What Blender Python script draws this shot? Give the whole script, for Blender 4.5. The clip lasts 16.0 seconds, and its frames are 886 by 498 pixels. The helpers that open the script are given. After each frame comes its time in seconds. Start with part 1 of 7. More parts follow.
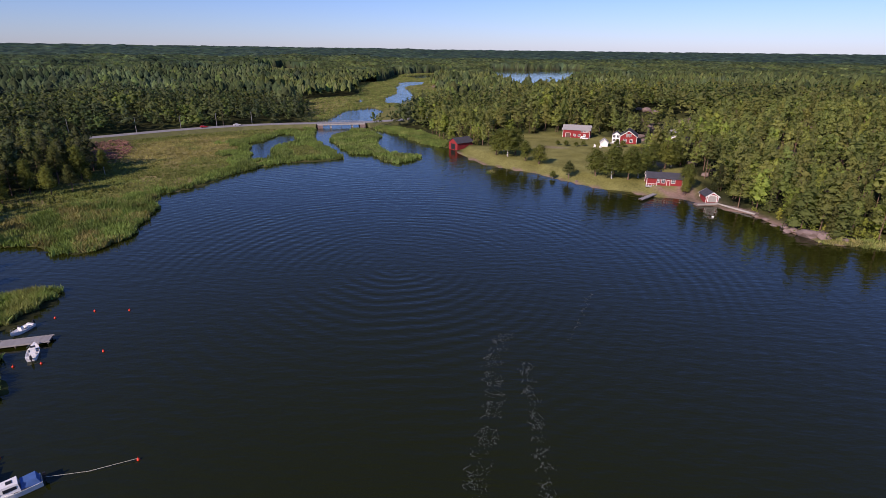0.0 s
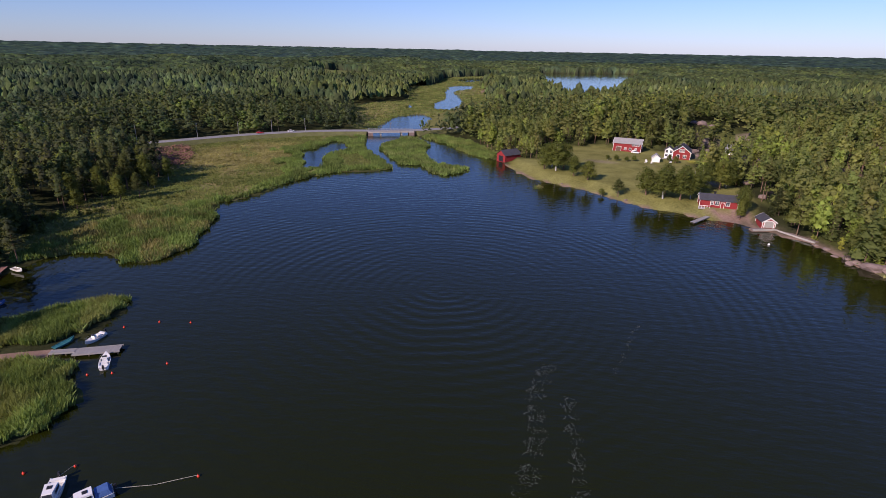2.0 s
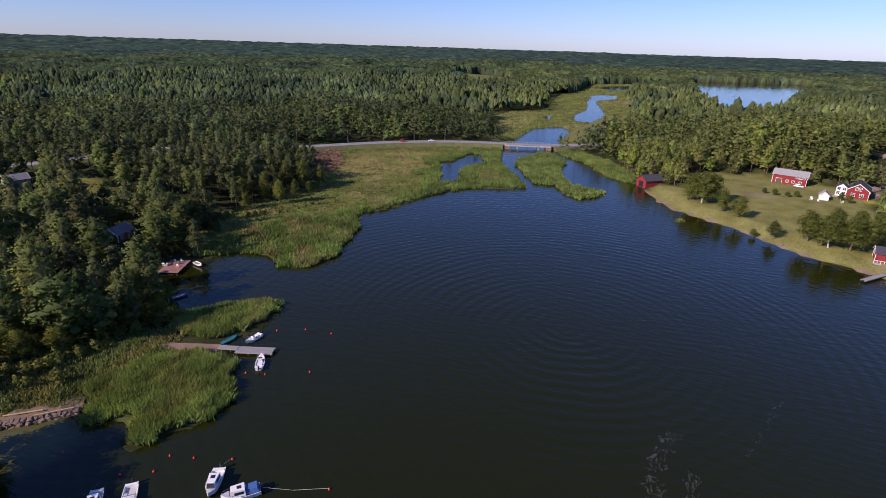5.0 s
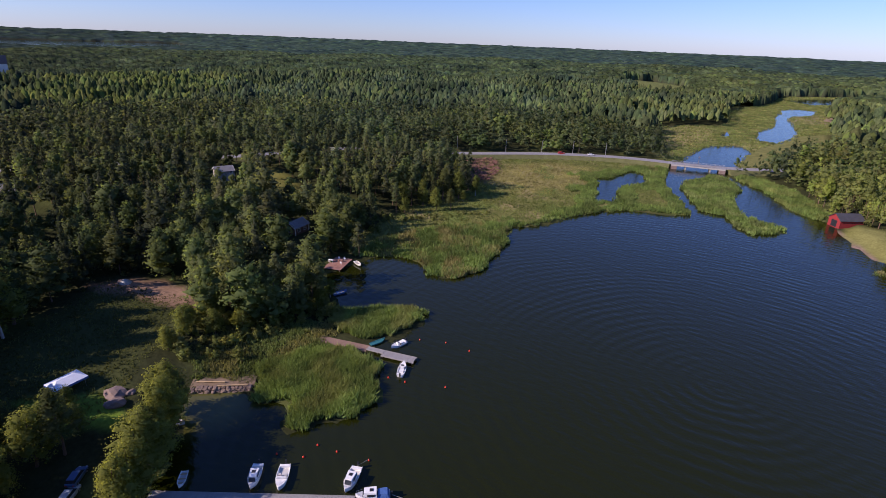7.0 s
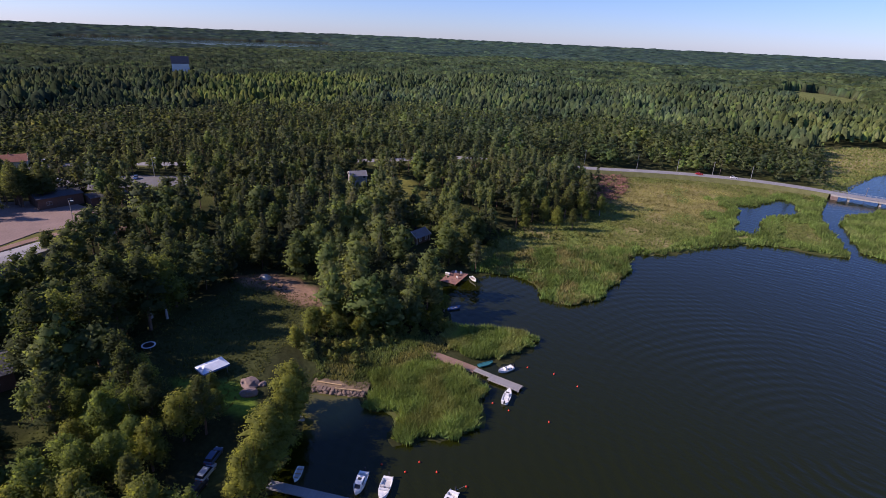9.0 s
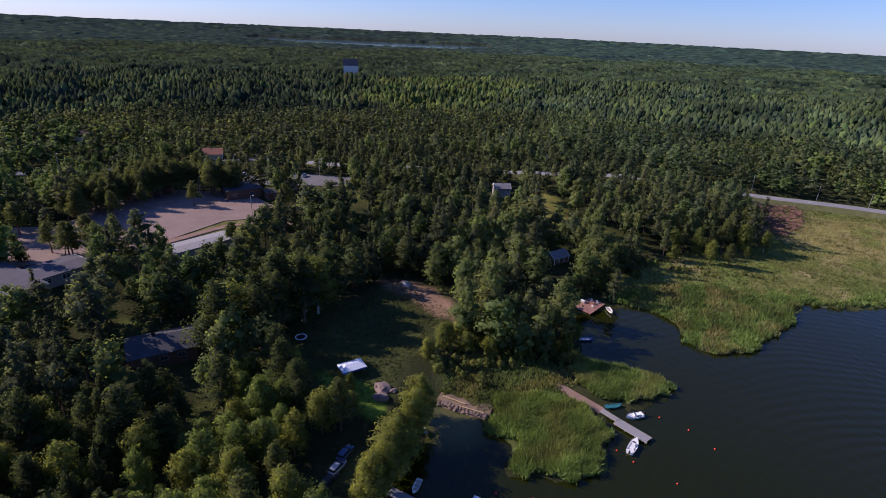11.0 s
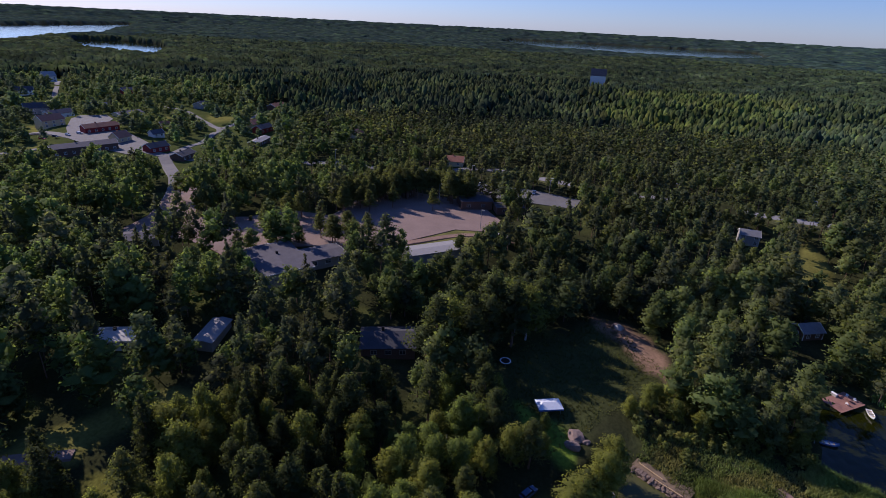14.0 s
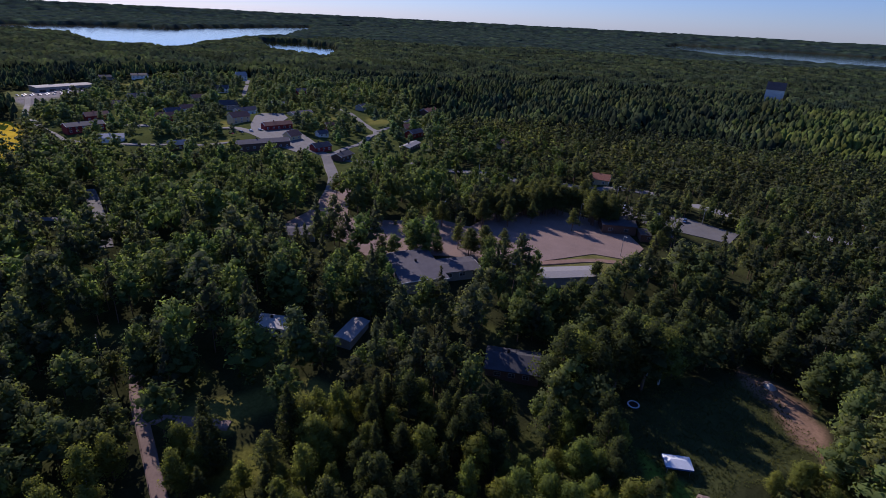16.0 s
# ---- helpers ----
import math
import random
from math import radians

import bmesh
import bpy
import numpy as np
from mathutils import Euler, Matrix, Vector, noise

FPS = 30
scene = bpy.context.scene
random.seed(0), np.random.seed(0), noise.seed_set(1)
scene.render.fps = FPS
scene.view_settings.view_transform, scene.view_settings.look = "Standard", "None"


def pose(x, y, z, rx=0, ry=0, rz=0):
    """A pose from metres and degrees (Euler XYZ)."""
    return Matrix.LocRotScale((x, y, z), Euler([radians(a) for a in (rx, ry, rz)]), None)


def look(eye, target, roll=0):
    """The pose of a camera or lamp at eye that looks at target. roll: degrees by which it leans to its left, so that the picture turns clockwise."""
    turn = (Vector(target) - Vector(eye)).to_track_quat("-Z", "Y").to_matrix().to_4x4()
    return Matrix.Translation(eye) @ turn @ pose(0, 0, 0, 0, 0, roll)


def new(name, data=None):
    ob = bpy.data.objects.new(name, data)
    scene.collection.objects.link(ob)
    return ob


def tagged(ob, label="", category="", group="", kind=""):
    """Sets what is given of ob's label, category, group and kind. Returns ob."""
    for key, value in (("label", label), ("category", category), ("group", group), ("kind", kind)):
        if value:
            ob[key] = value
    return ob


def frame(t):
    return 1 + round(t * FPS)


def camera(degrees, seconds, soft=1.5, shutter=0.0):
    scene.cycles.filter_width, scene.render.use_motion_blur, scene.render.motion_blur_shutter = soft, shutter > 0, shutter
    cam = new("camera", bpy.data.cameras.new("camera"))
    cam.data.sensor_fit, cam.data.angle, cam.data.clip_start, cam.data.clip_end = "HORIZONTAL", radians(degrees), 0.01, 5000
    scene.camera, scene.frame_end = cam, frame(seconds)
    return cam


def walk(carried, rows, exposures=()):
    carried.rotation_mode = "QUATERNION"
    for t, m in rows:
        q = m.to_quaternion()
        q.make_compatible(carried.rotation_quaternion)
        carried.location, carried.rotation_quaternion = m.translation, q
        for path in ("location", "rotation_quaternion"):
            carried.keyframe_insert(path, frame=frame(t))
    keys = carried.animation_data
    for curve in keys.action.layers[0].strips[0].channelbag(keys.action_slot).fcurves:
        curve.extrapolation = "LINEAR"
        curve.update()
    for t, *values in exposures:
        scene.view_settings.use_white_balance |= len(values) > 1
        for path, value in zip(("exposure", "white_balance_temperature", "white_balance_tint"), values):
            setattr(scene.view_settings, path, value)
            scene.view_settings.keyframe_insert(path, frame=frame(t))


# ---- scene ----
# The camera climbs almost straight up over the bay and turns to the left. Rows: t, x, y, z, yaw, pitch, roll.
cam = camera(79.14, 16.0, soft=0.3)
ROWS = [
    (0.0, -0.00, 0.00, 50.00, -0.00, -20.58, 0.47),
    (0.5, -0.25, 0.03, 51.42, 0.87, -20.58, 0.55),
    (1.0, -0.49, 0.07, 52.84, 1.76, -20.56, 0.62),
    (1.5, -0.75, 0.09, 54.26, 3.00, -20.58, 0.71),
    (2.0, -1.01, 0.12, 55.68, 4.86, -20.59, 0.81),
    (2.5, -1.27, 0.14, 57.10, 7.24, -20.60, 0.89),
    (3.0, -1.54, 0.15, 58.52, 10.10, -20.66, 1.02),
    (5.5, -3.01, 0.13, 65.53, 22.31, -20.85, 1.54),
    (6.0, -3.24, 0.26, 67.00, 26.74, -20.95, 1.66),
    (6.5, -3.47, 0.40, 68.46, 31.21, -21.05, 1.81),
    (7.0, -3.69, 0.55, 69.94, 35.41, -21.15, 1.95),
    (7.5, -3.90, 0.69, 71.43, 39.51, -21.23, 2.10),
    (8.0, -4.13, 0.81, 72.92, 43.52, -21.35, 2.17),
    (8.5, -4.35, 0.91, 74.42, 46.53, -21.46, 2.23),
    (9.0, -4.59, 1.00, 75.93, 48.72, -21.53, 2.32),
    (11.5, -6.12, 0.78, 83.59, 68.66, -22.21, 2.62),
    (12.0, -6.45, 0.58, 85.04, 72.82, -22.34, 2.70),
    (12.5, -6.79, 0.36, 86.48, 76.99, -22.47, 2.73),
    (13.0, -7.11, 0.12, 87.91, 80.65, -22.57, 2.84),
    (13.5, -7.44, -0.14, 89.33, 84.69, -22.72, 2.88),
    (14.0, -7.76, -0.43, 90.74, 88.75, -22.87, 2.93),
    (14.5, -8.07, -0.74, 92.13, 92.00, -22.98, 2.98),
    (15.0, -8.38, -1.06, 93.52, 95.58, -23.07, 2.99),
    (15.5, -8.70, -1.39, 94.90, 99.49, -23.18, 3.07),
    (16.0, -9.01, -1.72, 96.28, 104.05, -23.34, 3.04),
]
walk(cam, [(t, pose(x, y, z, 90 + pitch, 0, yaw) @ pose(0, 0, 0, 0, 0, roll)) for t, x, y, z, yaw, pitch, roll in ROWS],
     exposures=[(0.0, 0.14, 6000, 29), (5.5, 0.30, 5850, 30), (9.0, 0.46, 5800, 30), (12.0, 0.22, 5580, 28), (14.5, 0.02, 5500, 27), (16.0, -0.12, 5430, 27)])

# ---- light: low evening sun over clear sky ----
SUN_AZ, SUN_EL = 142.0, 30.0          # degrees to the left of +y, and above the horizon
sx, sy = -math.sin(radians(SUN_AZ)), math.cos(radians(SUN_AZ))
world = bpy.data.worlds.new("world")
scene.world = world
world.use_nodes = True
wt = world.node_tree
sky = wt.nodes.new("ShaderNodeTexSky")
sky.sky_type = 'NISHITA'
sky.sun_disc = False
sky.sun_elevation = radians(SUN_EL)
sky.sun_rotation = math.atan2(sx, sy)
sky.altitude = 50
sky.air_density, sky.dust_density, sky.ozone_density = 1.0, 0.14, 5.5
wt.nodes["Background"].inputs["Strength"].default_value = 0.088
pale = wt.nodes.new("ShaderNodeVectorMath")          # clean cool northern air
pale.operation = 'MULTIPLY'
pale.inputs[1].default_value = (0.90, 0.97, 1.20)
wt.links.new(sky.outputs[0], pale.inputs[0])
wt.links.new(pale.outputs[0], wt.nodes["Background"].inputs["Color"])
sun = new("sun", bpy.data.lights.new("sun", 'SUN'))
sun.data.energy, sun.data.angle, sun.data.color = 5.0, radians(0.5), (1.0, 0.84, 0.62)
sun.matrix_world = look((sx * 500, sy * 500, 500 * math.tan(radians(SUN_EL))), (0, 0, 0))


# ---- materials ----
def mat(name, color, rough=0.8, metal=0.0, vary=0.25, scale=1.0, bump=0.0, spec=0.4, island=0.0, obj=0.0, attr="", streak=None, translucent=0.0):
    """A surface with two scales of colour variation and fine relief; scale is the size in metres of the coarse patches."""
    m = bpy.data.materials.new(name)
    m.use_nodes = True
    nt = m.node_tree
    nd, lk = nt.nodes, nt.links
    bs = nd["Principled BSDF"]
    bs.inputs["Roughness"].default_value = rough
    bs.inputs["Metallic"].default_value = metal
    bs.inputs["Specular IOR Level"].default_value = spec
    co = nd.new("ShaderNodeTexCoord")
    src = co.outputs["Object"]
    if attr or scale > 3:
        src = nd.new("ShaderNodeNewGeometry").outputs["Position"]
    mp = nd.new("ShaderNodeMapping")
    lk.new(src, mp.inputs["Vector"])
    if streak:
        mp.inputs["Scale"].default_value = streak
    n1, n2 = nd.new("ShaderNodeTexNoise"), nd.new("ShaderNodeTexNoise")
    n1.inputs["Scale"].default_value, n1.inputs["Detail"].default_value = 1.0 / scale, 3
    n2.inputs["Scale"].default_value, n2.inputs["Detail"].default_value = 9.0 / scale, 4
    lk.new(mp.outputs[0], n1.inputs["Vector"])
    lk.new(mp.outputs[0], n2.inputs["Vector"])
    add = nd.new("ShaderNodeMath")
    add.operation = 'ADD'
    lk.new(n1.outputs["Fac"], add.inputs[0])
    lk.new(n2.outputs["Fac"], add.inputs[1])
    fac = add.outputs[0]

    def plus(sock, amount, value):
        k = nd.new("ShaderNodeMath")
        k.operation = 'MULTIPLY_ADD'
        lk.new(sock, k.inputs[0])
        k.inputs[1].default_value = amount
        lk.new(value, k.inputs[2])
        return k.outputs[0]
    rng = nd.new("ShaderNodeMapRange")
    rng.inputs["From Min"].default_value, rng.inputs["From Max"].default_value = 0.55, 1.45
    rng.inputs["To Min"].default_value, rng.inputs["To Max"].default_value = 1 - vary, 1 + vary
    lk.new(fac, rng.inputs["Value"])
    val = rng.outputs[0]
    if island:
        val = plus(nd.new("ShaderNodeNewGeometry").outputs["Random Per Island"], island, val)
    if obj:
        val = plus(nd.new("ShaderNodeObjectInfo").outputs["Random"], obj, val)
    mul = nd.new("ShaderNodeVectorMath")
    mul.operation = 'SCALE'
    if attr:
        at = nd.new("ShaderNodeAttribute")
        at.attribute_name = attr
        lk.new(at.outputs["Color"], mul.inputs[0])
    else:
        mul.inputs[0].default_value = color
    lk.new(val, mul.inputs["Scale"])
    lk.new(mul.outputs[0], bs.inputs["Base Color"])
    if bump:
        b = nd.new("ShaderNodeBump")
        b.inputs["Strength"].default_value = 0.6
        b.inputs["Distance"].default_value = bump
        lk.new(n2.outputs["Fac"], b.inputs["Height"])
        lk.new(b.outputs[0], bs.inputs["Normal"])
    if translucent:
        tr = nd.new("ShaderNodeBsdfTranslucent")
        mx = nd.new("ShaderNodeMixShader")
        mx.inputs[0].default_value = translucent
        glow = nd.new("ShaderNodeVectorMath")          # leaves let yellow-green light through
        glow.operation = 'MULTIPLY'
        glow.inputs[1].default_value = (2.05, 1.98, 1.0)
        lk.new(mul.outputs[0], glow.inputs[0])
        lk.new(glow.outputs[0], tr.inputs["Color"])
        lk.new(bs.outputs[0], mx.inputs[1])
        lk.new(tr.outputs[0], mx.inputs[2])
        lk.new(mx.outputs[0], nd["Material Output"].inputs["Surface"])
    return m


def water_material():
    m = bpy.data.materials.new("lake_water")
    m.use_nodes = True
    nd, lk = m.node_tree.nodes, m.node_tree.links
    bs = nd["Principled BSDF"]
    bs.inputs["Base Color"].default_value = (0.0115, 0.0130, 0.0018, 1)
    bs.inputs["Roughness"].default_value = 0.07
    bs.inputs["IOR"].default_value = 1.333
    pos = nd.new("ShaderNodeNewGeometry").outputs["Position"]
    # silty green water in the shallow stone basin
    silt = nd.new("ShaderNodeMapping")
    silt.inputs["Location"].default_value = (94.5, -46.5, 0)
    lk.new(pos, silt.inputs["Vector"])
    span = nd.new("ShaderNodeVectorMath")
    span.operation = 'LENGTH'
    lk.new(silt.outputs[0], span.inputs[0])
    shallow = nd.new("ShaderNodeMapRange")
    shallow.inputs["From Min"].default_value, shallow.inputs["From Max"].default_value = 6, 13
    shallow.inputs["To Min"].default_value, shallow.inputs["To Max"].default_value = 1, 0
    lk.new(span.outputs["Value"], shallow.inputs["Value"])
    tone = nd.new("ShaderNodeMix")
    tone.data_type = 'RGBA'
    tone.inputs[6].default_value = (0.0122, 0.0148, 0.0012, 1)
    tone.inputs[7].default_value = (0.080, 0.080, 0.024, 1)
    lk.new(shallow.outputs[0], tone.inputs[0])
    lk.new(tone.outputs[2], bs.inputs["Base Color"])
    # rings that spread from where a boat turned
    mp = nd.new("ShaderNodeMapping")
    mp.inputs["Location"].default_value = (11, -119, 0)
    lk.new(pos, mp.inputs["Vector"])
    ring = nd.new("ShaderNodeTexWave")
    ring.wave_type, ring.rings_direction = 'RINGS', 'Z'
    ring.inputs["Scale"].default_value = 0.10
    ring.inputs["Distortion"].default_value = 6.0
    ring.inputs["Detail"].default_value = 1.5
    ring.inputs["Detail Scale"].default_value = 0.35
    lk.new(mp.outputs[0], ring.inputs["Vector"])
    ln = nd.new("ShaderNodeVectorMath")
    ln.operation = 'LENGTH'
    lk.new(mp.outputs[0], ln.inputs[0])
    fade = nd.new("ShaderNodeMapRange")
    fade.inputs["From Min"].default_value, fade.inputs["From Max"].default_value = 10, 170
    fade.inputs["To Min"].default_value, fade.inputs["To Max"].default_value = 1.0, 0.12
    lk.new(ln.outputs["Value"], fade.inputs["Value"])
    patch = nd.new("ShaderNodeTexNoise")
    patch.inputs["Scale"].default_value, patch.inputs["Detail"].default_value = 0.022, 2
    lk.new(mp.outputs[0], patch.inputs["Vector"])
    some = nd.new("ShaderNodeMapRange")
    some.inputs["From Min"].default_value, some.inputs["From Max"].default_value = 0.38, 0.68
    some.inputs["To Min"].default_value, some.inputs["To Max"].default_value = 0.1, 1.0
    lk.new(patch.outputs["Fac"], some.inputs["Value"])
    both = nd.new("ShaderNodeMath")
    both.operation = 'MULTIPLY'
    lk.new(fade.outputs[0], both.inputs[0])
    lk.new(some.outputs[0], both.inputs[1])
    fade = both
    amp = nd.new("ShaderNodeMath")
    amp.operation = 'MULTIPLY'
    lk.new(ring.outputs["Fac"], amp.inputs[0])
    lk.new(fade.outputs[0], amp.inputs[1])
    # wind ripples
    mp2 = nd.new("ShaderNodeMapping")
    mp2.inputs["Rotation"].default_value = (0, 0, radians(25))
    mp2.inputs["Scale"].default_value = (0.35, 1.0, 1.0)
    lk.new(pos, mp2.inputs["Vector"])
    rip = nd.new("ShaderNodeTexNoise")
    rip.inputs["Scale"].default_value, rip.inputs["Detail"].default_value = 0.65, 3
    lk.new(mp2.outputs[0], rip.inputs["Vector"])
    b1, b2 = nd.new("ShaderNodeBump"), nd.new("ShaderNodeBump")
    b1.inputs["Strength"].default_value, b1.inputs["Distance"].default_value = 0.4, 0.17
    b2.inputs["Strength"].default_value, b2.inputs["Distance"].default_value = 0.44, 0.26
    lk.new(amp.outputs[0], b1.inputs["Height"])
    # calmer, smoother water far out
    reach = nd.new("ShaderNodeVectorMath")
    reach.operation = 'LENGTH'
    lk.new(pos, reach.inputs[0])
    calm = nd.new("ShaderNodeMapRange")
    calm.inputs["From Min"].default_value, calm.inputs["From Max"].default_value = 600, 1200
    calm.inputs["To Min"].default_value, calm.inputs["To Max"].default_value = 1.0, 0.35
    lk.new(reach.outputs["Value"], calm.inputs["Value"])
    swell = nd.new("ShaderNodeMath")
    swell.operation = 'MULTIPLY'
    lk.new(rip.outputs["Fac"], swell.inputs[0])
    lk.new(calm.outputs[0], swell.inputs[1])
    lk.new(swell.outputs[0], b2.inputs["Height"])
    lk.new(b1.outputs[0], b2.inputs["Normal"])
    lk.new(b2.outputs[0], bs.inputs["Normal"])
    return m


WATER = water_material()
GROUND = mat("ground_soil_and_grass", None, 0.95, vary=0.42, scale=7, bump=0.25, spec=0.0, attr="ground")
FOLIAGE = mat("foliage", None, 0.9, vary=0.3, scale=3, spec=0.12, island=0.2, obj=0.25, attr="leaf", translucent=0.52)
CANOPY = mat("far_canopy", None, 0.95, vary=0.4, scale=12, spec=0.0, attr="leaf")
BARK = mat("pine_bark", (0.16, 0.10, 0.07), 0.9, vary=0.35, scale=0.8, bump=0.03)
BIRCH = mat("birch_bark", (0.45, 0.43, 0.39), 0.8, vary=0.35, scale=0.6, bump=0.01)
REED = mat("reed_leaf", None, 0.7, vary=0.25, scale=5, spec=0.1, island=0.2, attr="leaf", translucent=0.25)
ASPHALT = mat("worn_asphalt", (0.235, 0.23, 0.235), 0.9, vary=0.22, scale=4, bump=0.01)
ASPHALT_OLD = mat("old_dark_asphalt", (0.14, 0.135, 0.135), 0.92, vary=0.25, scale=4, bump=0.01)
LINE = mat("road_paint", (0.7, 0.7, 0.66), 0.7, vary=0.2, scale=1)
GRAVEL = mat("pink_gravel", (0.25, 0.185, 0.16), 0.95, vary=0.2, scale=6, bump=0.02, spec=0.1)
SAND = mat("sandy_soil", (0.25, 0.165, 0.125), 0.95, vary=0.3, scale=3.5, bump=0.03, spec=0.1)
EMBANK = mat("embankment_soil", (0.12, 0.125, 0.05), 0.95, vary=0.35, scale=4, bump=0.05, spec=0.1)
FELLED = mat("cut_brushwood", (0.19, 0.105, 0.08), 0.95, vary=0.3, scale=2, island=0.5, spec=0.1)
ROCK = mat("red_granite", (0.175, 0.13, 0.115), 0.95, vary=0.45, scale=1.2, bump=0.06, island=0.2)
DARKROCK = mat("weathered_brown_granite", (0.16, 0.115, 0.09), 0.85, vary=0.4, scale=0.8, bump=0.06, obj=0.3)
EARTH = mat("trodden_earth", (0.19, 0.14, 0.095), 0.95, vary=0.4, scale=1.6, bump=0.05, spec=0.1)
RED = mat("falu_red_boards", (0.23, 0.023, 0.024), 0.8, vary=0.22, scale=0.9, bump=0.02, streak=(6, 6, 0.4))
GREYWALL = mat("weathered_grey_boards", (0.30, 0.285, 0.26), 0.85, vary=0.25, scale=0.9, bump=0.02, streak=(6, 6, 0.4))
YELLOW = mat("ochre_boards", (0.52, 0.42, 0.24), 0.8, vary=0.15, scale=1.2, bump=0.01, streak=(6, 6, 0.4))
BROWN = mat("brown_boards", (0.12, 0.07, 0.05), 0.8, vary=0.25, scale=1.0, bump=0.02, streak=(6, 6, 0.4))
WHITE = mat("white_paint", (0.78, 0.77, 0.74), 0.6, vary=0.08, scale=0.8)
ROOF_DARK = mat("dark_felt_roof", (0.055, 0.055, 0.065), 0.75, vary=0.3, scale=1.5, bump=0.02)
ROOF_GREY = mat("grey_metal_roof", (0.29, 0.28, 0.275), 0.8, vary=0.22, scale=1.6, streak=(1, 5, 1), spec=0.15)
ROOF_SLATE = mat("grey_felt_roof", (0.105, 0.10, 0.115), 0.85, vary=0.2, scale=2.5, spec=0.12)
ROOF_MID = mat("faded_grey_roof", (0.20, 0.20, 0.215), 0.8, vary=0.25, scale=2, spec=0.15)
ROOF_TILE = mat("clay_tile_roof", (0.33, 0.14, 0.085), 0.8, vary=0.3, scale=1.0, bump=0.03)
ROOF_WHITE = mat("pale_sheet_roof", (0.52, 0.50, 0.48), 0.75, vary=0.15, scale=2, spec=0.2)
PLANK = mat("silvered_planks", (0.25, 0.24, 0.235), 0.85, vary=0.25, scale=0.7, bump=0.01, obj=0.15, streak=(0.5, 6, 1))
PLANK_WARM = mat("fresh_timber", (0.45, 0.32, 0.17), 0.8, vary=0.2, scale=0.7, streak=(0.5, 6, 1))
DECKRED = mat("red_brown_decking", (0.26, 0.135, 0.105), 0.8, vary=0.25, scale=0.8, obj=0.15)
CONCRETE = mat("pale_concrete", (0.36, 0.34, 0.31), 0.9, vary=0.2, scale=1.5, bump=0.01)
GLASS = mat("window_glass", (0.03, 0.035, 0.045), 0.08, vary=0.1, scale=1, spec=0.6)
GEL = mat("white_gelcoat", (0.76, 0.76, 0.75), 0.3, vary=0.06, scale=0.7)
BOATIN = mat("grey_boat_liner", (0.50, 0.49, 0.47), 0.6, vary=0.12, scale=0.5)
TEAL = mat("teal_plastic", (0.03, 0.14, 0.16), 0.45, vary=0.15, scale=0.6)
BLUE = mat("blue_canvas", (0.06, 0.13, 0.33), 0.6, vary=0.2, scale=0.5)
TARP = mat("pale_blue_canvas", (0.72, 0.76, 0.82), 0.6, vary=0.15, scale=0.8)
DARK = mat("dark_plastic", (0.02, 0.02, 0.022), 0.45, vary=0.2, scale=0.3)
BUOY = mat("orange_red_plastic", (0.75, 0.05, 0.02), 0.4, vary=0.1, scale=0.2)
RUBBER = mat("tyre_rubber", (0.02, 0.02, 0.02), 0.85, vary=0.2, scale=0.2)
CARS = [mat("car_paint_" + n, c, 0.28, 0.1, vary=0.04, scale=1) for n, c in
        (("silver", (0.42, 0.45, 0.50)), ("red", (0.45, 0.02, 0.02)), ("white", (0.74, 0.74, 0.74)), ("blue", (0.08, 0.14, 0.28)), ("black", (0.03, 0.03, 0.035)))]
STEEL = mat("galvanised_steel", (0.45, 0.45, 0.45), 0.5, 0.7, vary=0.15, scale=0.4)
POLE = mat("tarred_wood_pole", (0.22, 0.17, 0.13), 0.85, vary=0.25, scale=0.6, streak=(5, 5, 0.3))
ROPE = mat("mooring_rope", (0.45, 0.43, 0.36), 0.9, vary=0.1, scale=0.2)
STONEWALL = mat("white_rendered_wall", (0.60, 0.58, 0.55), 0.9, vary=0.15, scale=3)
FOAM = mat("foam", (0.15, 0.17, 0.17), 0.8, vary=0.1, scale=1)


# ---- the plan: shorelines and plots, in metres ----
WEST = [(0, -700), (-25, -150), (-36, -60), (-45, -20), (-60, 8), (-78, 27), (-83, 32), (-88, 37), (-92, 40), (-97, 43), (-99, 46), (-91, 54), (-87, 52),
        (-81, 56), (-77, 52), (-74, 51), (-70, 57), (-67, 63), (-67, 70), (-73, 74), (-75, 79), (-82, 81), (-82, 87), (-79, 90), (-80, 99), (-83, 105),
        (-88, 106), (-94, 101), (-103, 92), (-107, 95), (-122, 105), (-123, 118), (-120, 126), (-120, 130), (-107, 133), (-98, 126), (-90, 129), (-87, 140), (-94, 168)]
NORTH = [(-98, 176), (-102, 185), (-91, 197), (-88, 216), (-81, 233), (-70, 245), (-57, 246), (-47, 255), (-55, 272), (-71, 302), (-78, 325), (-80, 345),
         (-82, 360), (-81, 375), (-84, 406), (-83, 456), (-72, 474), (-59, 479), (-52, 458), (-52, 412), (-50, 386)]
EAST = [(-55, 371), (-46, 354), (-33, 336), (-25, 328), (-14, 302), (-8, 291), (1, 287), (5, 282), (8, 268), (17, 244), (27, 235), (35, 229), (42, 222),
        (49, 211), (59, 200), (72, 192), (76, 187), (85, 186), (88, 180), (100, 166), (102, 153), (104, 141), (111, 138), (119, 135), (144, 125), (260, 90), (420, 40), (500, -700)]
POND = [(-91, 247), (-99, 273), (-102, 283), (-109, 294), (-101, 301), (-100, 316), (-98, 330), (-89, 324), (-82, 304), (-90, 284), (-84, 262), (-82, 252)]
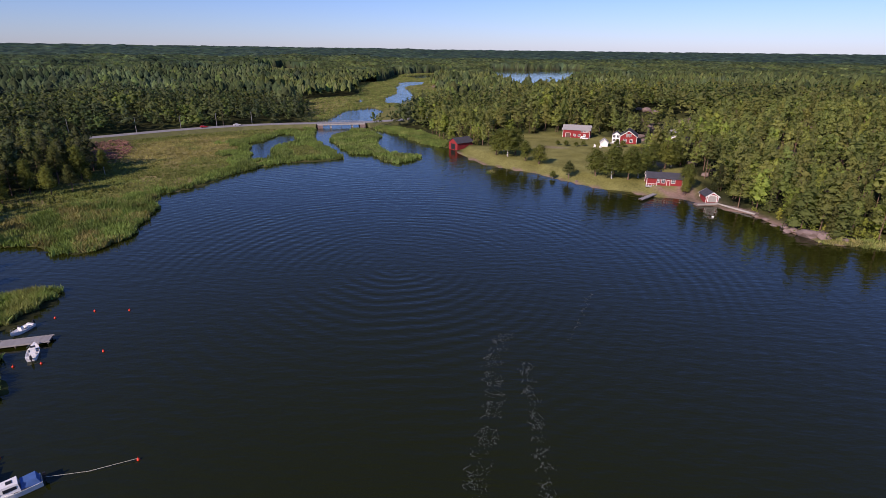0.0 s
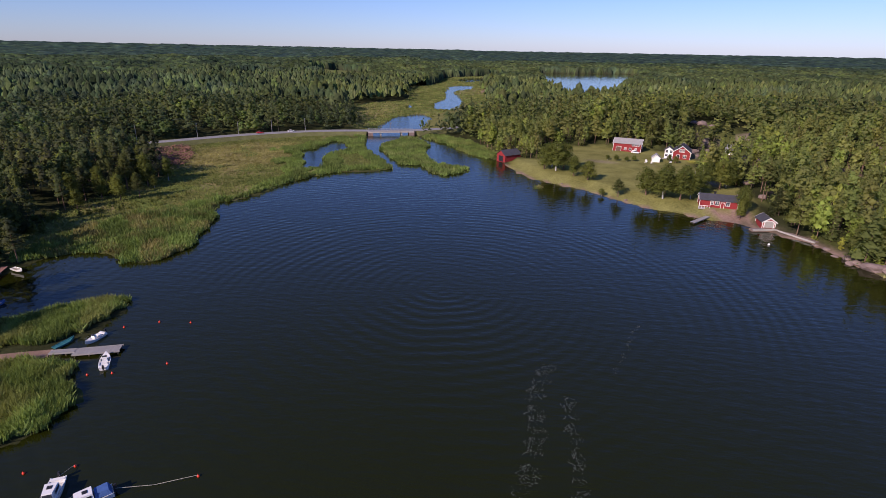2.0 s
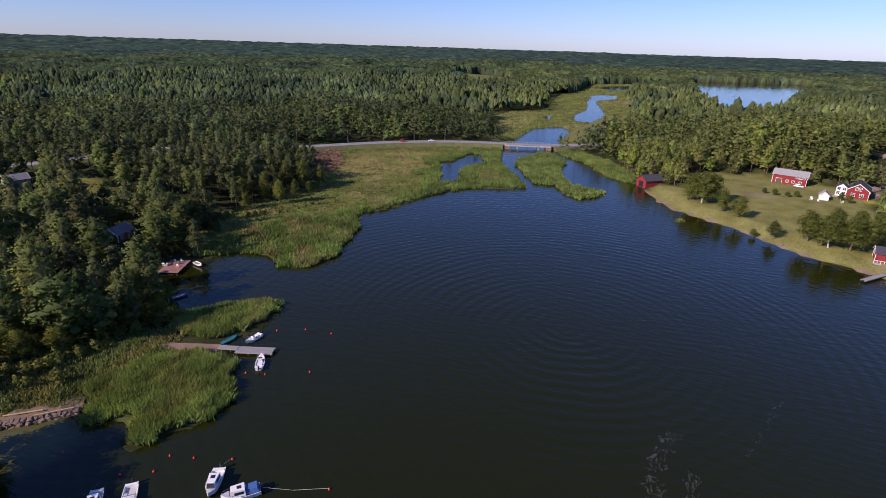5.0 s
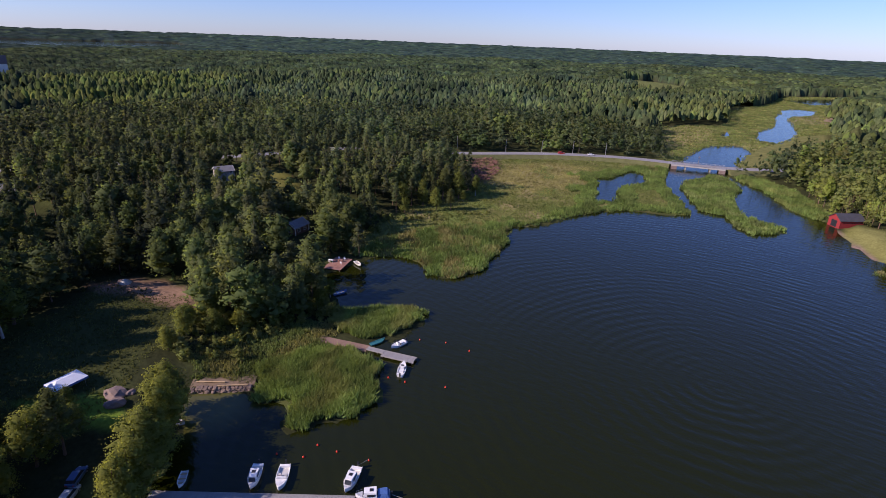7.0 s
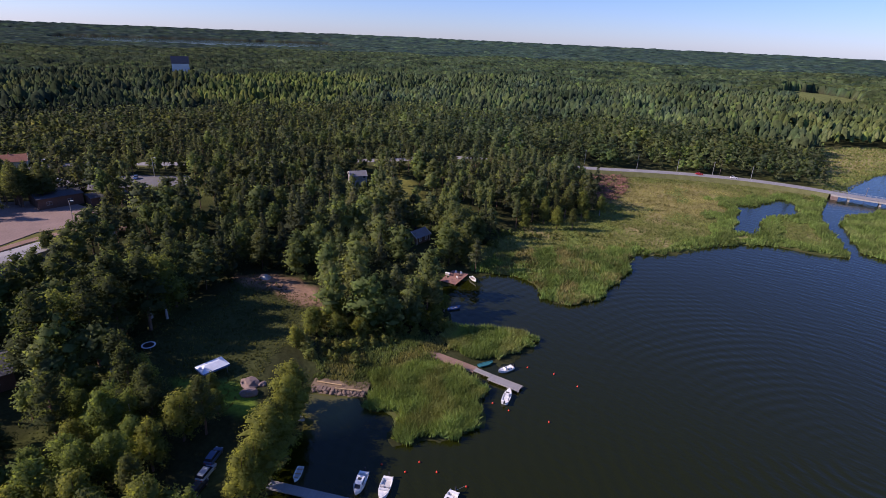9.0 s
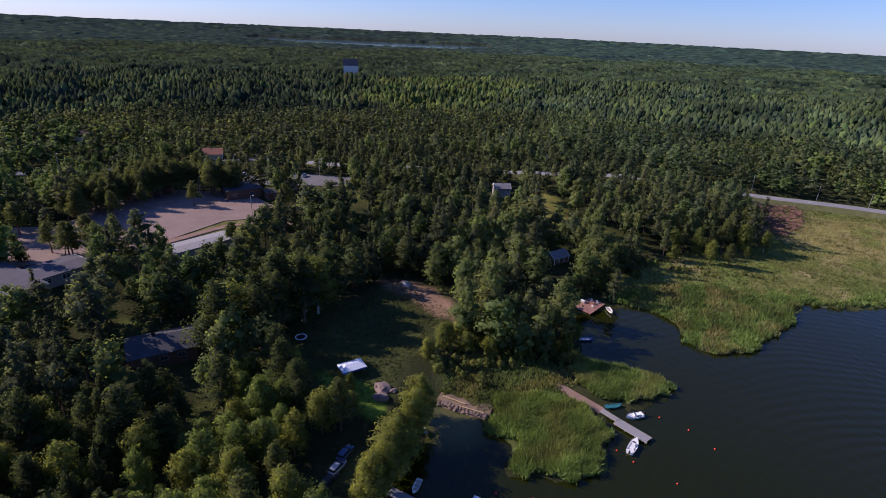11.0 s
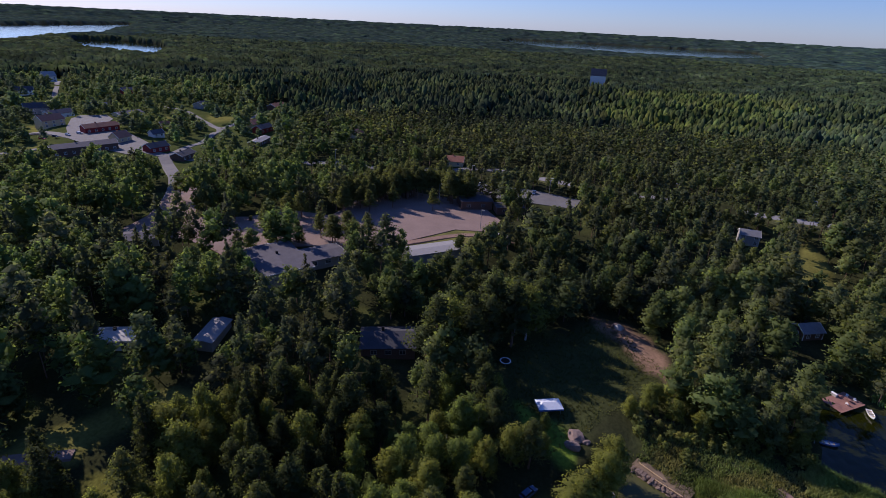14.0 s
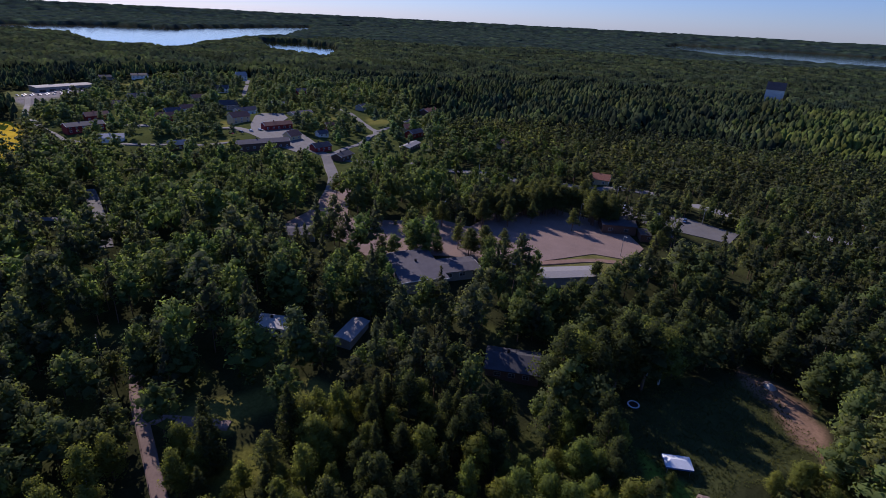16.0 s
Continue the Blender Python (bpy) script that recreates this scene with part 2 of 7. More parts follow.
ISLAND = [(-59, 351), (-60, 336), (-66, 323), (-64, 306), (-55, 287), (-46, 264), (-35, 264), (-28, 250), (-21, 243), (-16, 249), (-10, 260), (-17, 264),
          (-28, 270), (-34, 284), (-39, 303), (-38, 321), (-43, 339), (-52, 351)]
CREEK = [(-55, 525), (-63, 585), (-56, 632), (-58, 681), (-66, 752), (-63, 795), (-70, 845), (-50, 880), (-30, 870), (-32, 799), (-50, 765), (-52, 737), (-34, 622), (-33, 566), (-41, 523)]
POOL = [(-87, 537), (-88, 572), (-82, 565), (-78, 528)]
FARPOOL = [(-83, 1021), (-50, 1101), (9, 1154), (0, 1018), (-43, 968)]
LAKE = [(118, 1400), (175, 1405), (330, 1440), (330, 1200), (286, 1150), (190, 860), (150, 700), (85, 640), (80, 760), (84, 880), (90, 1000), (96, 1178)]
SEA = [(-1120, -1760), (-1230, -1560), (-1270, -1400), (-1000, -1020), (-1039, -967), (-1015, -867), (-1096, -887), (-1229, -958), (-1442, -1021), (-1734, -1106), (-1907, -1113),
       (-2236, -1268), (-2741, -1454), (-3309, -1757), (-2872, -1792), (-2268, -1765), (-1993, -1698), (-1982, -1837), (-1919, -1929), (-1693, -1979), (-1586, -1990), (-1400, -2100), (-1150, -1950)]
SEA_ARM = [(-1591, -1023), (-1624, -893), (-1559, -760), (-1300, -620), (-1060, -540), (-1200, -740)]
STRAIT = [(-3481, 366), (-2773, 390), (-2426, 516), (-2283, 742), (-2211, 984), (-2340, 1244), (-2771, 1600), (-3787, 2099), (-3947, 1757), (-4128, 1341), (-4235, 900), (-4298, 528)]
FAR_LAKES = [[(-3615, -1814), (-4005, -1768), (-3516, -1552), (-3148, -1580)], [(-3950, -1640), (-4150, -1500), (-3850, -1420), (-3600, -1500)], [(-4230, -384), (-4280, -250), (-3900, -240), (-3850, -370)]]
WATERS = FAR_LAKES + [WEST + NORTH + EAST, POND, CREEK, POOL, FARPOOL, LAKE, SEA, SEA_ARM, STRAIT]

MEADOW = [(-128, 123), (-140, 135), (-144, 155), (-149, 180), (-142, 203), (-144, 228), (-160, 240), (-192, 272), (-182, 305), (-159, 330), (-120, 349),
          (-84, 356), (-78, 325), (-71, 302), (-55, 272), (-47, 255), (-70, 245), (-88, 216), (-100, 185), (-94, 168), (-87, 140), (-90, 129), (-107, 133)]
MARSH = [(-105, 402), (-109, 436), (-133, 484), (-138, 550), (-115, 592), (-99, 592), (-96, 636), (-117, 749), (-113, 819), (-93, 900), (-93, 1105), (45, 1252), (42, 1149), (-19, 927), (-8, 836),
         (-20, 740), (1, 718), (-4, 628), (-30, 578), (-41, 508), (-48, 482), (-54, 431), (-46, 400), (-55, 371), (-86, 366)]
HAYFIELD = [(-135, 482), (-136, 552), (-118, 589), (-100, 565), (-87, 496), (-103, 422)]
SANDBANK = [(-57, 775), (-8, 821), (-6, 712), (-42, 690)]
FLOWERS = [(101, 286), (123, 293), (121, 284), (100, 278)]
OUTCROP = [(102, 298), (106, 320), (138, 328), (126, 296), (112, 292)]
PATIO = [(77, 191), (86, 185), (93, 190), (92, 197), (78, 194)]
FARFIELD = [(-344, 1060), (-317, 1130), (-250, 1090), (-200, 900), (-215, 800), (-290, 860)]
LAWN = [(5, 264), (12, 282), (25, 280), (30, 318), (60, 326), (84, 318), (110, 312), (128, 318), (132, 306), (110, 296), (97, 272), (100, 250), (103, 227), (103, 210), (92, 188),
        (76, 187), (57, 199), (44, 219), (20, 240)]
CLEARCUT = [(-203, 290), (-180, 306), (-158, 275), (-148, 248), (-152, 232), (-168, 243), (-192, 268)]
REEDS_S = [(-97, 60), (-95, 70), (-90, 77), (-84, 79), (-75, 79), (-73, 74), (-67, 70), (-67, 63), (-70, 57), (-74, 51), (-77, 52), (-81, 56), (-87, 52), (-92, 57)]
REEDS_N = [(-100, 84), (-103, 91), (-88, 106), (-83, 105), (-80, 99), (-82, 87), (-85, 84), (-92, 83)]
REEDS_SPIT = [(-90, 42), (-84, 48), (-79, 50), (-77, 47), (-82, 43), (-88, 39)]
REEDS_W = [(-127, 128), (-133, 144), (-121, 168), (-106, 190), (-94, 168), (-87, 140), (-90, 129), (-98, 126), (-107, 133), (-120, 130)]
PLAZA = [(-234, -46), (-266, -36), (-277, -19), (-281, 2), (-268, 19), (-237, 30), (-222, 24), (-223, 9), (-199, -22), (-198, -40)]
SCHOOLYARD = [(-224, -122), (-272, -131), (-274, -122), (-224, -102), (-228, -80), (-240, -69), (-234, -46), (-200, -40), (-196, -60), (-186, -76), (-196, -88), (-208, -124)]
CARPARK = [(-304, -4), (-296, 23), (-287, 53), (-272, 75), (-257, 68), (-267, 39), (-277, 16), (-285, -2)]
YARD = [(-133, 6), (-142, 18), (-148, 37), (-162, 58), (-131, 66), (-121, 56), (-111, 40), (-103, 36), (-101, 27), (-109, 20), (-120, 18)]
GREEN = [(-118, 22), (-110, 31), (-103, 36), (-97, 31), (-102, 24)]
DIRT = [(-165, 52), (-156, 63), (-148, 69), (-138, 69), (-129, 66), (-133, 60), (-145, 59), (-154, 55)]
TOWN = [(-290, -370), (-480, -560), (-720, -480), (-700, -300), (-470, -110), (-330, -95), (-285, -140), (-240, -210)]
MARKET = [(-384, -258), (-352, -236), (-330, -204), (-318, -180), (-340, -174), (-364, -198), (-380, -214), (-396, -240), (-424, -248), (-440, -262), (-432, -278), (-418, -276)]
FIELD = [(-212, -312), (-248, -328), (-290, -368), (-312, -410), (-262, -440), (-200, -385)]
RETAIL = [(-350, -440), (-372, -510), (-430, -565), (-505, -550), (-490, -515), (-455, -485), (-410, -462)]
OPEN_SHORE = [(-109, 51), (-113, 61), (-107, 75), (-99, 86), (-91, 78), (-92, 55), (-103, 50)]
COTTAGE_LAWN = [(-230, 168), (-213, 150), (-185, 133), (-176, 140), (-186, 150), (-206, 162)]
WOOD_LAWN = [(-116, -62), (-112, -50), (-104, -48), (-103, -56), (-109, -66)]
TRACK_LAWN = [(-110, -72), (-104, -66), (-88, -78), (-90, -86), (-98, -86)]
STRAW_PATCH = [(-158, 255), (-140, 238), (-117, 232), (-109, 249), (-104, 276), (-118, 318), (-148, 314), (-160, 290)]
EAST_BANK = [(-46, 354), (-39, 339), (-31, 331), (-17, 302), (-8, 294), (-1, 285), (3, 298), (-6, 322), (-15, 341), (-29, 357), (-44, 361)]
EAST_GRASS = [(103, 140), (110, 143), (125, 139), (150, 130), (146, 123), (118, 134)]
OPEN_EAST = [(-46, 385), (-34, 386), (-31, 416), (-20, 448), (-8, 484), (-4, 522), (-8, 600), (-22, 700), (-48, 720), (-60, 500)]
TUFT = [(18.5, 226), (21, 225.4), (22, 227.5), (19.5, 228.4)]
W_GAP = [(-259, 70), (-269, 39), (-252, 34), (-238, 33), (-225, 29), (-212, 36), (-228, 56), (-245, 76)]
PITCH_EDGE = [(-191, -18), (-197, -24), (-226, 8), (-226, 26), (-216, 36), (-199, 12)]
ASPENS = [(-440, 160), (-560, 150), (-735, 240), (-840, 375), (-800, 420), (-620, 412), (-500, 320), (-430, 205)]
OLDWOOD = [(-477, -20), (-525, 14), (-536, 90), (-455, 119), (-440, 76), (-420, 12)]
SHADED_SLOPE = [(-283, 118), (-256, 137), (-195, 111), (-165, 86), (-150, 70), (-152, 46), (-163, 33), (-200, 44), (-230, 70)]
BIRCHES = [(-127, -22), (-129, 2), (-114, 16), (-99, 24), (-84, 32), (-70, 20), (-74, 0), (-80, -17), (-100, -19)]
DARKWOOD = [(-140, -56), (-140, -24), (-127, -22), (-100, -19), (-80, -17), (-78, -40), (-105, -45)]
GARDENS = [[(-475, -241), (-465, -208), (-438, -193), (-432, -219)], [(-487, -205), (-486, -174), (-464, -163), (-459, -188)], [(-514, -535), (-584, -523), (-524, -478), (-480, -493)],
           [(-395, -300), (-375, -275), (-382, -268), (-405, -290)], [(-330, -250), (-318, -232), (-332, -228), (-342, -240)]]
GLADE = [(-80, -70), (-90, -67), (-94, -58), (-88, -55), (-80, -62)]


def away(poly, x, y):
    """Signed distance to a closed outline: negative inside."""
    p = np.array(poly, float)
    q = np.roll(p, -1, 0)
    best = np.full(x.shape, 1e18)
    inside = np.zeros(x.shape, bool)
    for (ax, ay), (bx, by) in zip(p, q):
        dx, dy = bx - ax, by - ay
        s = np.clip(((x - ax) * dx + (y - ay) * dy) / (dx * dx + dy * dy + 1e-9), 0, 1)
        best = np.minimum(best, (x - ax - s * dx) ** 2 + (y - ay - s * dy) ** 2)
        if ay != by:
            inside ^= ((ay > y) != (by > y)) & (x < (bx - ax) * (y - ay) / (by - ay) + ax)
    d = np.sqrt(best)
    return np.where(inside, -d, d)


def off_line(line, x, y):
    """Distance to an open line."""
    best = np.full(x.shape, 1e18)
    for (ax, ay), (bx, by) in zip(line[:-1], line[1:]):
        dx, dy = bx - ax, by - ay
        s = np.clip(((x - ax) * dx + (y - ay) * dy) / (dx * dx + dy * dy + 1e-9), 0, 1)
        best = np.minimum(best, (x - ax - s * dx) ** 2 + (y - ay - s * dy) ** 2)
    return np.sqrt(best)


def step(lo, hi, v):
    s = np.clip((v - lo) / (hi - lo), 0, 1)
    return s * s * (3 - 2 * s)


rng = np.random.default_rng(7)
WAVES = [(rng.uniform(0, 6.28), rng.uniform(0, 6.28)) for _ in range(40)]


def ripple(x, y, size, k=0):
    """Cheap smooth noise, about -1 to 1, with features of the given size."""
    out = np.zeros(np.shape(x))
    for i in range(5):
        a, ph = WAVES[(i + 5 * k) % 40]
        f = 2 * math.pi / size * (0.6 + 0.25 * i)
        out = out + np.sin((x * math.cos(a) + y * math.sin(a)) * f + ph + 1.3 * np.sin((x * math.sin(a) - y * math.cos(a)) * f * 0.61 + ph * 2))
    return out / 3.2


def shore(x, y):
    """Metres from the water: negative in it."""
    w = np.full(np.shape(x), 1e9)
    for p in WATERS:
        a = np.array(p)
        near = (x > a[:, 0].min() - 400) & (x < a[:, 0].max() + 400) & (y > a[:, 1].min() - 400) & (y < a[:, 1].max() + 400)
        if near.any():
            w[near] = np.minimum(w[near], away(p, x[near], y[near]))
    w = np.maximum(w, -away(ISLAND, x, y))
    return w + 0.9 * ripple(x, y, 9, 1) + 0.5 * ripple(x, y, 4, 2)


ROAD = [(-330, 40), (-300, 80), (-268, 150), (-240, 215), (-213, 263), (-194, 290), (-175, 312), (-158, 328), (-141, 340), (-120, 352), (-99, 359), (-80, 361), (-57, 366), (-38, 376), (-10, 400), (40, 440)]
STREET = [(-330, 40), (-320, -20), (-328, -90), (-319, -160), (-336, -185), (-346, -215), (-372, -266), (-376, -288), (-366, -306), (-340, -345)]
TOWN_ROADS = [[(-319, -160), (-380, -158), (-423, -165), (-451, -187), (-497, -222), (-516, -252)], [(-423, -165), (-472, -166), (-520, -158)], [(-395, -285), (-470, -330), (-560, -380), (-640, -430)], [(-340, -215), (-300, -280), (-285, -330), (-330, -420), (-400, -500)]]
LANE = [(-198, -124), (-212, -115), (-237, -121), (-262, -128), (-285, -138), (-319, -160)]
BYWAY = [(-64, -62), (-71, -74), (-81, -84), (-89, -93), (-97, -104), (-108, -113)]
SIDE_STREET = [(-208, -232), (-198, -219), (-185, -203), (-168, -183), (-158, -172)]
SIDE_LANE = [(-183, -202), (-174, -211), (-166, -224), (-152, -246)]
DRIVE = [(-90, -97), (-92, -86), (-95, -74)]
PADS = [(PLAZA, 9.0, 25), (SCHOOLYARD, 9.0, 25), (CARPARK, 9.5, 25), (MARKET, 11.0, 30), (MEADOW, 0.45, 40), (MARSH, 0.45, 40), (REEDS_S, 0.25, 8), (REEDS_N, 0.25, 8), (ISLAND, 0.3, 2), (YARD, 3.2, 20), (LAWN, 2.3, 30), (EAST_BANK, 0.5, 6), (OPEN_EAST, 0.6, 20)]
RISE = [(-60, 33), (-20, 36), (10, 45), (40, 62), (60, 74), (80, 78), (100, 76), (125, 76), (170, 74)]


def ground(x, y):
    """Height of the ground."""
    x, y = np.atleast_1d(np.asarray(x, float)), np.atleast_1d(np.asarray(y, float))
    w = shore(x, y)
    r = np.hypot(x, y)
    yaw = np.degrees(np.arctan2(-x, y))
    east = step(-20, 60, x) * step(60, 120, y)
    z = 0.12 + 0.5 * step(0, 6, w) + (8.5 + 5.5 * east) * (1 - 0.75 * step(360, 560, y) * step(-300, -150, x)) * step(10, 150, w) + 1.2 * ripple(x, y, 60, 3) * step(15, 80, w)
    z = z - 4.5 * step(50, 72, yaw) * step(650, 850, r) * step(60, 200, w)
    z = z + (5 - 3.5 * step(360, 560, y) * step(-300, -150, x)) * ripple(x, y, 420, 4) * step(40, 250, w) * step(300, 700, r) * (1 - 0.85 * step(2200, 3600, r))
    far = np.interp(yaw, [a for a, _ in RISE], [b for _, b in RISE])
    z = z + np.maximum(far - 24, 0) * step(4350, 4860, r)
    for poly, level, fall in PADS:
        d = away(poly, x, y)
        k = 1 - step(0, fall, d)
        z = z + (np.minimum(level, np.where(w < 6, z, level)) - z) * k
    return np.where(w < 0, np.maximum(-2.5, 0.12 + w * 0.45), z)


def gz(x, y):
    return float(ground(x, y)[0])


# ---- mesh helpers ----
class Shape:
    """Collects faces for one mesh."""

    def __init__(self):
        self.v, self.f = [], []

    def add(self, v, f):
        n = len(self.v)
        self.v += [tuple(p) for p in v]
        self.f += [tuple(i + n for i in q) for q in f]
        return self

    def box(self, x0, y0, z0, x1, y1, z1, taper=0.0):
        t = taper
        return self.add([(x0, y0, z0), (x1, y0, z0), (x1, y1, z0), (x0, y1, z0), (x0 + t, y0 + t, z1), (x1 - t, y0 + t, z1), (x1 - t, y1 - t, z1), (x0 + t, y1 - t, z1)],
                        [(3, 2, 1, 0), (4, 5, 6, 7), (0, 1, 5, 4), (1, 2, 6, 5), (2, 3, 7, 6), (3, 0, 4, 7)])

    def loft(self, rings, caps=True, closed=True):
        n = len(rings[0])
        v = [p for r in rings for p in r]
        f = []
        for i in range(len(rings) - 1):
            for j in range(n if closed else n - 1):
                k = (j + 1) % n
                f.append((i * n + j, i * n + k, (i + 1) * n + k, (i + 1) * n + j))
        if caps:
            f.append(tuple(range(n))[::-1])
            f.append(tuple(range((len(rings) - 1) * n, len(rings) * n)))
        return self.add(v, f)

    def tube(self, p, q, r0, r1=None, n=8):
        r1 = r0 if r1 is None else r1
        p, q = Vector(p), Vector(q)
        d = (q - p).normalized()
        a = d.orthogonal().normalized()
        b = d.cross(a)
        ang = [2 * math.pi * i / n for i in range(n)]
        return self.loft([[p + (a * math.cos(t) + b * math.sin(t)) * r0 for t in ang], [q + (a * math.cos(t) + b * math.sin(t)) * r1 for t in ang]])

    def slab(self, poly, z0, z1):
        """An upright plate from an outline; z1 may be a number for the top."""
        n = len(poly)
        return self.add([(x, y, z0) for x, y in poly] + [(x, y, z1) for x, y in poly],
                        [tuple(range(n))[::-1], tuple(range(n, 2 * n))] + [(i, (i + 1) % n, n + (i + 1) % n, n + i) for i in range(n)])

    def mesh(self, name, material, smooth=False):
        me = bpy.data.meshes.new(name)
        me.from_pydata(self.v, [], self.f)
        bm = bmesh.new()
        bm.from_mesh(me)
        bmesh.ops.recalc_face_normals(bm, faces=bm.faces)
        bm.to_mesh(me)
        bm.free()
        me.materials.append(material)
        if smooth:
            me.polygons.foreach_set("use_smooth", [True] * len(me.polygons))
        return me


def part(name, shape, material, parent, label="", smooth=False, at=None):
    ob = new(name, shape.mesh(name, material, smooth))
    ob.parent = parent
    if at is not None:
        ob.matrix_basis = at
    if label:
        tagged(ob, label)
    return ob


def thing(name, m, label, category, group="", kind=""):
    ob = new(name)
    ob.matrix_basis = m
    ob.empty_display_size = 0.5
    return tagged(ob, label, category, group, kind)


def bulk(name, verts, faces_n, corners, material, colors=None, attr="leaf", normals=None):
    """One big mesh from arrays: all faces have the same number of corners."""
    me = bpy.data.meshes.new(name)
    nf = len(corners) // faces_n
    me.vertices.add(len(verts))
    me.vertices.foreach_set("co", np.ascontiguousarray(verts, np.float32).ravel())
    me.loops.add(len(corners))
    me.loops.foreach_set("vertex_index", np.ascontiguousarray(corners, np.int32))
    me.polygons.add(nf)
    me.polygons.foreach_set("loop_start", np.arange(0, nf * faces_n, faces_n, dtype=np.int32))
    if colors is not None:
        a = me.attributes.new(attr, 'FLOAT_COLOR', 'POINT')
        c4 = np.ones((len(verts), 4), np.float32)
        c4[:, :3] = colors
        a.data.foreach_set("color", c4.ravel())
    me.update(calc_edges=True)
    if normals is not None:
        me.polygons.foreach_set("use_smooth", np.ones(nf, bool))
        a = me.attributes.new("custom_normal", 'FLOAT_VECTOR', 'POINT')
        a.data.foreach_set("vector", np.ascontiguousarray(normals, np.float32).ravel())
    me.materials.append(material)
    return me


# ---- ground sheet and water ----
yaws = np.concatenate([np.arange(-50, 158, 0.55), np.arange(158, 310, 5.0)])
radii = [0.0, 8.0]
while radii[-1] < 4880:
    radii.append(radii[-1] + max(1.6, radii[-1] * 0.022))
radii = np.array(radii)
A, Rr = np.meshgrid(np.radians(yaws), radii)
gx, gy = -np.sin(A) * Rr, np.cos(A) * Rr
G = ground(gx.ravel(), gy.ravel())
gx1, gy1 = gx.ravel(), gy.ravel()
W1 = shore(gx1, gy1)
col = np.tile(np.array([0.036, 0.040, 0.018]), (len(G), 1))


def paint(mask, color, strength=1.0):
    k = (np.clip(mask, 0, 1) * strength)[:, None]
    col[:] = col * (1 - k) + np.array(color) * k


def within(poly, soft=2.0):
    return 1 - step(-soft, soft, away(poly, gx1, gy1) + 1.2 * ripple(gx1, gy1, 12, 5))


paint(step(0.1, 0.8, ripple(gx1, gy1, 35, 6)), (0.075, 0.085, 0.028))
paint(within(TOWN, 15) * 0.8, (0.075, 0.092, 0.030))
paint(within(MEADOW, 3), (0.15, 0.155, 0.048))
paint(within(STRAW_PATCH, 7), (0.235, 0.21, 0.08))
paint(within(EAST_BANK, 2), (0.14, 0.165, 0.045))
paint(within(OPEN_EAST, 5), (0.17, 0.17, 0.06))
paint(within(MEADOW, 3) * step(0.2, 0.6, ripple(gx1, gy1, 30, 7)), (0.13, 0.165, 0.042))
paint(within(MEADOW, 3) * step(0.4, 0.8, ripple(gx1, gy1, 27, 8)), (0.25, 0.215, 0.095))
paint(within(MARSH, 5), (0.15, 0.17, 0.052))
paint(within(MARSH, 5) * step(0.1, 0.6, ripple(gx1, gy1, 60, 9)), (0.21, 0.20, 0.08))
paint(within(HAYFIELD, 6), (0.27, 0.235, 0.10))
paint(within(SANDBANK, 5), (0.27, 0.21, 0.14))
paint(within(FARFIELD, 5), (0.15, 0.17, 0.06))
paint(within(ISLAND, 1), (0.12, 0.15, 0.035))
paint(within(LAWN, 2), (0.20, 0.195, 0.065))
paint(within(LAWN, 2) * step(0.1, 0.7, ripple(gx1, gy1, 22, 3)), (0.17, 0.165, 0.05))
paint(within(FLOWERS, 1), (0.30, 0.29, 0.05))
paint(within(OUTCROP, 3) * step(-0.3, 0.5, ripple(gx1, gy1, 7, 2)), (0.17, 0.145, 0.115))
paint(within(PATIO, 1), (0.26, 0.175, 0.14))
paint(within(CLEARCUT, 3), (0.14, 0.095, 0.065))
# shadowed lawn: part of the tree shade is painted into the yard's colour
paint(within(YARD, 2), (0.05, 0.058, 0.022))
for lawn in [COTTAGE_LAWN, WOOD_LAWN, TRACK_LAWN] + GARDENS:
    paint(within(lawn, 1.5), (0.17, 0.165, 0.045))
paint(within(GREEN, 1.5), (0.13, 0.20, 0.03))
paint(within(OPEN_SHORE, 2), (0.075, 0.085, 0.03))
paint(within(GLADE, 2), (0.15, 0.15, 0.035))
paint(within(PITCH_EDGE, 2), (0.15, 0.145, 0.05))
paint(within(DIRT, 1.5), (0.23, 0.15, 0.10))
paint(within(FIELD, 2), (0.55, 0.38, 0.03))
paint(within(RETAIL, 3), (0.15, 0.16, 0.06))
paint(within([(-372, -465), (-385, -505), (-440, -540), (-488, -522), (-450, -492)], 3), (0.24, 0.225, 0.215))
eastern = step(0, 10, gx1) * (gy1 < 340)
paint((1 - step(0.6, 1.8 + 3.0 * (gy1 < 185), W1)) * eastern, (0.22, 0.155, 0.125))
paint(within(EAST_GRASS, 1.5), (0.15, 0.17, 0.05))
paint(eastern * step(0.62, 0.9, ripple(gx1, gy1, 34, 2)) * step(30, 60, W1), (0.26, 0.20, 0.165))
paint((1 - step(-1.5, -0.3, W1)), (0.05, 0.045, 0.02))
n1, n2 = len(yaws), len(radii)
ii, jj = np.meshgrid(np.arange(n1), np.arange(n2 - 1))
k2 = (ii + 1) % n1
quads = np.stack([jj * n1 + ii, jj * n1 + k2, (jj + 1) * n1 + k2, (jj + 1) * n1 + ii], -1).reshape(-1)
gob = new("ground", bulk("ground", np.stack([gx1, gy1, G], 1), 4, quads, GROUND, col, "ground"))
gob.data.polygons.foreach_set("use_smooth", [True] * len(gob.data.polygons))
tagged(gob, "gently rolling ground of forest floor, meadow and lawn", "ground", kind="structure")
ring = [(4885 * math.cos(2 * math.pi * i / 96), 4885 * math.sin(2 * math.pi * i / 96)) for i in range(96)]
wob = new("water", Shape().add([(x, y, 0) for x, y in ring], [tuple(range(96))]).mesh("water", WATER))
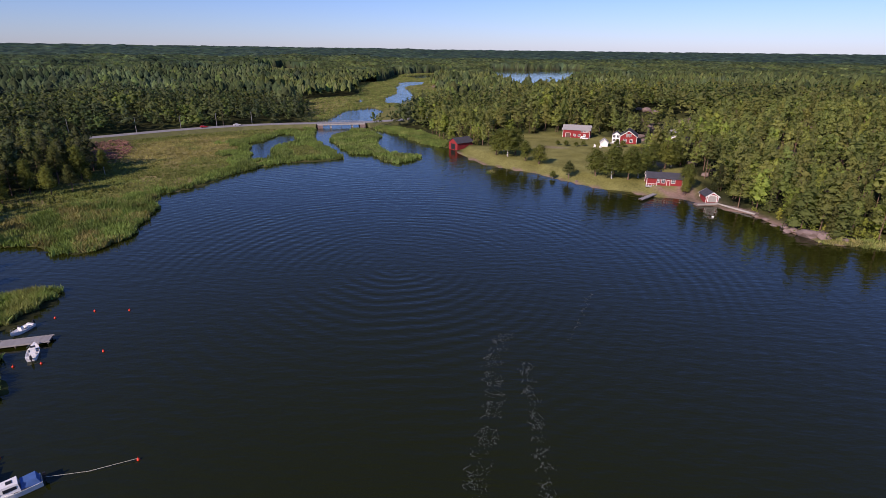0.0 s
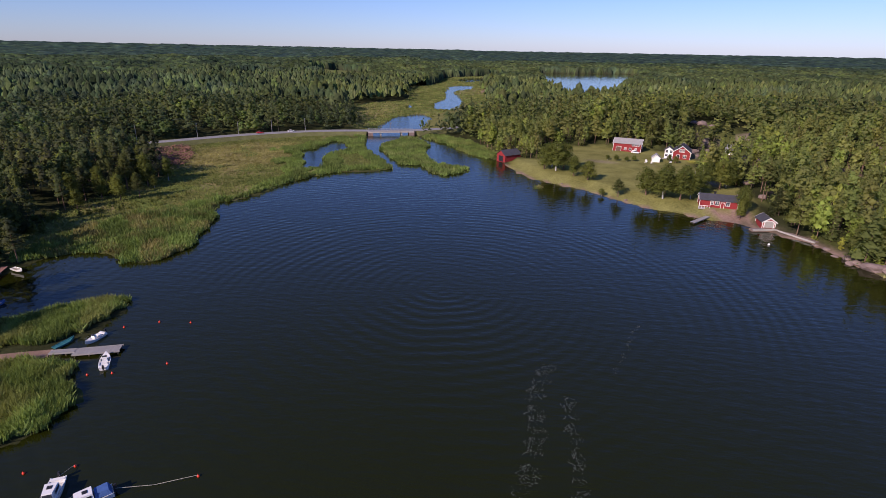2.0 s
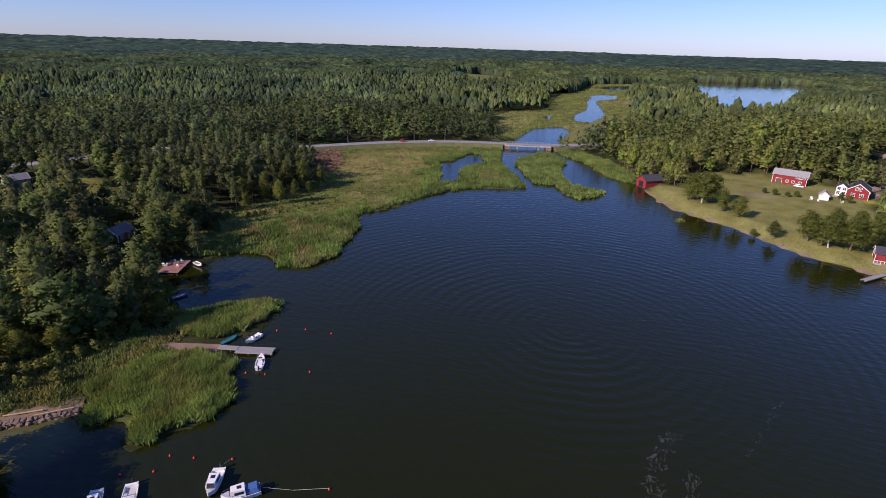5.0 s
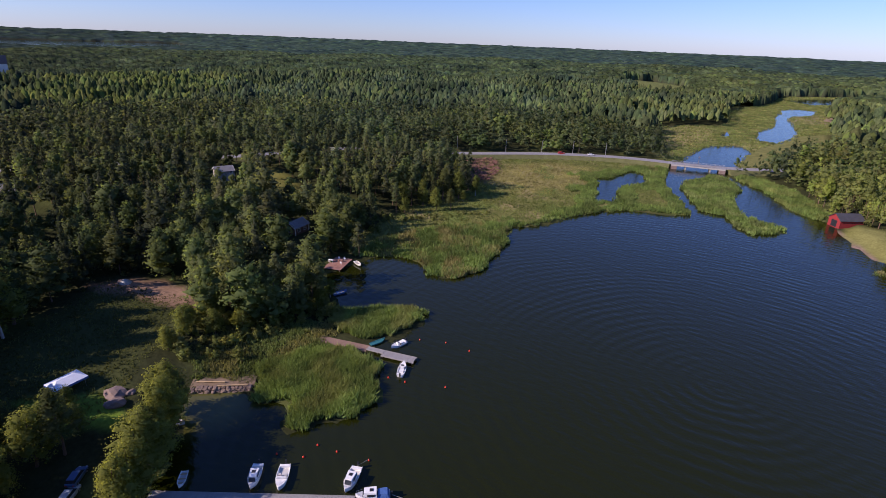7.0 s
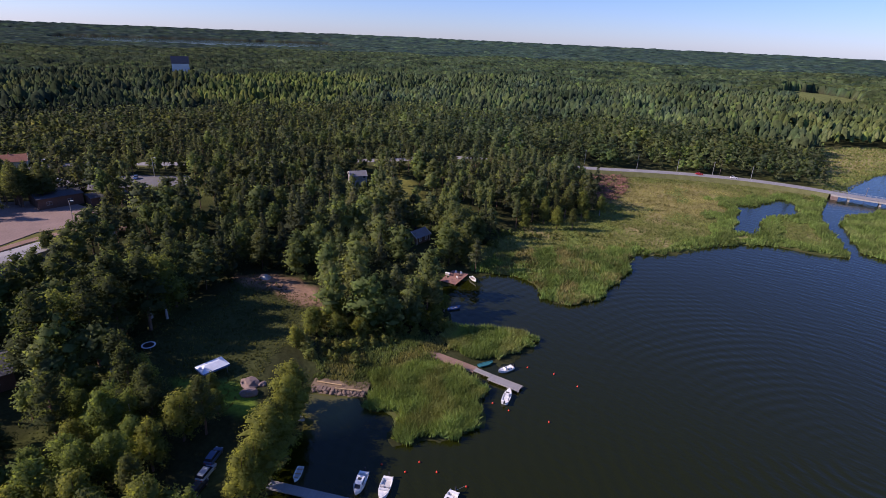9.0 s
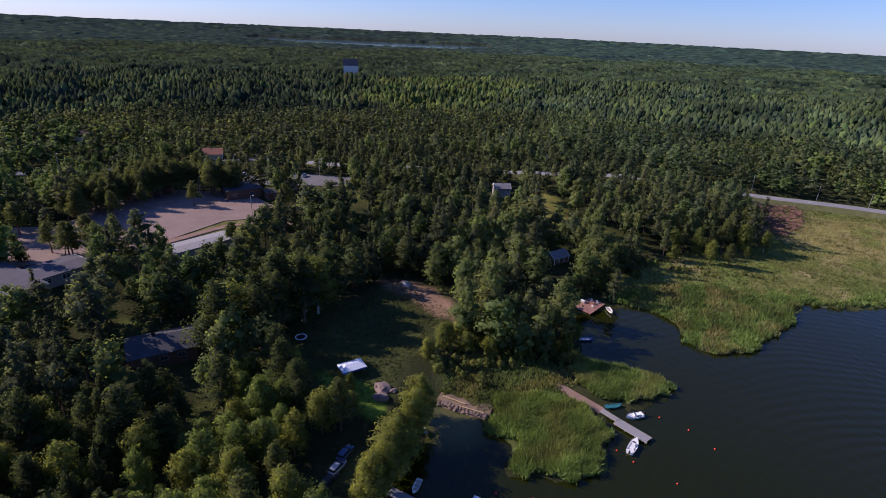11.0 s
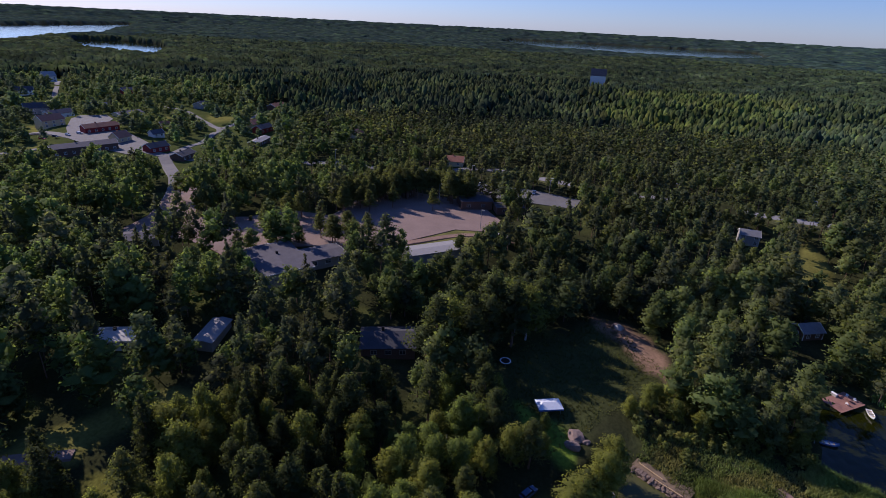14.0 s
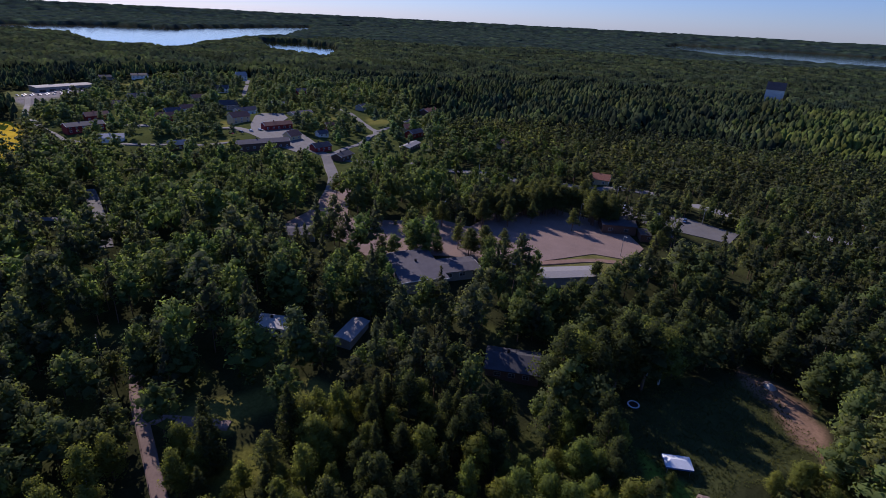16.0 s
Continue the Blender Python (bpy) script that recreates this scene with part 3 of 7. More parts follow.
tagged(wob, "dark rippled water of a sheltered bay", "water", kind="structure")


# ---- forest ----
# the village: x, y, turn, length, width, wall height, roof height, wall, roof, label
VILLAGE = [(-322, -208, 47, 34, 11, 4.4, 1.6, BROWN, ROOF_SLATE, "long brown shop building with a grey roof"),
           (-392, -274, 62, 15, 10, 5.4, 3.2, YELLOW, ROOF_TILE, "yellow two-storey house with a brown tiled roof"),
           (-461, -331, 40, 18, 10, 5.5, 3.5, GREYWALL, ROOF_DARK, "large village house with a dark roof"),
           (-440, -300, 70, 20, 9, 4.5, 2.4, WHITE, ROOF_SLATE, "white village hall with a slate roof"),
           (-380, -232, 55, 22, 8, 3.6, 2.0, RED, ROOF_TILE, "long red house with a tiled roof"),
           (-352, -203, 75, 10, 8, 3.4, 3.0, YELLOW, ROOF_TILE, "ochre cottage with a tiled roof"),
           (-331, -170, 60, 12, 8, 3.2, 2.2, RED, ROOF_DARK, "dark red house with a dark roof"),
           (-322, -150, 80, 13, 8, 3.2, 1.8, BROWN, ROOF_DARK, "brown bungalow with a dark roof"),
           (-410, -200, 45, 11, 8, 3.4, 2.8, RED, ROOF_TILE, "red cottage with a tiled roof"),
           (-492, -300, 30, 14, 9, 4.6, 2.6, GREYWALL, ROOF_GREY, "grey house with a metal roof"),
           (-445, -248, 65, 20, 10, 4.0, 1.6, YELLOW, ROOF_SLATE, "low ochre building with a slate roof"),
           (-536, -394, 35, 14, 9, 4.8, 3.0, WHITE, ROOF_DARK, "white house with a dark roof"),
           (-625, -430, 50, 12, 11, 6.0, 4.5, WHITE, ROOF_GREY, "white house with a steep gable"),
           (-668, -366, 60, 18, 9, 4.0, 0.8, GREYWALL, ROOF_WHITE, "house with a flat pale roof"),
           (-314, -346, 65, 24, 11, 4.6, 1.8, RED, ROOF_SLATE, "red hall with a grey roof"),
           (-301, -309, 40, 14, 9, 3.2, 2.0, WHITE, ROOF_WHITE, "bungalow with a pale roof"),
           (-350, -372, 60, 16, 9, 4.0, 2.4, RED, ROOF_TILE, "red house with a tiled roof"),
           (-400, -400, 50, 13, 9, 4.0, 2.4, YELLOW, ROOF_DARK, "yellow house with a dark roof"),
           (-450, -150, 70, 13, 9, 3.4, 2.4, YELLOW, ROOF_TILE, "cottage with a tiled roof among trees"),
           (-520, -220, 80, 14, 9, 3.4, 2.4, GREYWALL, ROOF_DARK, "dark-roofed house among trees"),
           (-370, -120, 85, 20, 7, 3.0, 1.0, BROWN, ROOF_GREY, "row house with a grey roof"),
           (-400, -60, 75, 11, 8, 3.2, 2.2, WHITE, ROOF_TILE, "white cottage with a tiled roof"),
           (-560, -310, 55, 12, 9, 3.4, 2.4, RED, ROOF_SLATE, "red house with a slate roof"),
           (-590, -260, 65, 12, 9, 3.4, 2.4, WHITE, ROOF_SLATE, "white house with a slate roof"),
           (-425, -350, 50, 12, 9, 3.6, 2.6, WHITE, ROOF_TILE, "white house with a tiled roof"),
           (-441, -417, 70, 16, 9, 4.2, 2.4, GREYWALL, ROOF_SLATE, "grey house with a slate roof"),
           (-375, -330, 35, 13, 8, 3.4, 2.6, RED, ROOF_TILE, "red garden house with a tiled roof"),
           (-480, -380, 60, 14, 9, 3.8, 2.6, YELLOW, ROOF_TILE, "ochre villa with a tiled roof"),
           (-300, -255, 50, 13, 8, 3.4, 2.2, BROWN, ROOF_GREY, "brown house with a grey roof"),
           (-410, -130, 70, 14, 8, 3.4, 2.2, RED, ROOF_DARK, "red bungalow with a dark roof"),
           (-650, -300, 40, 14, 9, 3.4, 2.4, YELLOW, ROOF_TILE, "ochre house with a tiled roof"),
           (-538, -156, 70, 18, 9, 3.4, 2.2, BROWN, ROOF_TILE, "brown row house with a tiled roof"),
           (-551, -562, 45, 16, 9, 3.4, 2.0, GREYWALL, ROOF_SLATE, "grey house below the wooded hill"),
           (-573, -536, 50, 18, 9, 3.6, 2.0, WHITE, ROOF_DARK, "white house below the wooded hill"),
           (-610, -520, 48, 20, 9, 3.4, 2.2, RED, ROOF_DARK, "red house below the wooded hill"),
           (-374, -191, 60, 8, 6, 2.8, 2.0, WHITE, ROOF_SLATE, "small white kiosk by the square"),
           (-399, -343, 55, 12, 8, 3.4, 2.4, BROWN, ROOF_SLATE, "brown house with a grey roof among gardens")]
SPRUCE, PINE, LEAFY, WILLOW = range(4)
TINTS = np.array([(0.052, 0.063, 0.034), (0.070, 0.084, 0.044), (0.086, 0.107, 0.042), (0.102, 0.117, 0.042)])


def solid(n):
    """Corners and triangles of a unit ball: 8, 20 or 80 faces."""
    bm = bmesh.new()
    if n == 8:
        v = np.array([(1, 0, 0), (0, 1, 0), (-1, 0, 0), (0, -1, 0), (0, 0, 1), (0, 0, -1)], float)
        bm.free()
        return v, np.array([(0, 1, 4), (1, 2, 4), (2, 3, 4), (3, 0, 4), (1, 0, 5), (2, 1, 5), (3, 2, 5), (0, 3, 5)])
    bmesh.ops.create_icosphere(bm, subdivisions=1 if n == 20 else 2, radius=1.0)
    bm.verts.index_update()
    v, f = np.array([p.co[:] for p in bm.verts]), np.array([[p.index for p in q.verts] for q in bm.faces])
    bm.free()
    return v, f


SOLIDS = {n: solid(n) for n in (8, 20, 80)}


def masses(kind, m, g):
    """Centres and half sizes of the leaf masses of a tree one metre high."""
    u = (np.arange(m) + 0.5) / m
    spin = g.uniform(0, 6.283) + 2.4 * np.arange(m) + g.uniform(-0.5, 0.5, m)
    if kind == SPRUCE:
        z = 0.10 + 0.87 * u ** 0.9
        r = 0.10 * (1 - u) ** 0.9 * g.uniform(0.55, 1.15, m)
        wide, tall = (0.022 + 0.105 * (1 - u) ** 0.85) * g.uniform(0.8, 1.2, m), 0.05 + 0.055 * (1 - u)
    elif kind == PINE:
        z = 0.33 + 0.60 * u + g.uniform(-0.03, 0.03, m)
        r = 0.15 * np.clip(1.05 - u, 0.03, 1) ** 0.65 * g.uniform(0.4, 1.15, m)
        wide, tall = 0.098 * (1.25 - 0.62 * u) * g.uniform(0.7, 1.3, m), 0.068 * g.uniform(0.75, 1.35, m)
    else:
        broad = 0.165 if kind == LEAFY else 0.235
        z = 0.20 + 0.70 * u + g.uniform(-0.04, 0.04, m)
        r = broad * np.sqrt(np.clip(1 - ((u - 0.40) / 0.62) ** 2, 0.02, 1)) * g.uniform(0.35, 1.0, m)
        wide = (0.095 if kind == LEAFY else 0.115) * (1.15 - 0.45 * u) * g.uniform(0.75, 1.25, m)
        tall = 0.088 * g.uniform(0.8, 1.35, m)
        z[0], r[0], wide[0], tall[0] = 0.52, 0.01, broad * 0.62, 0.31
    return np.stack([np.cos(spin) * r, np.sin(spin) * r, z], 1), np.stack([wide, wide * g.uniform(0.8, 1.1, m), tall], 1)


def crown(kind, n, size, seed, m=12, faces=20, core=0.74):
    """A crown one metre high: lumpy leaf masses with n loose sprays standing out of them, as triangles of place and normal."""
    g = np.random.default_rng(seed)
    c, half = masses(kind, m, g)
    v, f = SOLIDS[faces]
    shape = core + g.normal(0, 0.20, (m, len(v)))
    p = c[:, None] + v[None] * half[:, None] * shape[..., None]
    if kind == SPRUCE:
        p[..., 2] -= 0.35 * np.hypot(p[..., 0] - c[:, None, 0], p[..., 1] - c[:, None, 1])
    # light falls on the whole crown, then on each mass
    axis = np.stack([0 * c[:, 0], 0 * c[:, 0], c[:, 2] * 0.8], 1)

    def bent(way, at, k):
        whole = (at - axis[k]) * np.array([1, 1, 0.6])
        whole /= np.linalg.norm(whole, axis=-1, keepdims=True) + 1e-6
        out = 0.75 * way / np.linalg.norm(way, axis=-1, keepdims=True) + 0.75 * whole + np.array([0, 0, 0.45])
        return out / np.linalg.norm(out, axis=-1, keepdims=True)
    k = np.repeat(np.arange(m), len(v)).reshape(m, -1)
    nm = bent(v[None] / half[:, None] * half.mean() + g.normal(0, 0.55, p.shape), p, k)
    tri = np.concatenate([p[:, f], nm[:, f]], -1).reshape(-1, 3, 6)
    low = (tri[:, :, 2].mean(1) < np.repeat(c[:, 2] - 0.62 * half[:, 2], len(f)))
    tri = tri[~low]
    # loose sprays
    area = half[:, 0] * half[:, 2]
    k = g.choice(m, n, p=area / area.sum())
    d = g.normal(size=(n, 3)) + np.array([0, 0, 0.25])
    d /= np.linalg.norm(d, axis=1)[:, None]
    q = c[k] + d * half[k] * g.uniform(0.70, 1.30, (n, 1))
    if kind == SPRUCE:
        q[:, 2] -= 0.35 * np.hypot(q[:, 0] - c[k, 0], q[:, 1] - c[k, 1])
    face = d + g.normal(0, 0.55, (n, 3))
    face /= np.linalg.norm(face, axis=1)[:, None]
    t = np.cross(face, g.normal(size=(n, 3)))
    t /= np.linalg.norm(t, axis=1)[:, None] + 1e-9
    b = np.cross(face, t)
    cr = np.array([(-1.1, -0.7), (1.1, -0.6), (0.1, 1.25)])
    leaf = q[:, None] + (t[:, None] * cr[None, :, :1] * g.uniform(0.5, 1.2, (n, 3, 1)) + b[:, None] * cr[None, :, 1:] * g.uniform(0.5, 1.2, (n, 3, 1))) * size * g.uniform(0.6, 1.3, (n, 1, 1))
    nl = bent(d / half[k] * half.mean() + 0.9 * face, q, k)
    return np.concatenate([tri, np.concatenate([leaf, np.repeat(nl[:, None], 3, 1)], 2)])


def no_trees(x, y, gap):
    """True where no tree stands."""
    bare = shore(x, y) < gap
    for p in (MEADOW, MARSH, FARFIELD, LAWN, CLEARCUT, PLAZA, CARPARK, YARD, GREEN, DIRT, MARKET, FIELD, RETAIL, REEDS_S, REEDS_N, REEDS_W, ISLAND, GLADE, OPEN_SHORE, COTTAGE_LAWN, WOOD_LAWN, TRACK_LAWN, EAST_BANK, EAST_GRASS, OPEN_EAST, PITCH_EDGE, FLOWERS, *GARDENS):
        bare |= away(p, x, y) < (1.5 if p in (PLAZA, SCHOOLYARD, YARD, DIRT) else 5.0 if p is GREEN else 0.5)
    bare |= (away(SCHOOLYARD, x, y) < 0) & (ripple(x, y, 30, 5) < 0.45)
    bare |= (away(OUTCROP, x, y) < 0) & (ripple(x, y, 9, 6) > -0.1)
    bare |= off_line(ROAD, x, y) < 9
    bare |= off_line(STREET, x, y) < 6
    bare |= off_line(BYWAY, x, y) < 2.6
    bare |= off_line(SIDE_STREET, x, y) < 4
    bare |= off_line(SIDE_LANE, x, y) < 4
    bare |= off_line(LANE, x, y) < 7
    for line in TOWN_ROADS:
        bare |= off_line(line, x, y) < 7
    bare |= off_line(DRIVE, x, y) < 4.0
    for hx, hy, hr in PLOTS:
        bare |= (x - hx) ** 2 + (y - hy) ** 2 < hr * hr
    return bare


# plots kept free for buildings: x, y, radius
PLOTS = [(-160, 124, 7), (-228, 139, 11), (-140, -12, 12), (-137, -62, 8), (-132, -82, 9), (-181, -55, 13), (-187, -42, 11), (-196, -4, 8), (-250, 23, 11), (-880, 246, 22), (-850, 238, 20), (8, 279, 9),
         (80, 190, 9), (95, 183, 6), (73, 299, 13), (95, 286, 11), (80, 270, 6), (137, 321, 7), (-117, 31, 6), (-88, 19, 9), (-80, 15, 6), (-122, 116, 6), (-337, 11, 8), (-193, -112, 9), (-255, -220, 9), (-97, 47, 5), (-96, 50, 4), (-108, 44, 7), (-104, 49, 6), (83, 199, 9), (93, 182, 6), (101, 296, 11), (77, 313, 13), (133, 309, 6), (-190, -2, 9), (-182, 3, 7)] + [(v[0], v[1], 0.72 * v[3]) for v in VILLAGE] + [(v[0] + 14, v[1] + 8, 0.45 * v[3]) for v in VILLAGE] + [(110, 304, 8), (106, 296, 7), (128, 346, 9), (124, 336, 7), (133, 309, 9), (127, 295, 6), (122, 283, 5), (-125.5, 113, 9), (-118, 106, 6), (-95, 81, 7), (-89, 82, 7)]
PLOTS += [(-131, 106, 7), (-136, 100, 6), (-141, 94, 5), (-122, 106, 6), (-184, -107, 8), (-120, 108, 8), (-116, 102, 6), (110, 268, 7), (117, 276, 8), (124, 283, 8), (131, 292, 7), (108, 276, 7)]
PLOTS += [(-165, -52, 8), (-158, -50, 6), (-176, -38, 7), (-170, -35, 6)]
PLOTS += [(x * k, y * k, r) for x, y, r in ((-160, 124, 9), (-228, 139, 9), (-140, -12, 9), (-137, -62, 5), (-132, -82, 5), (-196, -4, 8)) for k in (0.95, 0.91)]


def scatter(r0, r1, gap, seed):
    g = np.random.default_rng(seed)
    n = int(2 * r1 / gap)
    i, j = np.meshgrid(np.arange(n), np.arange(n))
    x = ((i + 0.5 * (j % 2)) * gap - r1 + g.uniform(-0.42, 0.42, i.shape) * gap).ravel()
    y = (j * gap - r1 + g.uniform(-0.42, 0.42, i.shape) * gap).ravel()
    r, yaw = np.hypot(x, y), np.degrees(np.arctan2(-x, y))
    ok = (r > r0) & (r <= r1) & (yaw > (-46 if r1 < 400 else -42)) & (yaw < (158 if r1 < 400 else 147))
    x, y = x[ok], y[ok]
    ok = ~no_trees(x, y, 3.0)
    x, y = x[ok], y[ok]
    town = away(TOWN, x, y) < 0
    keep = ~town | (g.uniform(0, 1, len(x)) < 0.62)
    # gardens lie open along the near side of the streets and the square
    for d in (9, 18):
        px, py = x * (1 + d / np.hypot(x, y)), y * (1 + d / np.hypot(x, y))
        by = np.minimum(off_line(STREET, px, py), off_line(LANE, px, py))
        for line in TOWN_ROADS:
            by = np.minimum(by, off_line(line, px, py))
        by = np.minimum(by, away(MARKET, px, py))
        keep &= (by > 5) | (x > -160) | (g.uniform(0, 1, len(x)) < 0.17)
    # broad crowns stand wider apart on the western side
    keep &= (x > -60) | (np.hypot(x, y) > 420) | (g.uniform(0, 1, len(x)) < np.where(np.hypot(x, y) < 125, 0.9, 0.68))
    keep &= (y > -70) | (np.hypot(x, y) > 340) | (g.uniform(0, 1, len(x)) < 0.8)
    keep &= (away(W_GAP, x, y) > 0) | (g.uniform(0, 1, len(x)) < 0.22)
    return x[keep], y[keep], g


def species(x, y, g):
    u = g.uniform(0, 1, len(x))
    w = shore(x, y)
    leafy = 0.18 + 0.3 * ((x < -60) & (y < -45) & (np.hypot(x, y) < 340)) + (0.12 + 0.42 * step(-18, 6, y)) * (x < -40) * (1 - step(190, 280, np.hypot(x, y))) + 0.4 * (away(TOWN, x, y) < 90) + 0.18 * np.clip(ripple(x, y, 160, 8), 0, 1) + 0.12 * ((w < 14) & (x > -50)) - 0.08 * (x > 30)
    spruce = 0.34 + 0.3 * np.clip(ripple(x, y, 220, 9), -0.8, 1)
    out = np.where(u < leafy, LEAFY, np.where(u < leafy + (1 - leafy) * spruce, SPRUCE, PINE))
    out = np.where((away(BIRCHES, x, y) < 0) & (u < 0.9), LEAFY, out)
    out = np.where((away(SHADED_SLOPE, x, y) < 0) & (u > 0.72), SPRUCE, out)
    out = np.where((away(OLDWOOD, x, y) < 0) & (u > 0.15), SPRUCE, out)
    out = np.where((away(ASPENS, x, y) + 25 * ripple(x, y, 60, 12) < 0) & (u < 0.6), LEAFY, out)
    return np.where((away(DARKWOOD, x, y) < 0) & (u < 0.2), SPRUCE, out)


def tints(kind, x, y, g):
    c = TINTS[kind] * g.uniform(0.80, 1.22, (len(kind), 1)) * (1 + 0.18 * ripple(x, y, 130, 2))[:, None]
    c = c * (1 + np.array([0.16, 0.25, 0.20]) * ((1 - step(42, 78, np.degrees(np.arctan2(-x, y)))) * np.maximum(step(240, 330, np.hypot(x, y)), step(-60, -20, x)))[:, None])      # front-lit forest to the north: sunlight put into the leaf colour
    c = c * np.where(((kind == LEAFY) & (x < -100) & (y < 0) & (np.hypot(x, y) < 420))[:, None], np.array([1.02, 1.12, 1.0]), 1.0)
    # sun-facing eastern wood: warm light painted in as a brighter leaf colour
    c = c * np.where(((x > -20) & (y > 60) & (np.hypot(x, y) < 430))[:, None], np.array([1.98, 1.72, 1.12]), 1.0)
    # full sun on the far northern treetops, painted into their colour
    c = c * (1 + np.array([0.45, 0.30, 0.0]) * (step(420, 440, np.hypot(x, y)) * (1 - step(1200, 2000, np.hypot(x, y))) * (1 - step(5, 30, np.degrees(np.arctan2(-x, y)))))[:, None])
    c = c * (1 - 0.15 * step(55, 70, np.degrees(np.arctan2(-x, y))) * step(210, 260, np.hypot(x, y)) * (away(TOWN, x, y) > 0))[:, None]          # dimmed westward: the backlit look of the forest set in its colour
    c = c * np.where(((x < -100) & (y > 45) & (y < 260) & (np.hypot(x, y) < 330))[:, None], np.array([1.06, 1.04, 1.0]), 1.0)          # slopes above the cottages: a little sunlight mixed into the leaf colour
    wild = step(300, 420, np.hypot(x, y))          # stands of unlike age and kind, far off
    patch = 0.6 * ripple(x, y, 75, 13) + 0.6 * ripple(x, y, 210, 14)
    c = c * (1 + np.array([0.42, 0.34, 0.10]) * (wild * np.clip(patch, -1, 1))[:, None])
    c = c * np.where((away(ASPENS, x, y) + 25 * ripple(x, y, 60, 12) < 0)[:, None], np.array([1.22, 1.18, 0.9]), 1.0)
    c = c * np.where((away(SHADED_SLOPE, x, y) < 0)[:, None], np.array([0.82, 0.85, 0.88]), 1.0)          # dense wood on the slope: its shade multiplied into the leaf colour
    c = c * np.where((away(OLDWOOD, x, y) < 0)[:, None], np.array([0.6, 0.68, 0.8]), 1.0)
    return c * (1 + g.uniform(-0.06, 0.06, (len(kind), 3)))


def heights(kind, g, x, y):
    base = np.array([15.0, 13.5, 12.5, 11.0])[kind]
    return base * g.uniform(0.58, 1.28, len(kind)) * (1 + 0.12 * ripple(x, y, 45, 7)) *  np.where((x < -60) & (np.hypot(x, y) < 270), 1.18, 1.0) * np.where((x < -60) & (y < -70) & (np.hypot(x, y) < 340), 1.16, 1.0)


def plant(name, label, x, y, kind, h, col, templates, material, width):
    """Join copies of leaf templates (corners per face: 3 or 4) into one stuff object."""
    V, N, C, k = [], [], [], templates[0].shape[1]
    z = ground(x, y)
    g = np.random.default_rng(len(x))
    pick = g.integers(0, 3, len(x))
    for kd in range(4):
        for p in range(3):
            m = (kind == kd) & (pick == p)
            if not m.any():
                continue
            t = templates[kd * 3 + p]
            f = t.reshape(-1, 6)
            a = g.uniform(0, 6.283, m.sum())
            ca, sa = np.cos(a)[:, None], np.sin(a)[:, None]
            hh = h[m][:, None]
            ww = hh * width * (g.uniform(0.8, 1.25, (m.sum(), 1)) if kd != LEAFY else g.uniform(0.8, 1.4, (m.sum(), 1)))
            px = (f[None, :, 0] * ca - f[None, :, 1] * sa) * ww + x[m][:, None]
            py = (f[None, :, 0] * sa + f[None, :, 1] * ca) * ww + y[m][:, None]
            pz = f[None, :, 2] * hh + z[m][:, None] - 0.3
            V.append(np.stack([px, py, pz], -1).reshape(-1, 3))
            N.append(np.stack([f[None, :, 3] * ca - f[None, :, 4] * sa, f[None, :, 3] * sa + f[None, :, 4] * ca, f[None, :, 5] + 0 * ca], -1).reshape(-1, 3))
            C.append(np.repeat(col[m], len(f), 0))
    V, C, N = np.concatenate(V), np.concatenate(C), np.concatenate(N)
    ob = new(name, bulk(name, V, k, np.arange(len(V)), material, C, normals=N))
    return tagged(ob, label, "forest", kind="stuff")


def trunk_shape(h, r, limbs, seed, low=0.25, high=0.8):
    g = random.Random(seed)
    s = Shape()
    pts = [Vector((0, 0, -0.4))]
    for i in range(1, 5):
        pts.append(Vector((g.uniform(-0.02, 0.02) * h, g.uniform(-0.02, 0.02) * h, h * 0.93 * i / 4)))
    rad = [r * (1.15 - 0.27 * i) for i in range(5)]
    for i in range(4):
        s.tube(pts[i], pts[i + 1], rad[i], rad[i + 1], 6)
    for i in range(limbs):
        f = low + (high - low) * i / max(1, limbs - 1)
        a = 2.4 * i + g.uniform(-0.4, 0.4)
        p = Vector((0, 0, h * f))
        s.tube(p, p + Vector((math.cos(a), math.sin(a), 0.55)) * h * 0.17 * (1.15 - f), r * 0.42 * (1.1 - f), r * 0.1, 4)
    return s


# trees close by: things with a trunk and a crown, a few shapes of each kind shared between them
def tree_model(kind, seed, n, tint=None):
    h = (15.0, 13.5, 12.5, 11.0)[kind]
    q = crown(kind, n, (0.0145, 0.0125, 0.0125, 0.0130)[kind], seed, (17, 20, 24, 28)[kind], 8, 0.6).reshape(-1, 6)
    q, nm = q[:, :3] * h, q[:, 3:]
    c = np.tile((TINTS * np.array([[1, 1, 0.75], [1.08, 1.05, 0.72], [1.3, 1.22, 0.8], [1.3, 1.25, 0.85]]))[kind] if tint is None else tint, (len(q), 1))
    me = bulk("crown", q, 3, np.arange(len(q)), FOLIAGE, c, normals=nm)
    tk = trunk_shape(h, (0.20, 0.20, 0.16, 0.22)[kind], (6, 7, 8, 8)[kind], seed, (0.15, 0.5, 0.25, 0.2)[kind]).mesh("trunk", BIRCH if kind == LEAFY and seed % 2 else BARK)
    return me, tk


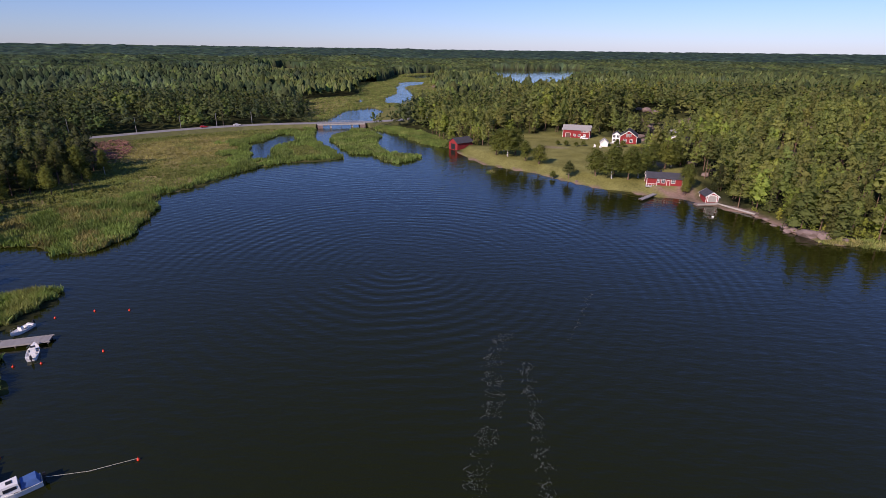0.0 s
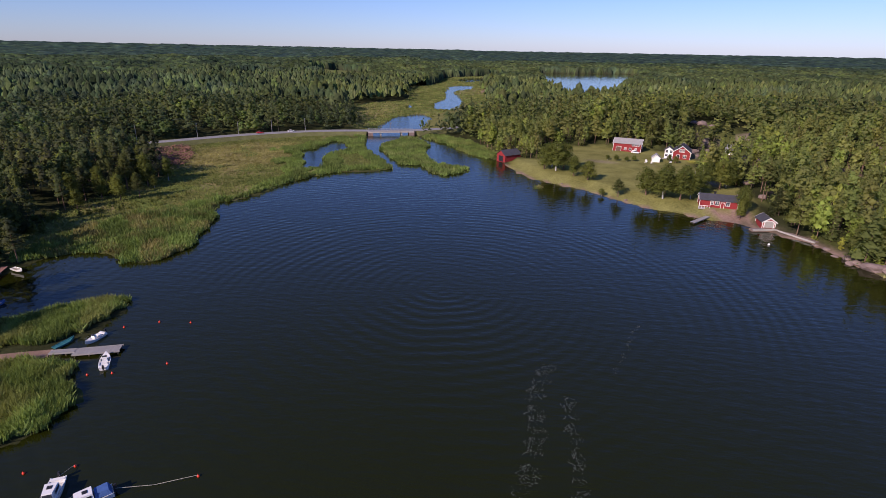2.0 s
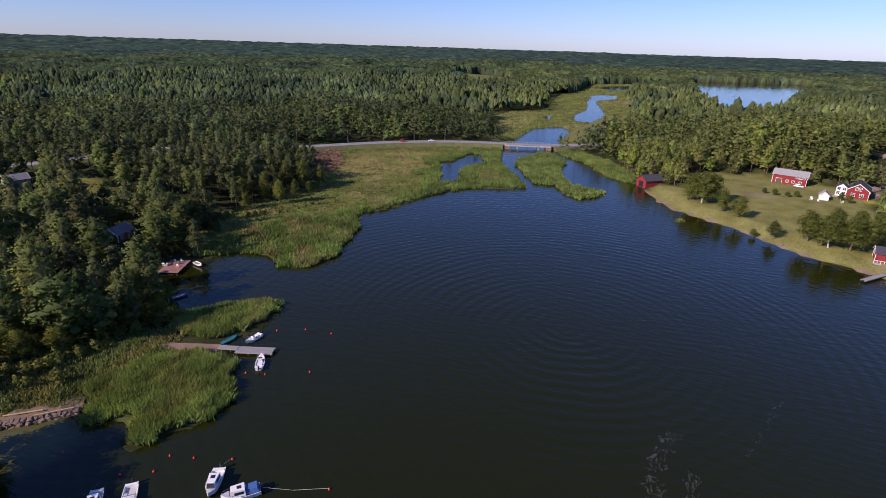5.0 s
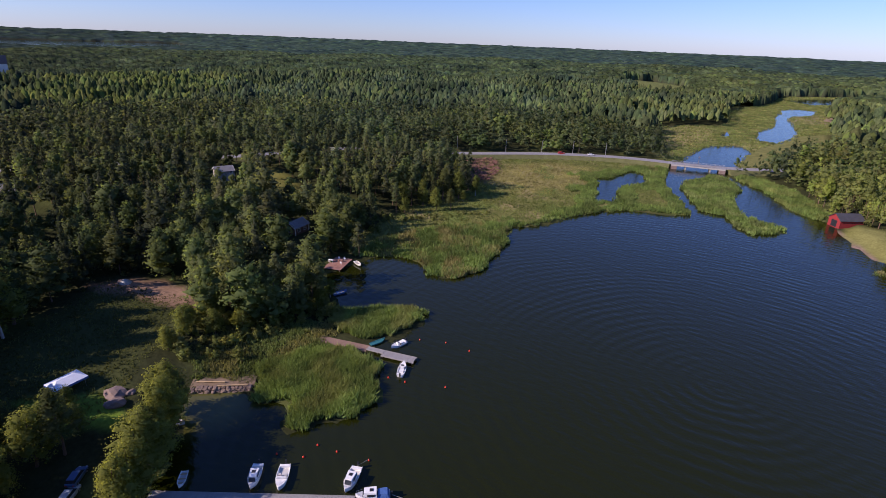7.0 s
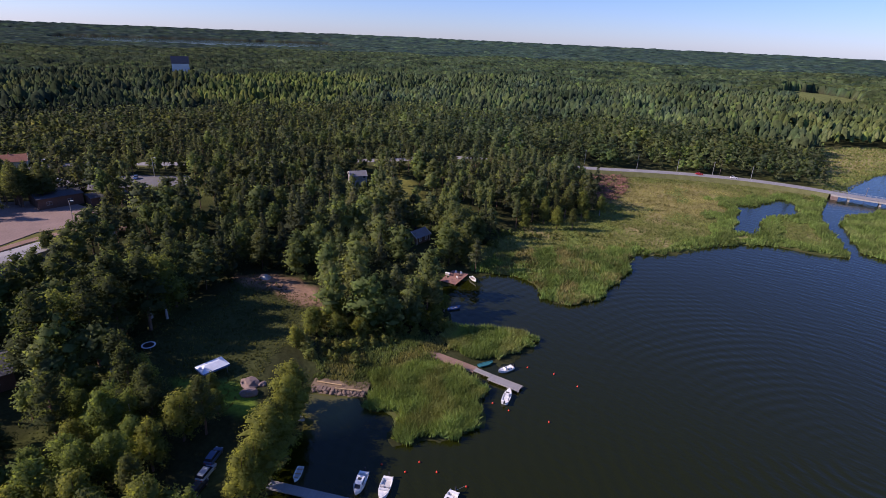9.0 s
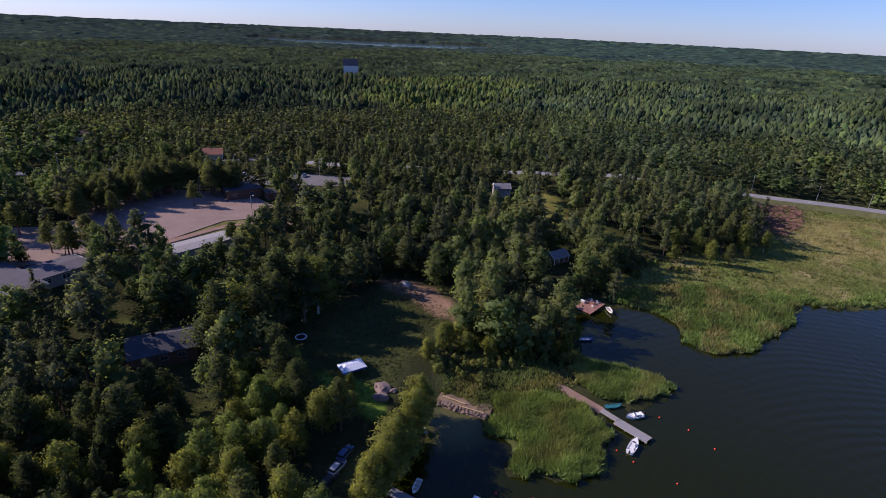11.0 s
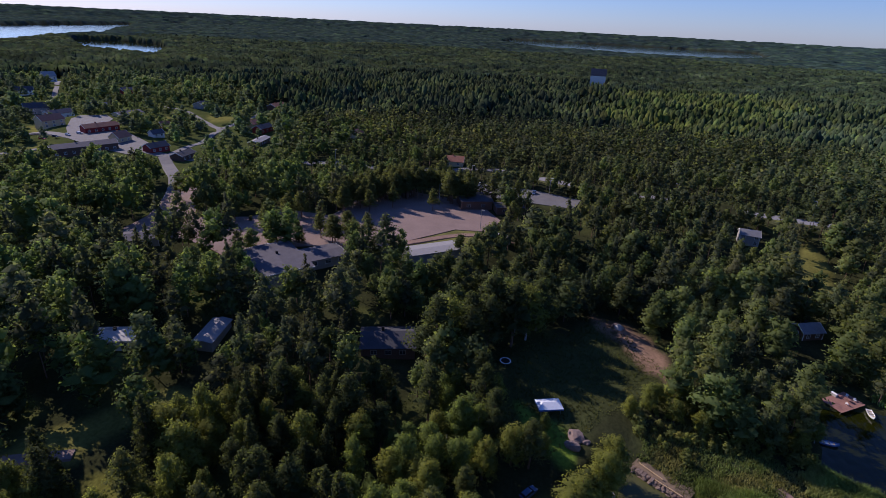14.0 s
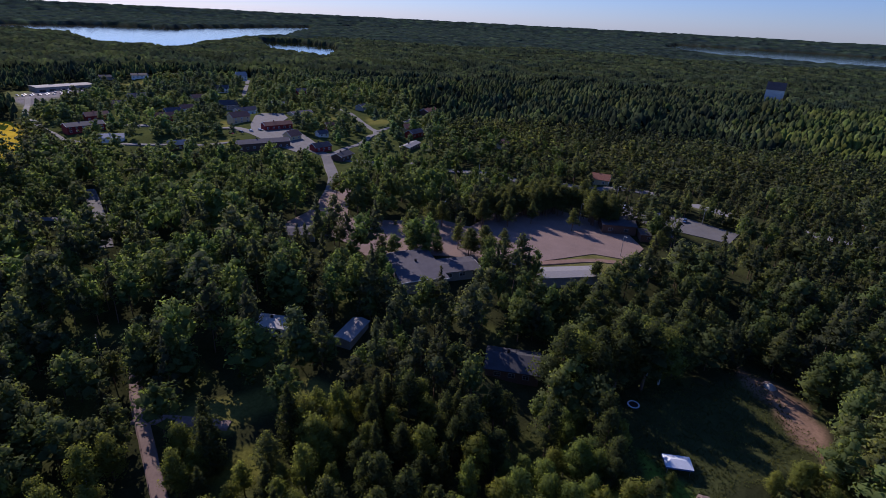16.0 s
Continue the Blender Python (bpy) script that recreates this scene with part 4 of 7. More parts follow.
NAMES = ("spruce_tree", "pine_tree", "birch_tree", "willow_tree", "pine_tree", "birch_tree")
LABELS = ("dark green spruce tree with a pointed crown", "pine tree with a bare reddish trunk and clumped crown", "leafy birch tree with a tall light green crown", "broad grey-green willow tree by the shore", "dark bluish green pine tree in the wood", "sunlit bright green birch tree in a grove")
MODELS = {k: [tree_model(k, 10 * k + s, (2400, 2600, 3400, 3800)[k]) for s in range(4)] for k in range(4)}
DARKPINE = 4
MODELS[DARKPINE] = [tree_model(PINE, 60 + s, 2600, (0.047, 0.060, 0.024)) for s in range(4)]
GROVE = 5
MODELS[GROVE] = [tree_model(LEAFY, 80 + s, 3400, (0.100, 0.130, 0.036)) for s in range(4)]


def tree(kind, x, y, scale, seed, wide=1.0):
    g = random.Random(seed)
    me, tk = MODELS[kind][seed % 4]
    e = thing(NAMES[kind], pose(x, y, gz(x, y), g.uniform(-2, 2), g.uniform(-2, 2), g.uniform(0, 360)), LABELS[kind], "tree", "trees by the bay")
    e.scale = (scale * wide, scale * wide, scale)
    for nm, data in (("crown", me), ("trunk", tk)):
        o = new(nm, data)
        o.parent = e


NEAR = 118.0
x, y, g = scatter(30, NEAR, 5.2, 3)
row = [(-76.5, 22.5), (-79.5, 25.5), (-82, 28), (-84.5, 30.5), (-87, 33), (-90, 36), (-93, 38.5), (-96.5, 40.5)]
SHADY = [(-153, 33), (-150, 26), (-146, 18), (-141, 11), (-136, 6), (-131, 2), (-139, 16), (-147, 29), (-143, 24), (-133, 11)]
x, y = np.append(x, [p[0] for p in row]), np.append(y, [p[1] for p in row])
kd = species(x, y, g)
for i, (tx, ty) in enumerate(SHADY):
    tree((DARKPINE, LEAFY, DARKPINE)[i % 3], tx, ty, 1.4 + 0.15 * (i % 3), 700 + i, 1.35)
kd = np.where((kd == LEAFY) & (g.uniform(0, 1, len(x)) < 0.25), WILLOW, kd)
kd[-len(row):] = WILLOW
order = np.argsort(np.hypot(x, y))
for i in order[:420]:
    k = int(kd[i])
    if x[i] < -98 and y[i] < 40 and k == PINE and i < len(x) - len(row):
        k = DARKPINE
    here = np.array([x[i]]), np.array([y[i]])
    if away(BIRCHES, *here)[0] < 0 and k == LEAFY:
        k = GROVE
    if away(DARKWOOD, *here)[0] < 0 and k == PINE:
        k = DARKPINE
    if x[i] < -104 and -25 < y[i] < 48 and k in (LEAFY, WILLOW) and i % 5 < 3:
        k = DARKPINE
    if k == SPRUCE and -106 < x[i] < -60 and 5 < y[i] < 45:
        k = LEAFY
    tall = 1.05 if x[i] > -100 and x[i] < -58 and -2 < y[i] < 34 else 1.35 if -170 < x[i] < -118 and -20 < y[i] < 35 else 1.0
    if -132 < x[i] < -92 and 50 < y[i] < 112:
        tall = 0.66
        k = (LEAFY, GROVE, WILLOW, GROVE, LEAFY)[i % 5] if k != SPRUCE or i % 2 else k
    in_row = i >= len(x) - len(row)
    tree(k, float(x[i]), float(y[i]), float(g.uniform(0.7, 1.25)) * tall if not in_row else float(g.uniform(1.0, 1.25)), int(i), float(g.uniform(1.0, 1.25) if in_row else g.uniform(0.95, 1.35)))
rest = order[420:]
xr, yr, kr = x[rest], y[rest], kd[rest]

x, y, g = scatter(NEAR, 340, 4.8, 4)
x, y = np.append(x, xr), np.append(y, yr)
kd, r = species(x, y, g), np.hypot(x, y)
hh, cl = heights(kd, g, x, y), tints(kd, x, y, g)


def tops(kind, n, size, seed, m, faces, drop):
    """A crown without its lowest leaves, for trees whose neighbours hide them."""
    q = crown(kind, n, size, seed, m, faces)
    return q[q[:, :, 2].mean(1) > drop]


edge = no_trees(x * (1 - 9 / r), y * (1 - 9 / r), 3.0) | no_trees(x * (1 - 4 / r), y * (1 - 4 / r), 3.0)
m = r < 215
for inner, word in ((False, "edge"), (True, "inner")):
    near_set = [tops(k, 760, 0.0180, 100 + 10 * k + s, (14, 17, 18, 19)[k], 8, 0.42 if inner else 0.0) for k in range(4) for s in range(3)]
    far_set = [tops(k, 290, 0.0250, 150 + 10 * k + s, (11, 13, 13, 14)[k], 8, 0.45 if inner else 0.0) for k in range(4) for s in range(3)]
    a = m & (edge != inner)
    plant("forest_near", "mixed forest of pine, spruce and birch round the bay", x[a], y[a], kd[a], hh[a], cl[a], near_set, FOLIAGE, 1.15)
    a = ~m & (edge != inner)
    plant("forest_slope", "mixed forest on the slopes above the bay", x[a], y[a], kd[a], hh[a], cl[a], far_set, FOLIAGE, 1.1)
# bare lower trunks of those trees
keep = (kd == PINE) | (g.uniform(0, 1, len(x)) < 0.4)
tx, ty, tz = x[keep], y[keep], ground(x[keep], y[keep])
ang = np.arange(4) * math.pi / 2
lo = np.stack([tx[:, None] + 0.2 * np.cos(ang), ty[:, None] + 0.2 * np.sin(ang), np.repeat(tz[:, None] - 0.3, 4, 1)], -1)
hi = np.stack([tx[:, None] + 0.11 * np.cos(ang), ty[:, None] + 0.11 * np.sin(ang), np.repeat(tz[:, None] + 9.0, 4, 1)], -1)
V = np.concatenate([lo, hi], 1).reshape(-1, 3)
base = (np.arange(len(tx)) * 8)[:, None, None]
q = np.array([(i, (i + 1) % 4, 4 + (i + 1) % 4, 4 + i) for i in range(4)])[None]
tagged(new("forest_trunks", bulk("forest_trunks", V, 4, (base + q).reshape(-1), BARK)), "slender bare reddish trunks of the forest pines", "forest", kind="stuff")

x, y, g = scatter(340, 480, 4.7, 5)
town = away(TOWN, x, y) < 0
x, y = x[~town], y[~town]
kd = species(x, y, g)
mid = [tops(k, 32, 0.047, 200 + 10 * k + s, (6, 6, 6, 7)[k], 8, 0.35) for k in range(4) for s in range(3)]
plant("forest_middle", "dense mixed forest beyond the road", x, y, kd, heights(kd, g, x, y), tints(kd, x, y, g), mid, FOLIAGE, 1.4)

x, y, g = scatter(250, 780, 6.6, 15)
town = away(TOWN, x, y) < 0
x, y = x[town], y[town]
u = g.uniform(0, 1, len(x))
kd = np.where(u < 0.22, LEAFY, np.where(u < 0.9, WILLOW, PINE))
mid = [crown(k, 190, 0.030, 250 + 10 * k + s, 14, 8, 0.9) for k in range(4) for s in range(3)]
plant("village_trees", "leafy garden trees between the village houses", x, y, kd, heights(kd, g, x, y) * g.uniform(0.62, 1.12, len(x)), tints(kd, x, y, g) * np.array([0.98, 1.1, 1.3]), mid, FOLIAGE, 1.4)


def canopy(name, label, r0, r1, dyaw, grow, seed, tall, deep, material, shade):
    """Unbroken treetops far off: a sheet of small peaks and hollows, one peak for each tree."""
    yw = np.radians(np.arange(-43, 148, dyaw))
    rd = [r0]
    while rd[-1] < r1:
        rd.append(rd[-1] * grow)
    rd = np.array(rd)
    A, Rr = np.meshgrid(yw, rd)
    J, I = np.meshgrid(np.arange(len(yw)), np.arange(len(rd)))
    g = np.random.default_rng(seed)
    A = A + g.uniform(-0.38, 0.38, A.shape) * radians(dyaw)
    Rr = Rr * (1 + g.uniform(-0.38, 0.38, A.shape) * (grow - 1))
    cx, cy = (-np.sin(A) * Rr).ravel(), (np.cos(A) * Rr).ravel()
    peak = ((I + J) % 2 == 0).ravel() & (g.uniform(0, 1, len(cx)) < 0.93)
    gz0 = ground(cx, cy)
    bare = no_trees(cx, cy, 4.0) | (away(TOWN, cx, cy) < 0)
    h = np.where(peak, tall * g.uniform(0.72, 1.12, len(cx)), tall - deep * g.uniform(0.5, 1.2, len(cx))) + 1.6 * ripple(cx, cy, 170, 6) * (1 - step(2500, 3600, Rr.ravel()))
    cz = gz0 + np.where(bare, -3.0, h)
    kd = species(cx, cy, g)
    # shade also carries the haze painted into the distant treetops
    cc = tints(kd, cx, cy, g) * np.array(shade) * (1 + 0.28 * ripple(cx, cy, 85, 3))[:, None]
    # forest edges run down to a dark foot: trunk shade painted in
    cc[bare] = (0.035, 0.034, 0.020)
    n1, n2 = len(yw), len(rd)
    ii, jj = np.meshgrid(np.arange(n1 - 1), np.arange(n2 - 1))
    quads = np.stack([jj * n1 + ii, jj * n1 + ii + 1, (jj + 1) * n1 + ii + 1, (jj + 1) * n1 + ii], -1).reshape(-1, 4)
    quads = quads[~bare[quads].all(1)]
    tri = np.where(peak[quads[:, :1]], quads[:, [0, 1, 2, 0, 2, 3]], quads[:, [1, 2, 3, 1, 3, 0]]).reshape(-1)
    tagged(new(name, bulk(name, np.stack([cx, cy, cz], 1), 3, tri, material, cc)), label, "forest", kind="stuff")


def stand(name, label, r0, r1, gap, seed, shade):
    """Single trees far off: ragged cones for conifers, low domes for leafy trees."""
    x, y, g = scatter(r0, r1, gap, seed)
    town = away(TOWN, x, y) < 0
    x, y = x[~town], y[~town]
    kd = species(x, y, g)
    h, z = heights(kd, g, x, y) * (0.95 + 0.16 * ripple(x, y, 32, 15) + 0.12 * ripple(x, y, 90, 16)), ground(x, y)
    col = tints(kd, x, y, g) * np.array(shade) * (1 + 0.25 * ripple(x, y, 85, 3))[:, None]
    slim = g.uniform(0, 1, len(x)) < 0.38
    V, C, N = [], [], []
    for cone in (True, False):
        m = (kd == SPRUCE) & slim if cone else (kd != SPRUCE) | ~slim
        q, k = int(m.sum()), 6 if cone else 5
        a = g.uniform(0, 6.283, (q, 1)) + np.arange(k) * 2 * math.pi / k + g.uniform(-0.25, 0.25, (q, k))
        wide = 0.125 if cone else np.where(kd[m] == PINE, 0.145, 0.185)[:, None]
        rad = h[m][:, None] * wide * g.uniform(0.6, 1.35, (q, k))
        low = h[m][:, None] * g.uniform(0.35, 0.72, (q, k)) + z[m][:, None]
        axis = np.stack([x[m], y[m], 0 * x[m]], -1)[:, None]
        ring = np.stack([x[m][:, None] + np.cos(a) * rad, y[m][:, None] + np.sin(a) * rad, low], -1)
        tip = np.stack([x[m] + g.normal(0, 0.3, q), y[m] + g.normal(0, 0.3, q), z[m] + h[m]], -1)[:, None].repeat(k, 1)
        out = np.stack([np.cos(a), np.sin(a), 0.9 + 0 * a], -1)
        crest = np.broadcast_to(np.array([0, 0, 1.0]), out.shape) + 0.5 * out
        no, nt = np.roll(out, -1, 1), np.roll(ring, -1, 1)
        if cone:
            faces, norms = np.stack([ring, nt, tip], 2), np.stack([out, no, crest], 2)
        else:
            up = ring * np.array([1, 1, 0]) * 0.82 + axis * 0.18
            up[..., 2] = z[m][:, None] + h[m][:, None] * g.uniform(0.7, 0.9, (q, k))
            nu, mid_out = np.roll(up, -1, 1), out + np.array([0, 0, 0.5])
            nm = np.roll(mid_out, -1, 1)
            faces = np.concatenate([np.stack([ring, nt, nu], 2), np.stack([ring, nu, up], 2), np.stack([up, nu, tip], 2)], 1)
            norms = np.concatenate([np.stack([out, no, nm], 2), np.stack([out, nm, mid_out], 2), np.stack([mid_out, nm, crest], 2)], 1)
        V.append(faces.reshape(-1, 3))
        N.append(norms.reshape(-1, 3))
        C.append(np.repeat(col[m], faces.shape[1] * 3, 0))
    V, C, N = np.concatenate(V), np.concatenate(C), np.concatenate(N)
    N = N / np.linalg.norm(N, axis=1)[:, None] + np.random.default_rng(5).normal(0, 0.25, N.shape)
    N /= np.linalg.norm(N, axis=1)[:, None]
    tagged(new(name, bulk(name, V, 3, np.arange(len(V)), CANOPY, C, normals=N)), label, "forest", kind="stuff")


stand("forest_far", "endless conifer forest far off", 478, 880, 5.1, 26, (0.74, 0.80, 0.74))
# haze put into the last two colours: bluer towards the skyline
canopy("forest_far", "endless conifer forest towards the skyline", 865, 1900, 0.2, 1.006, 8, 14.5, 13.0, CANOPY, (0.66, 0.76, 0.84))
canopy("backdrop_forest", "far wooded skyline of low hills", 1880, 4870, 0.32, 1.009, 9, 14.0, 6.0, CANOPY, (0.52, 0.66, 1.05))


# ---- reeds ----
def reeds(name, label, zone, gap, height, tints2, seed, wide=0.16):
    g = np.random.default_rng(seed)
    a = np.array(zone)
    x0, y0, x1, y1 = a[:, 0].min() - 3, a[:, 1].min() - 3, a[:, 0].max() + 3, a[:, 1].max() + 3
    n = int((x1 - x0) * (y1 - y0) / gap ** 2)
    x, y = g.uniform(x0, x1, n), g.uniform(y0, y1, n)
    d = away(zone, x, y) + 1.3 * ripple(x, y, 8, 3)
    w = shore(x, y)
    ok = (d < (-0.6 if name in ("reeds_by_jetty", "reeds_by_path") else 0.4)) & ((w > np.where(name in ("reeds_edge", "meadow_grass", "marsh_grass"), -0.2, -0.9) + 1.0 * ripple(x, y, 6, 4)) | (name == "reed_tuft")) & (off_line([(-92, 78.5), (-82, 81)], x, y) > 1.7) & (off_line(ROAD, x, y) > 9) & (off_line([(-83, 82), (-82.6, 88)], x, y) > 1.5) & (off_line([(-78.3, 84), (-78.3, 91)], x, y) > 1.8)
    if name == "reeds_edge":
        ok &= w < 9 + 5 * ripple(x, y, 25, 4)
    x, y, d, w = x[ok], y[ok], d[ok], w[ok]
    n = len(x)
    z = np.maximum(ground(x, y), -0.4)
    V = np.zeros((n, 3, 3, 3))
    for b in range(3):
        t = g.uniform(0, 6.283, n)
        h = height * g.uniform(0.6, 1.15, n) * (1 + 0.25 * ripple(x, y, 7, 6))
        lx, ly = g.normal(0, 0.28, n) * h, g.normal(0, 0.28, n) * h
        ox, oy = g.normal(0, 0.25, n), g.normal(0, 0.25, n)
        ww = wide * g.uniform(0.7, 1.5, n)
        V[:, b, 0] = np.stack([x + ox - np.cos(t) * ww, y + oy - np.sin(t) * ww, z], 1)
        V[:, b, 1] = np.stack([x + ox + np.cos(t) * ww, y + oy + np.sin(t) * ww, z + h * 0.25], 1)
        V[:, b, 2] = np.stack([x + ox + lx, y + oy + ly, z + h], 1)
    k = step(-0.2, 0.6, ripple(x, y, 16, 2) + g.normal(0, 0.25, n))[:, None]
    if name == "meadow_grass":
        k = (1 - step(-8, 5, away(STRAW_PATCH, x, y) + g.normal(0, 3, n)))[:, None]
    c = (np.array(tints2[0]) * (1 - k) + np.array(tints2[1]) * k) * g.uniform(0.75, 1.25, (n, 1)) * (1 + 0.25 * ripple(x, y, 28, 5) + 0.2 * ripple(x, y, 10, 1))[:, None]
    V = V.reshape(-1, 3)
    ob = new(name, bulk(name, V, 3, np.arange(len(V)), REED, np.repeat(c, 9, 0)))
    tagged(ob, label, "reeds", kind="stuff")


FRESH, STRAW = (0.135, 0.190, 0.048), (0.19, 0.175, 0.07)
reeds("reeds_by_jetty", "thick green reeds round the jetty", REEDS_S, 0.21, 1.7, ((0.15, 0.205, 0.055), (0.17, 0.19, 0.06)), 1, 0.08)
reeds("reeds_by_path", "thick green reeds beside the sandy path", REEDS_N, 0.23, 1.6, ((0.145, 0.20, 0.055), (0.165, 0.18, 0.06)), 2, 0.085)
reeds("reeds_spit", "low reeds on the spit beside the stone basin", REEDS_SPIT, 0.36, 1.3, (FRESH, (0.14, 0.17, 0.05)), 8, 0.11)
reeds("reeds_on_point", "green and straw coloured reeds on a low point", REEDS_W, 0.55, 1.5, ((0.115, 0.165, 0.045), (0.19, 0.175, 0.07)), 3, 0.16)
reeds("reeds_edge", "reeds along the edge of the meadow", MEADOW, 0.7, 1.5, (FRESH, (0.13, 0.17, 0.05)), 4, 0.2)
reeds("reeds_islet", "reed islet in the mouth of the creek", ISLAND, 0.7, 1.5, (FRESH, (0.15, 0.18, 0.06)), 5, 0.22)
reeds("meadow_grass", "tall yellowish meadow grass", MEADOW, 0.95, 0.7, ((0.128, 0.150, 0.044), (0.21, 0.195, 0.072)), 6, 0.15)
reeds("reed_tuft", "small tuft of reeds standing in the water", TUFT, 0.3, 1.0, (FRESH, STRAW), 18, 0.1)
reeds("bank_reeds", "green reeds and grass on the bank by the boathouse", EAST_BANK, 0.6, 1.4, (FRESH, (0.16, 0.185, 0.055)), 14, 0.2)
reeds("shore_sedge", "green sedge along the rocky shore", EAST_GRASS, 0.5, 1.0, ((0.15, 0.18, 0.05), STRAW), 16, 0.14)
reeds("marsh_grass", "reeds and grass of the marsh behind the bridge", MARSH, 1.75, 1.1, ((0.13, 0.165, 0.045), (0.20, 0.20, 0.07)), 7, 0.28)
reeds("shore_grass", "rough tall grass on the open shore by the quay", OPEN_SHORE, 0.42, 0.9, ((0.10, 0.13, 0.04), (0.17, 0.165, 0.06)), 11, 0.12)
# blades coloured dark too, with the yard's shade in their tint
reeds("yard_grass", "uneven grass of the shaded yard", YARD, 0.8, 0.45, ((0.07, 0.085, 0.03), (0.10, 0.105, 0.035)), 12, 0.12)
x, y, g = scatter(30, 200, 3.2, 21)
w = shore(x, y)
ok = ((w < 14) & (x < -30)) | ((x > 60) & (w < 22) & (y < 205))
x, y = x[ok], y[ok]
kd = np.where(g.uniform(0, 1, len(x)) < 0.7, LEAFY, WILLOW)
bush = [crown(LEAFY, 130, 0.042, 500 + s, 12, 8) - np.array([0, 0, 0.18, 0, 0, 0]) for s in range(12)]
plant("shore_bushes", "leafy bushes and saplings along the wooded shore", x, y, kd, g.uniform(2.0, 4.5, len(x)), tints(kd, x, y, g) * 1.05, bush, FOLIAGE, 1.5)

THICKET = [(-120, 51), (-127, 60), (-126, 68), (-118, 73), (-110, 94), (-103, 93), (-100, 86), (-103, 76), (-104, 68), (-101, 60), (-107, 48)]
x, y = g.uniform(-128, -99, 420), g.uniform(47, 96, 420)
rim = away(THICKET, x, y)
ok = (rim < 0) & (g.uniform(0, 1, 420) < 0.8) & (shore(x, y) > 1.5) & (away(YARD, x, y) > 1)
x, y = x[ok], y[ok]
kd = np.where(g.uniform(0, 1, len(x)) < 0.6, LEAFY, WILLOW)
plant("thicket", "olive green willow scrub and young birches behind the reeds", x, y, kd, g.uniform(1.6, 5.0, len(x)), tints(kd, x, y, g) * np.array([1.3, 1.2, 1.0]), bush, FOLIAGE, 1.35)
# a hedge of scrub across the meadow, from the wood to the reeds
u = g.uniform(0, 5, 95)
hedge = np.array([(-142, 140), (-146, 153), (-140, 162), (-132, 169), (-125, 180), (-117, 194)])
x, y = np.interp(u, np.arange(6), hedge[:, 0]) + g.normal(-2.5, 3.2, 95), np.interp(u, np.arange(6), hedge[:, 1]) + g.normal(1.5, 2.2, 95)
kd = np.where(g.uniform(0, 1, 95) < 0.5, LEAFY, WILLOW)
plant("meadow_scrub", "dark green willow scrub crossing the meadow", x, y, kd, g.uniform(1.0, 3.6, 95) * (1.25 - 0.14 * u), tints(kd, x, y, g) * np.array([1.1, 1.1, 1.0]), bush, FOLIAGE, 1.4)
# low scrub at the feet of the trees round the meadow and the cottages
x, y, g = scatter(95, 260, 8.0, 33)
ok = (no_trees(x * 0.965, y * 0.965, 3.0)) & (x < -60) & (shore(x, y) > 4)
x, y = x[ok], y[ok]
kd = np.where(g.uniform(0, 1, len(x)) < 0.6, LEAFY, WILLOW)
plant("edge_scrub", "low leafy scrub along the edge of the wood", x, y, kd, g.uniform(1.5, 4.5, len(x)), tints(kd, x, y, g) * 1.1, bush, FOLIAGE, 1.4)


# ---- road, yards and paths ----
def ribbon(shape, line, half, lift, drop, spread, level=None):
    """A strip with sloping sides along a line, resting on the ground."""
    pts = []
    for (ax, ay), (bx, by) in zip(line[:-1], line[1:]):
        n = max(1, int(math.hypot(bx - ax, by - ay) / 6))
        pts += [(ax + (bx - ax) * i / n, ay + (by - ay) * i / n) for i in range(n)]
    pts.append(line[-1])
    p = np.array(pts, float)
    for _ in range(4):
        p[1:-1] = 0.25 * p[:-2] + 0.5 * p[1:-1] + 0.25 * p[2:]
    t = np.gradient(p, axis=0)
    t /= np.linalg.norm(t, axis=1)[:, None]
    nx, ny = -t[:, 1], t[:, 0]
    z = np.maximum(ground(p[:, 0], p[:, 1]), ground(p[:, 0] + nx * half, p[:, 1] + ny * half))
    z = np.maximum(z, ground(p[:, 0] - nx * half, p[:, 1] - ny * half))
    if level is not None:
        z = np.maximum(level, z)
        for _ in range(20):
            z[1:-1] = 0.25 * z[:-2] + 0.5 * z[1:-1] + 0.25 * z[2:]
    z = z + lift
    rings = []
    for (px, py), ax, ay, h in zip(p, nx, ny, z):
        rings.append([(px + ax * (half + spread), py + ay * (half + spread), h - drop), (px + ax * half, py + ay * half, h), (px - ax * half, py - ay * half, h),
                      (px - ax * (half + spread), py - ay * (half + spread), h - drop)])
    shape.loft(rings)
    return p, z


over = [i for i, q in enumerate(ROAD) if q == (-80, 361) or q == (-57, 366)]
bank = Shape()
ribbon(bank, ROAD[:over[0]] + [(-84, 360.3)], 5.2, 0.0, 3.6, 5.5, 2.6)
tagged(new("embankment", bank.mesh("embankment", EMBANK)), "grassy road embankment", "embankment", kind="structure")
bank = Shape()
ribbon(bank, [(-53, 367.5)] + ROAD[over[1] + 1:], 5.2, 0.0, 3.6, 5.5, 2.6)
tagged(new("embankment", bank.mesh("embankment", EMBANK)), "grassy road embankment beyond the bridge", "embankment", kind="structure")
road = Shape()
rp, rz = ribbon(road, ROAD, 3.9, 0.12, 0.3, 0.15, 2.6)
tagged(new("road", road.mesh("road", ASPHALT)), "pale grey asphalt road over the causeway", "road", kind="structure")
mark = Shape()
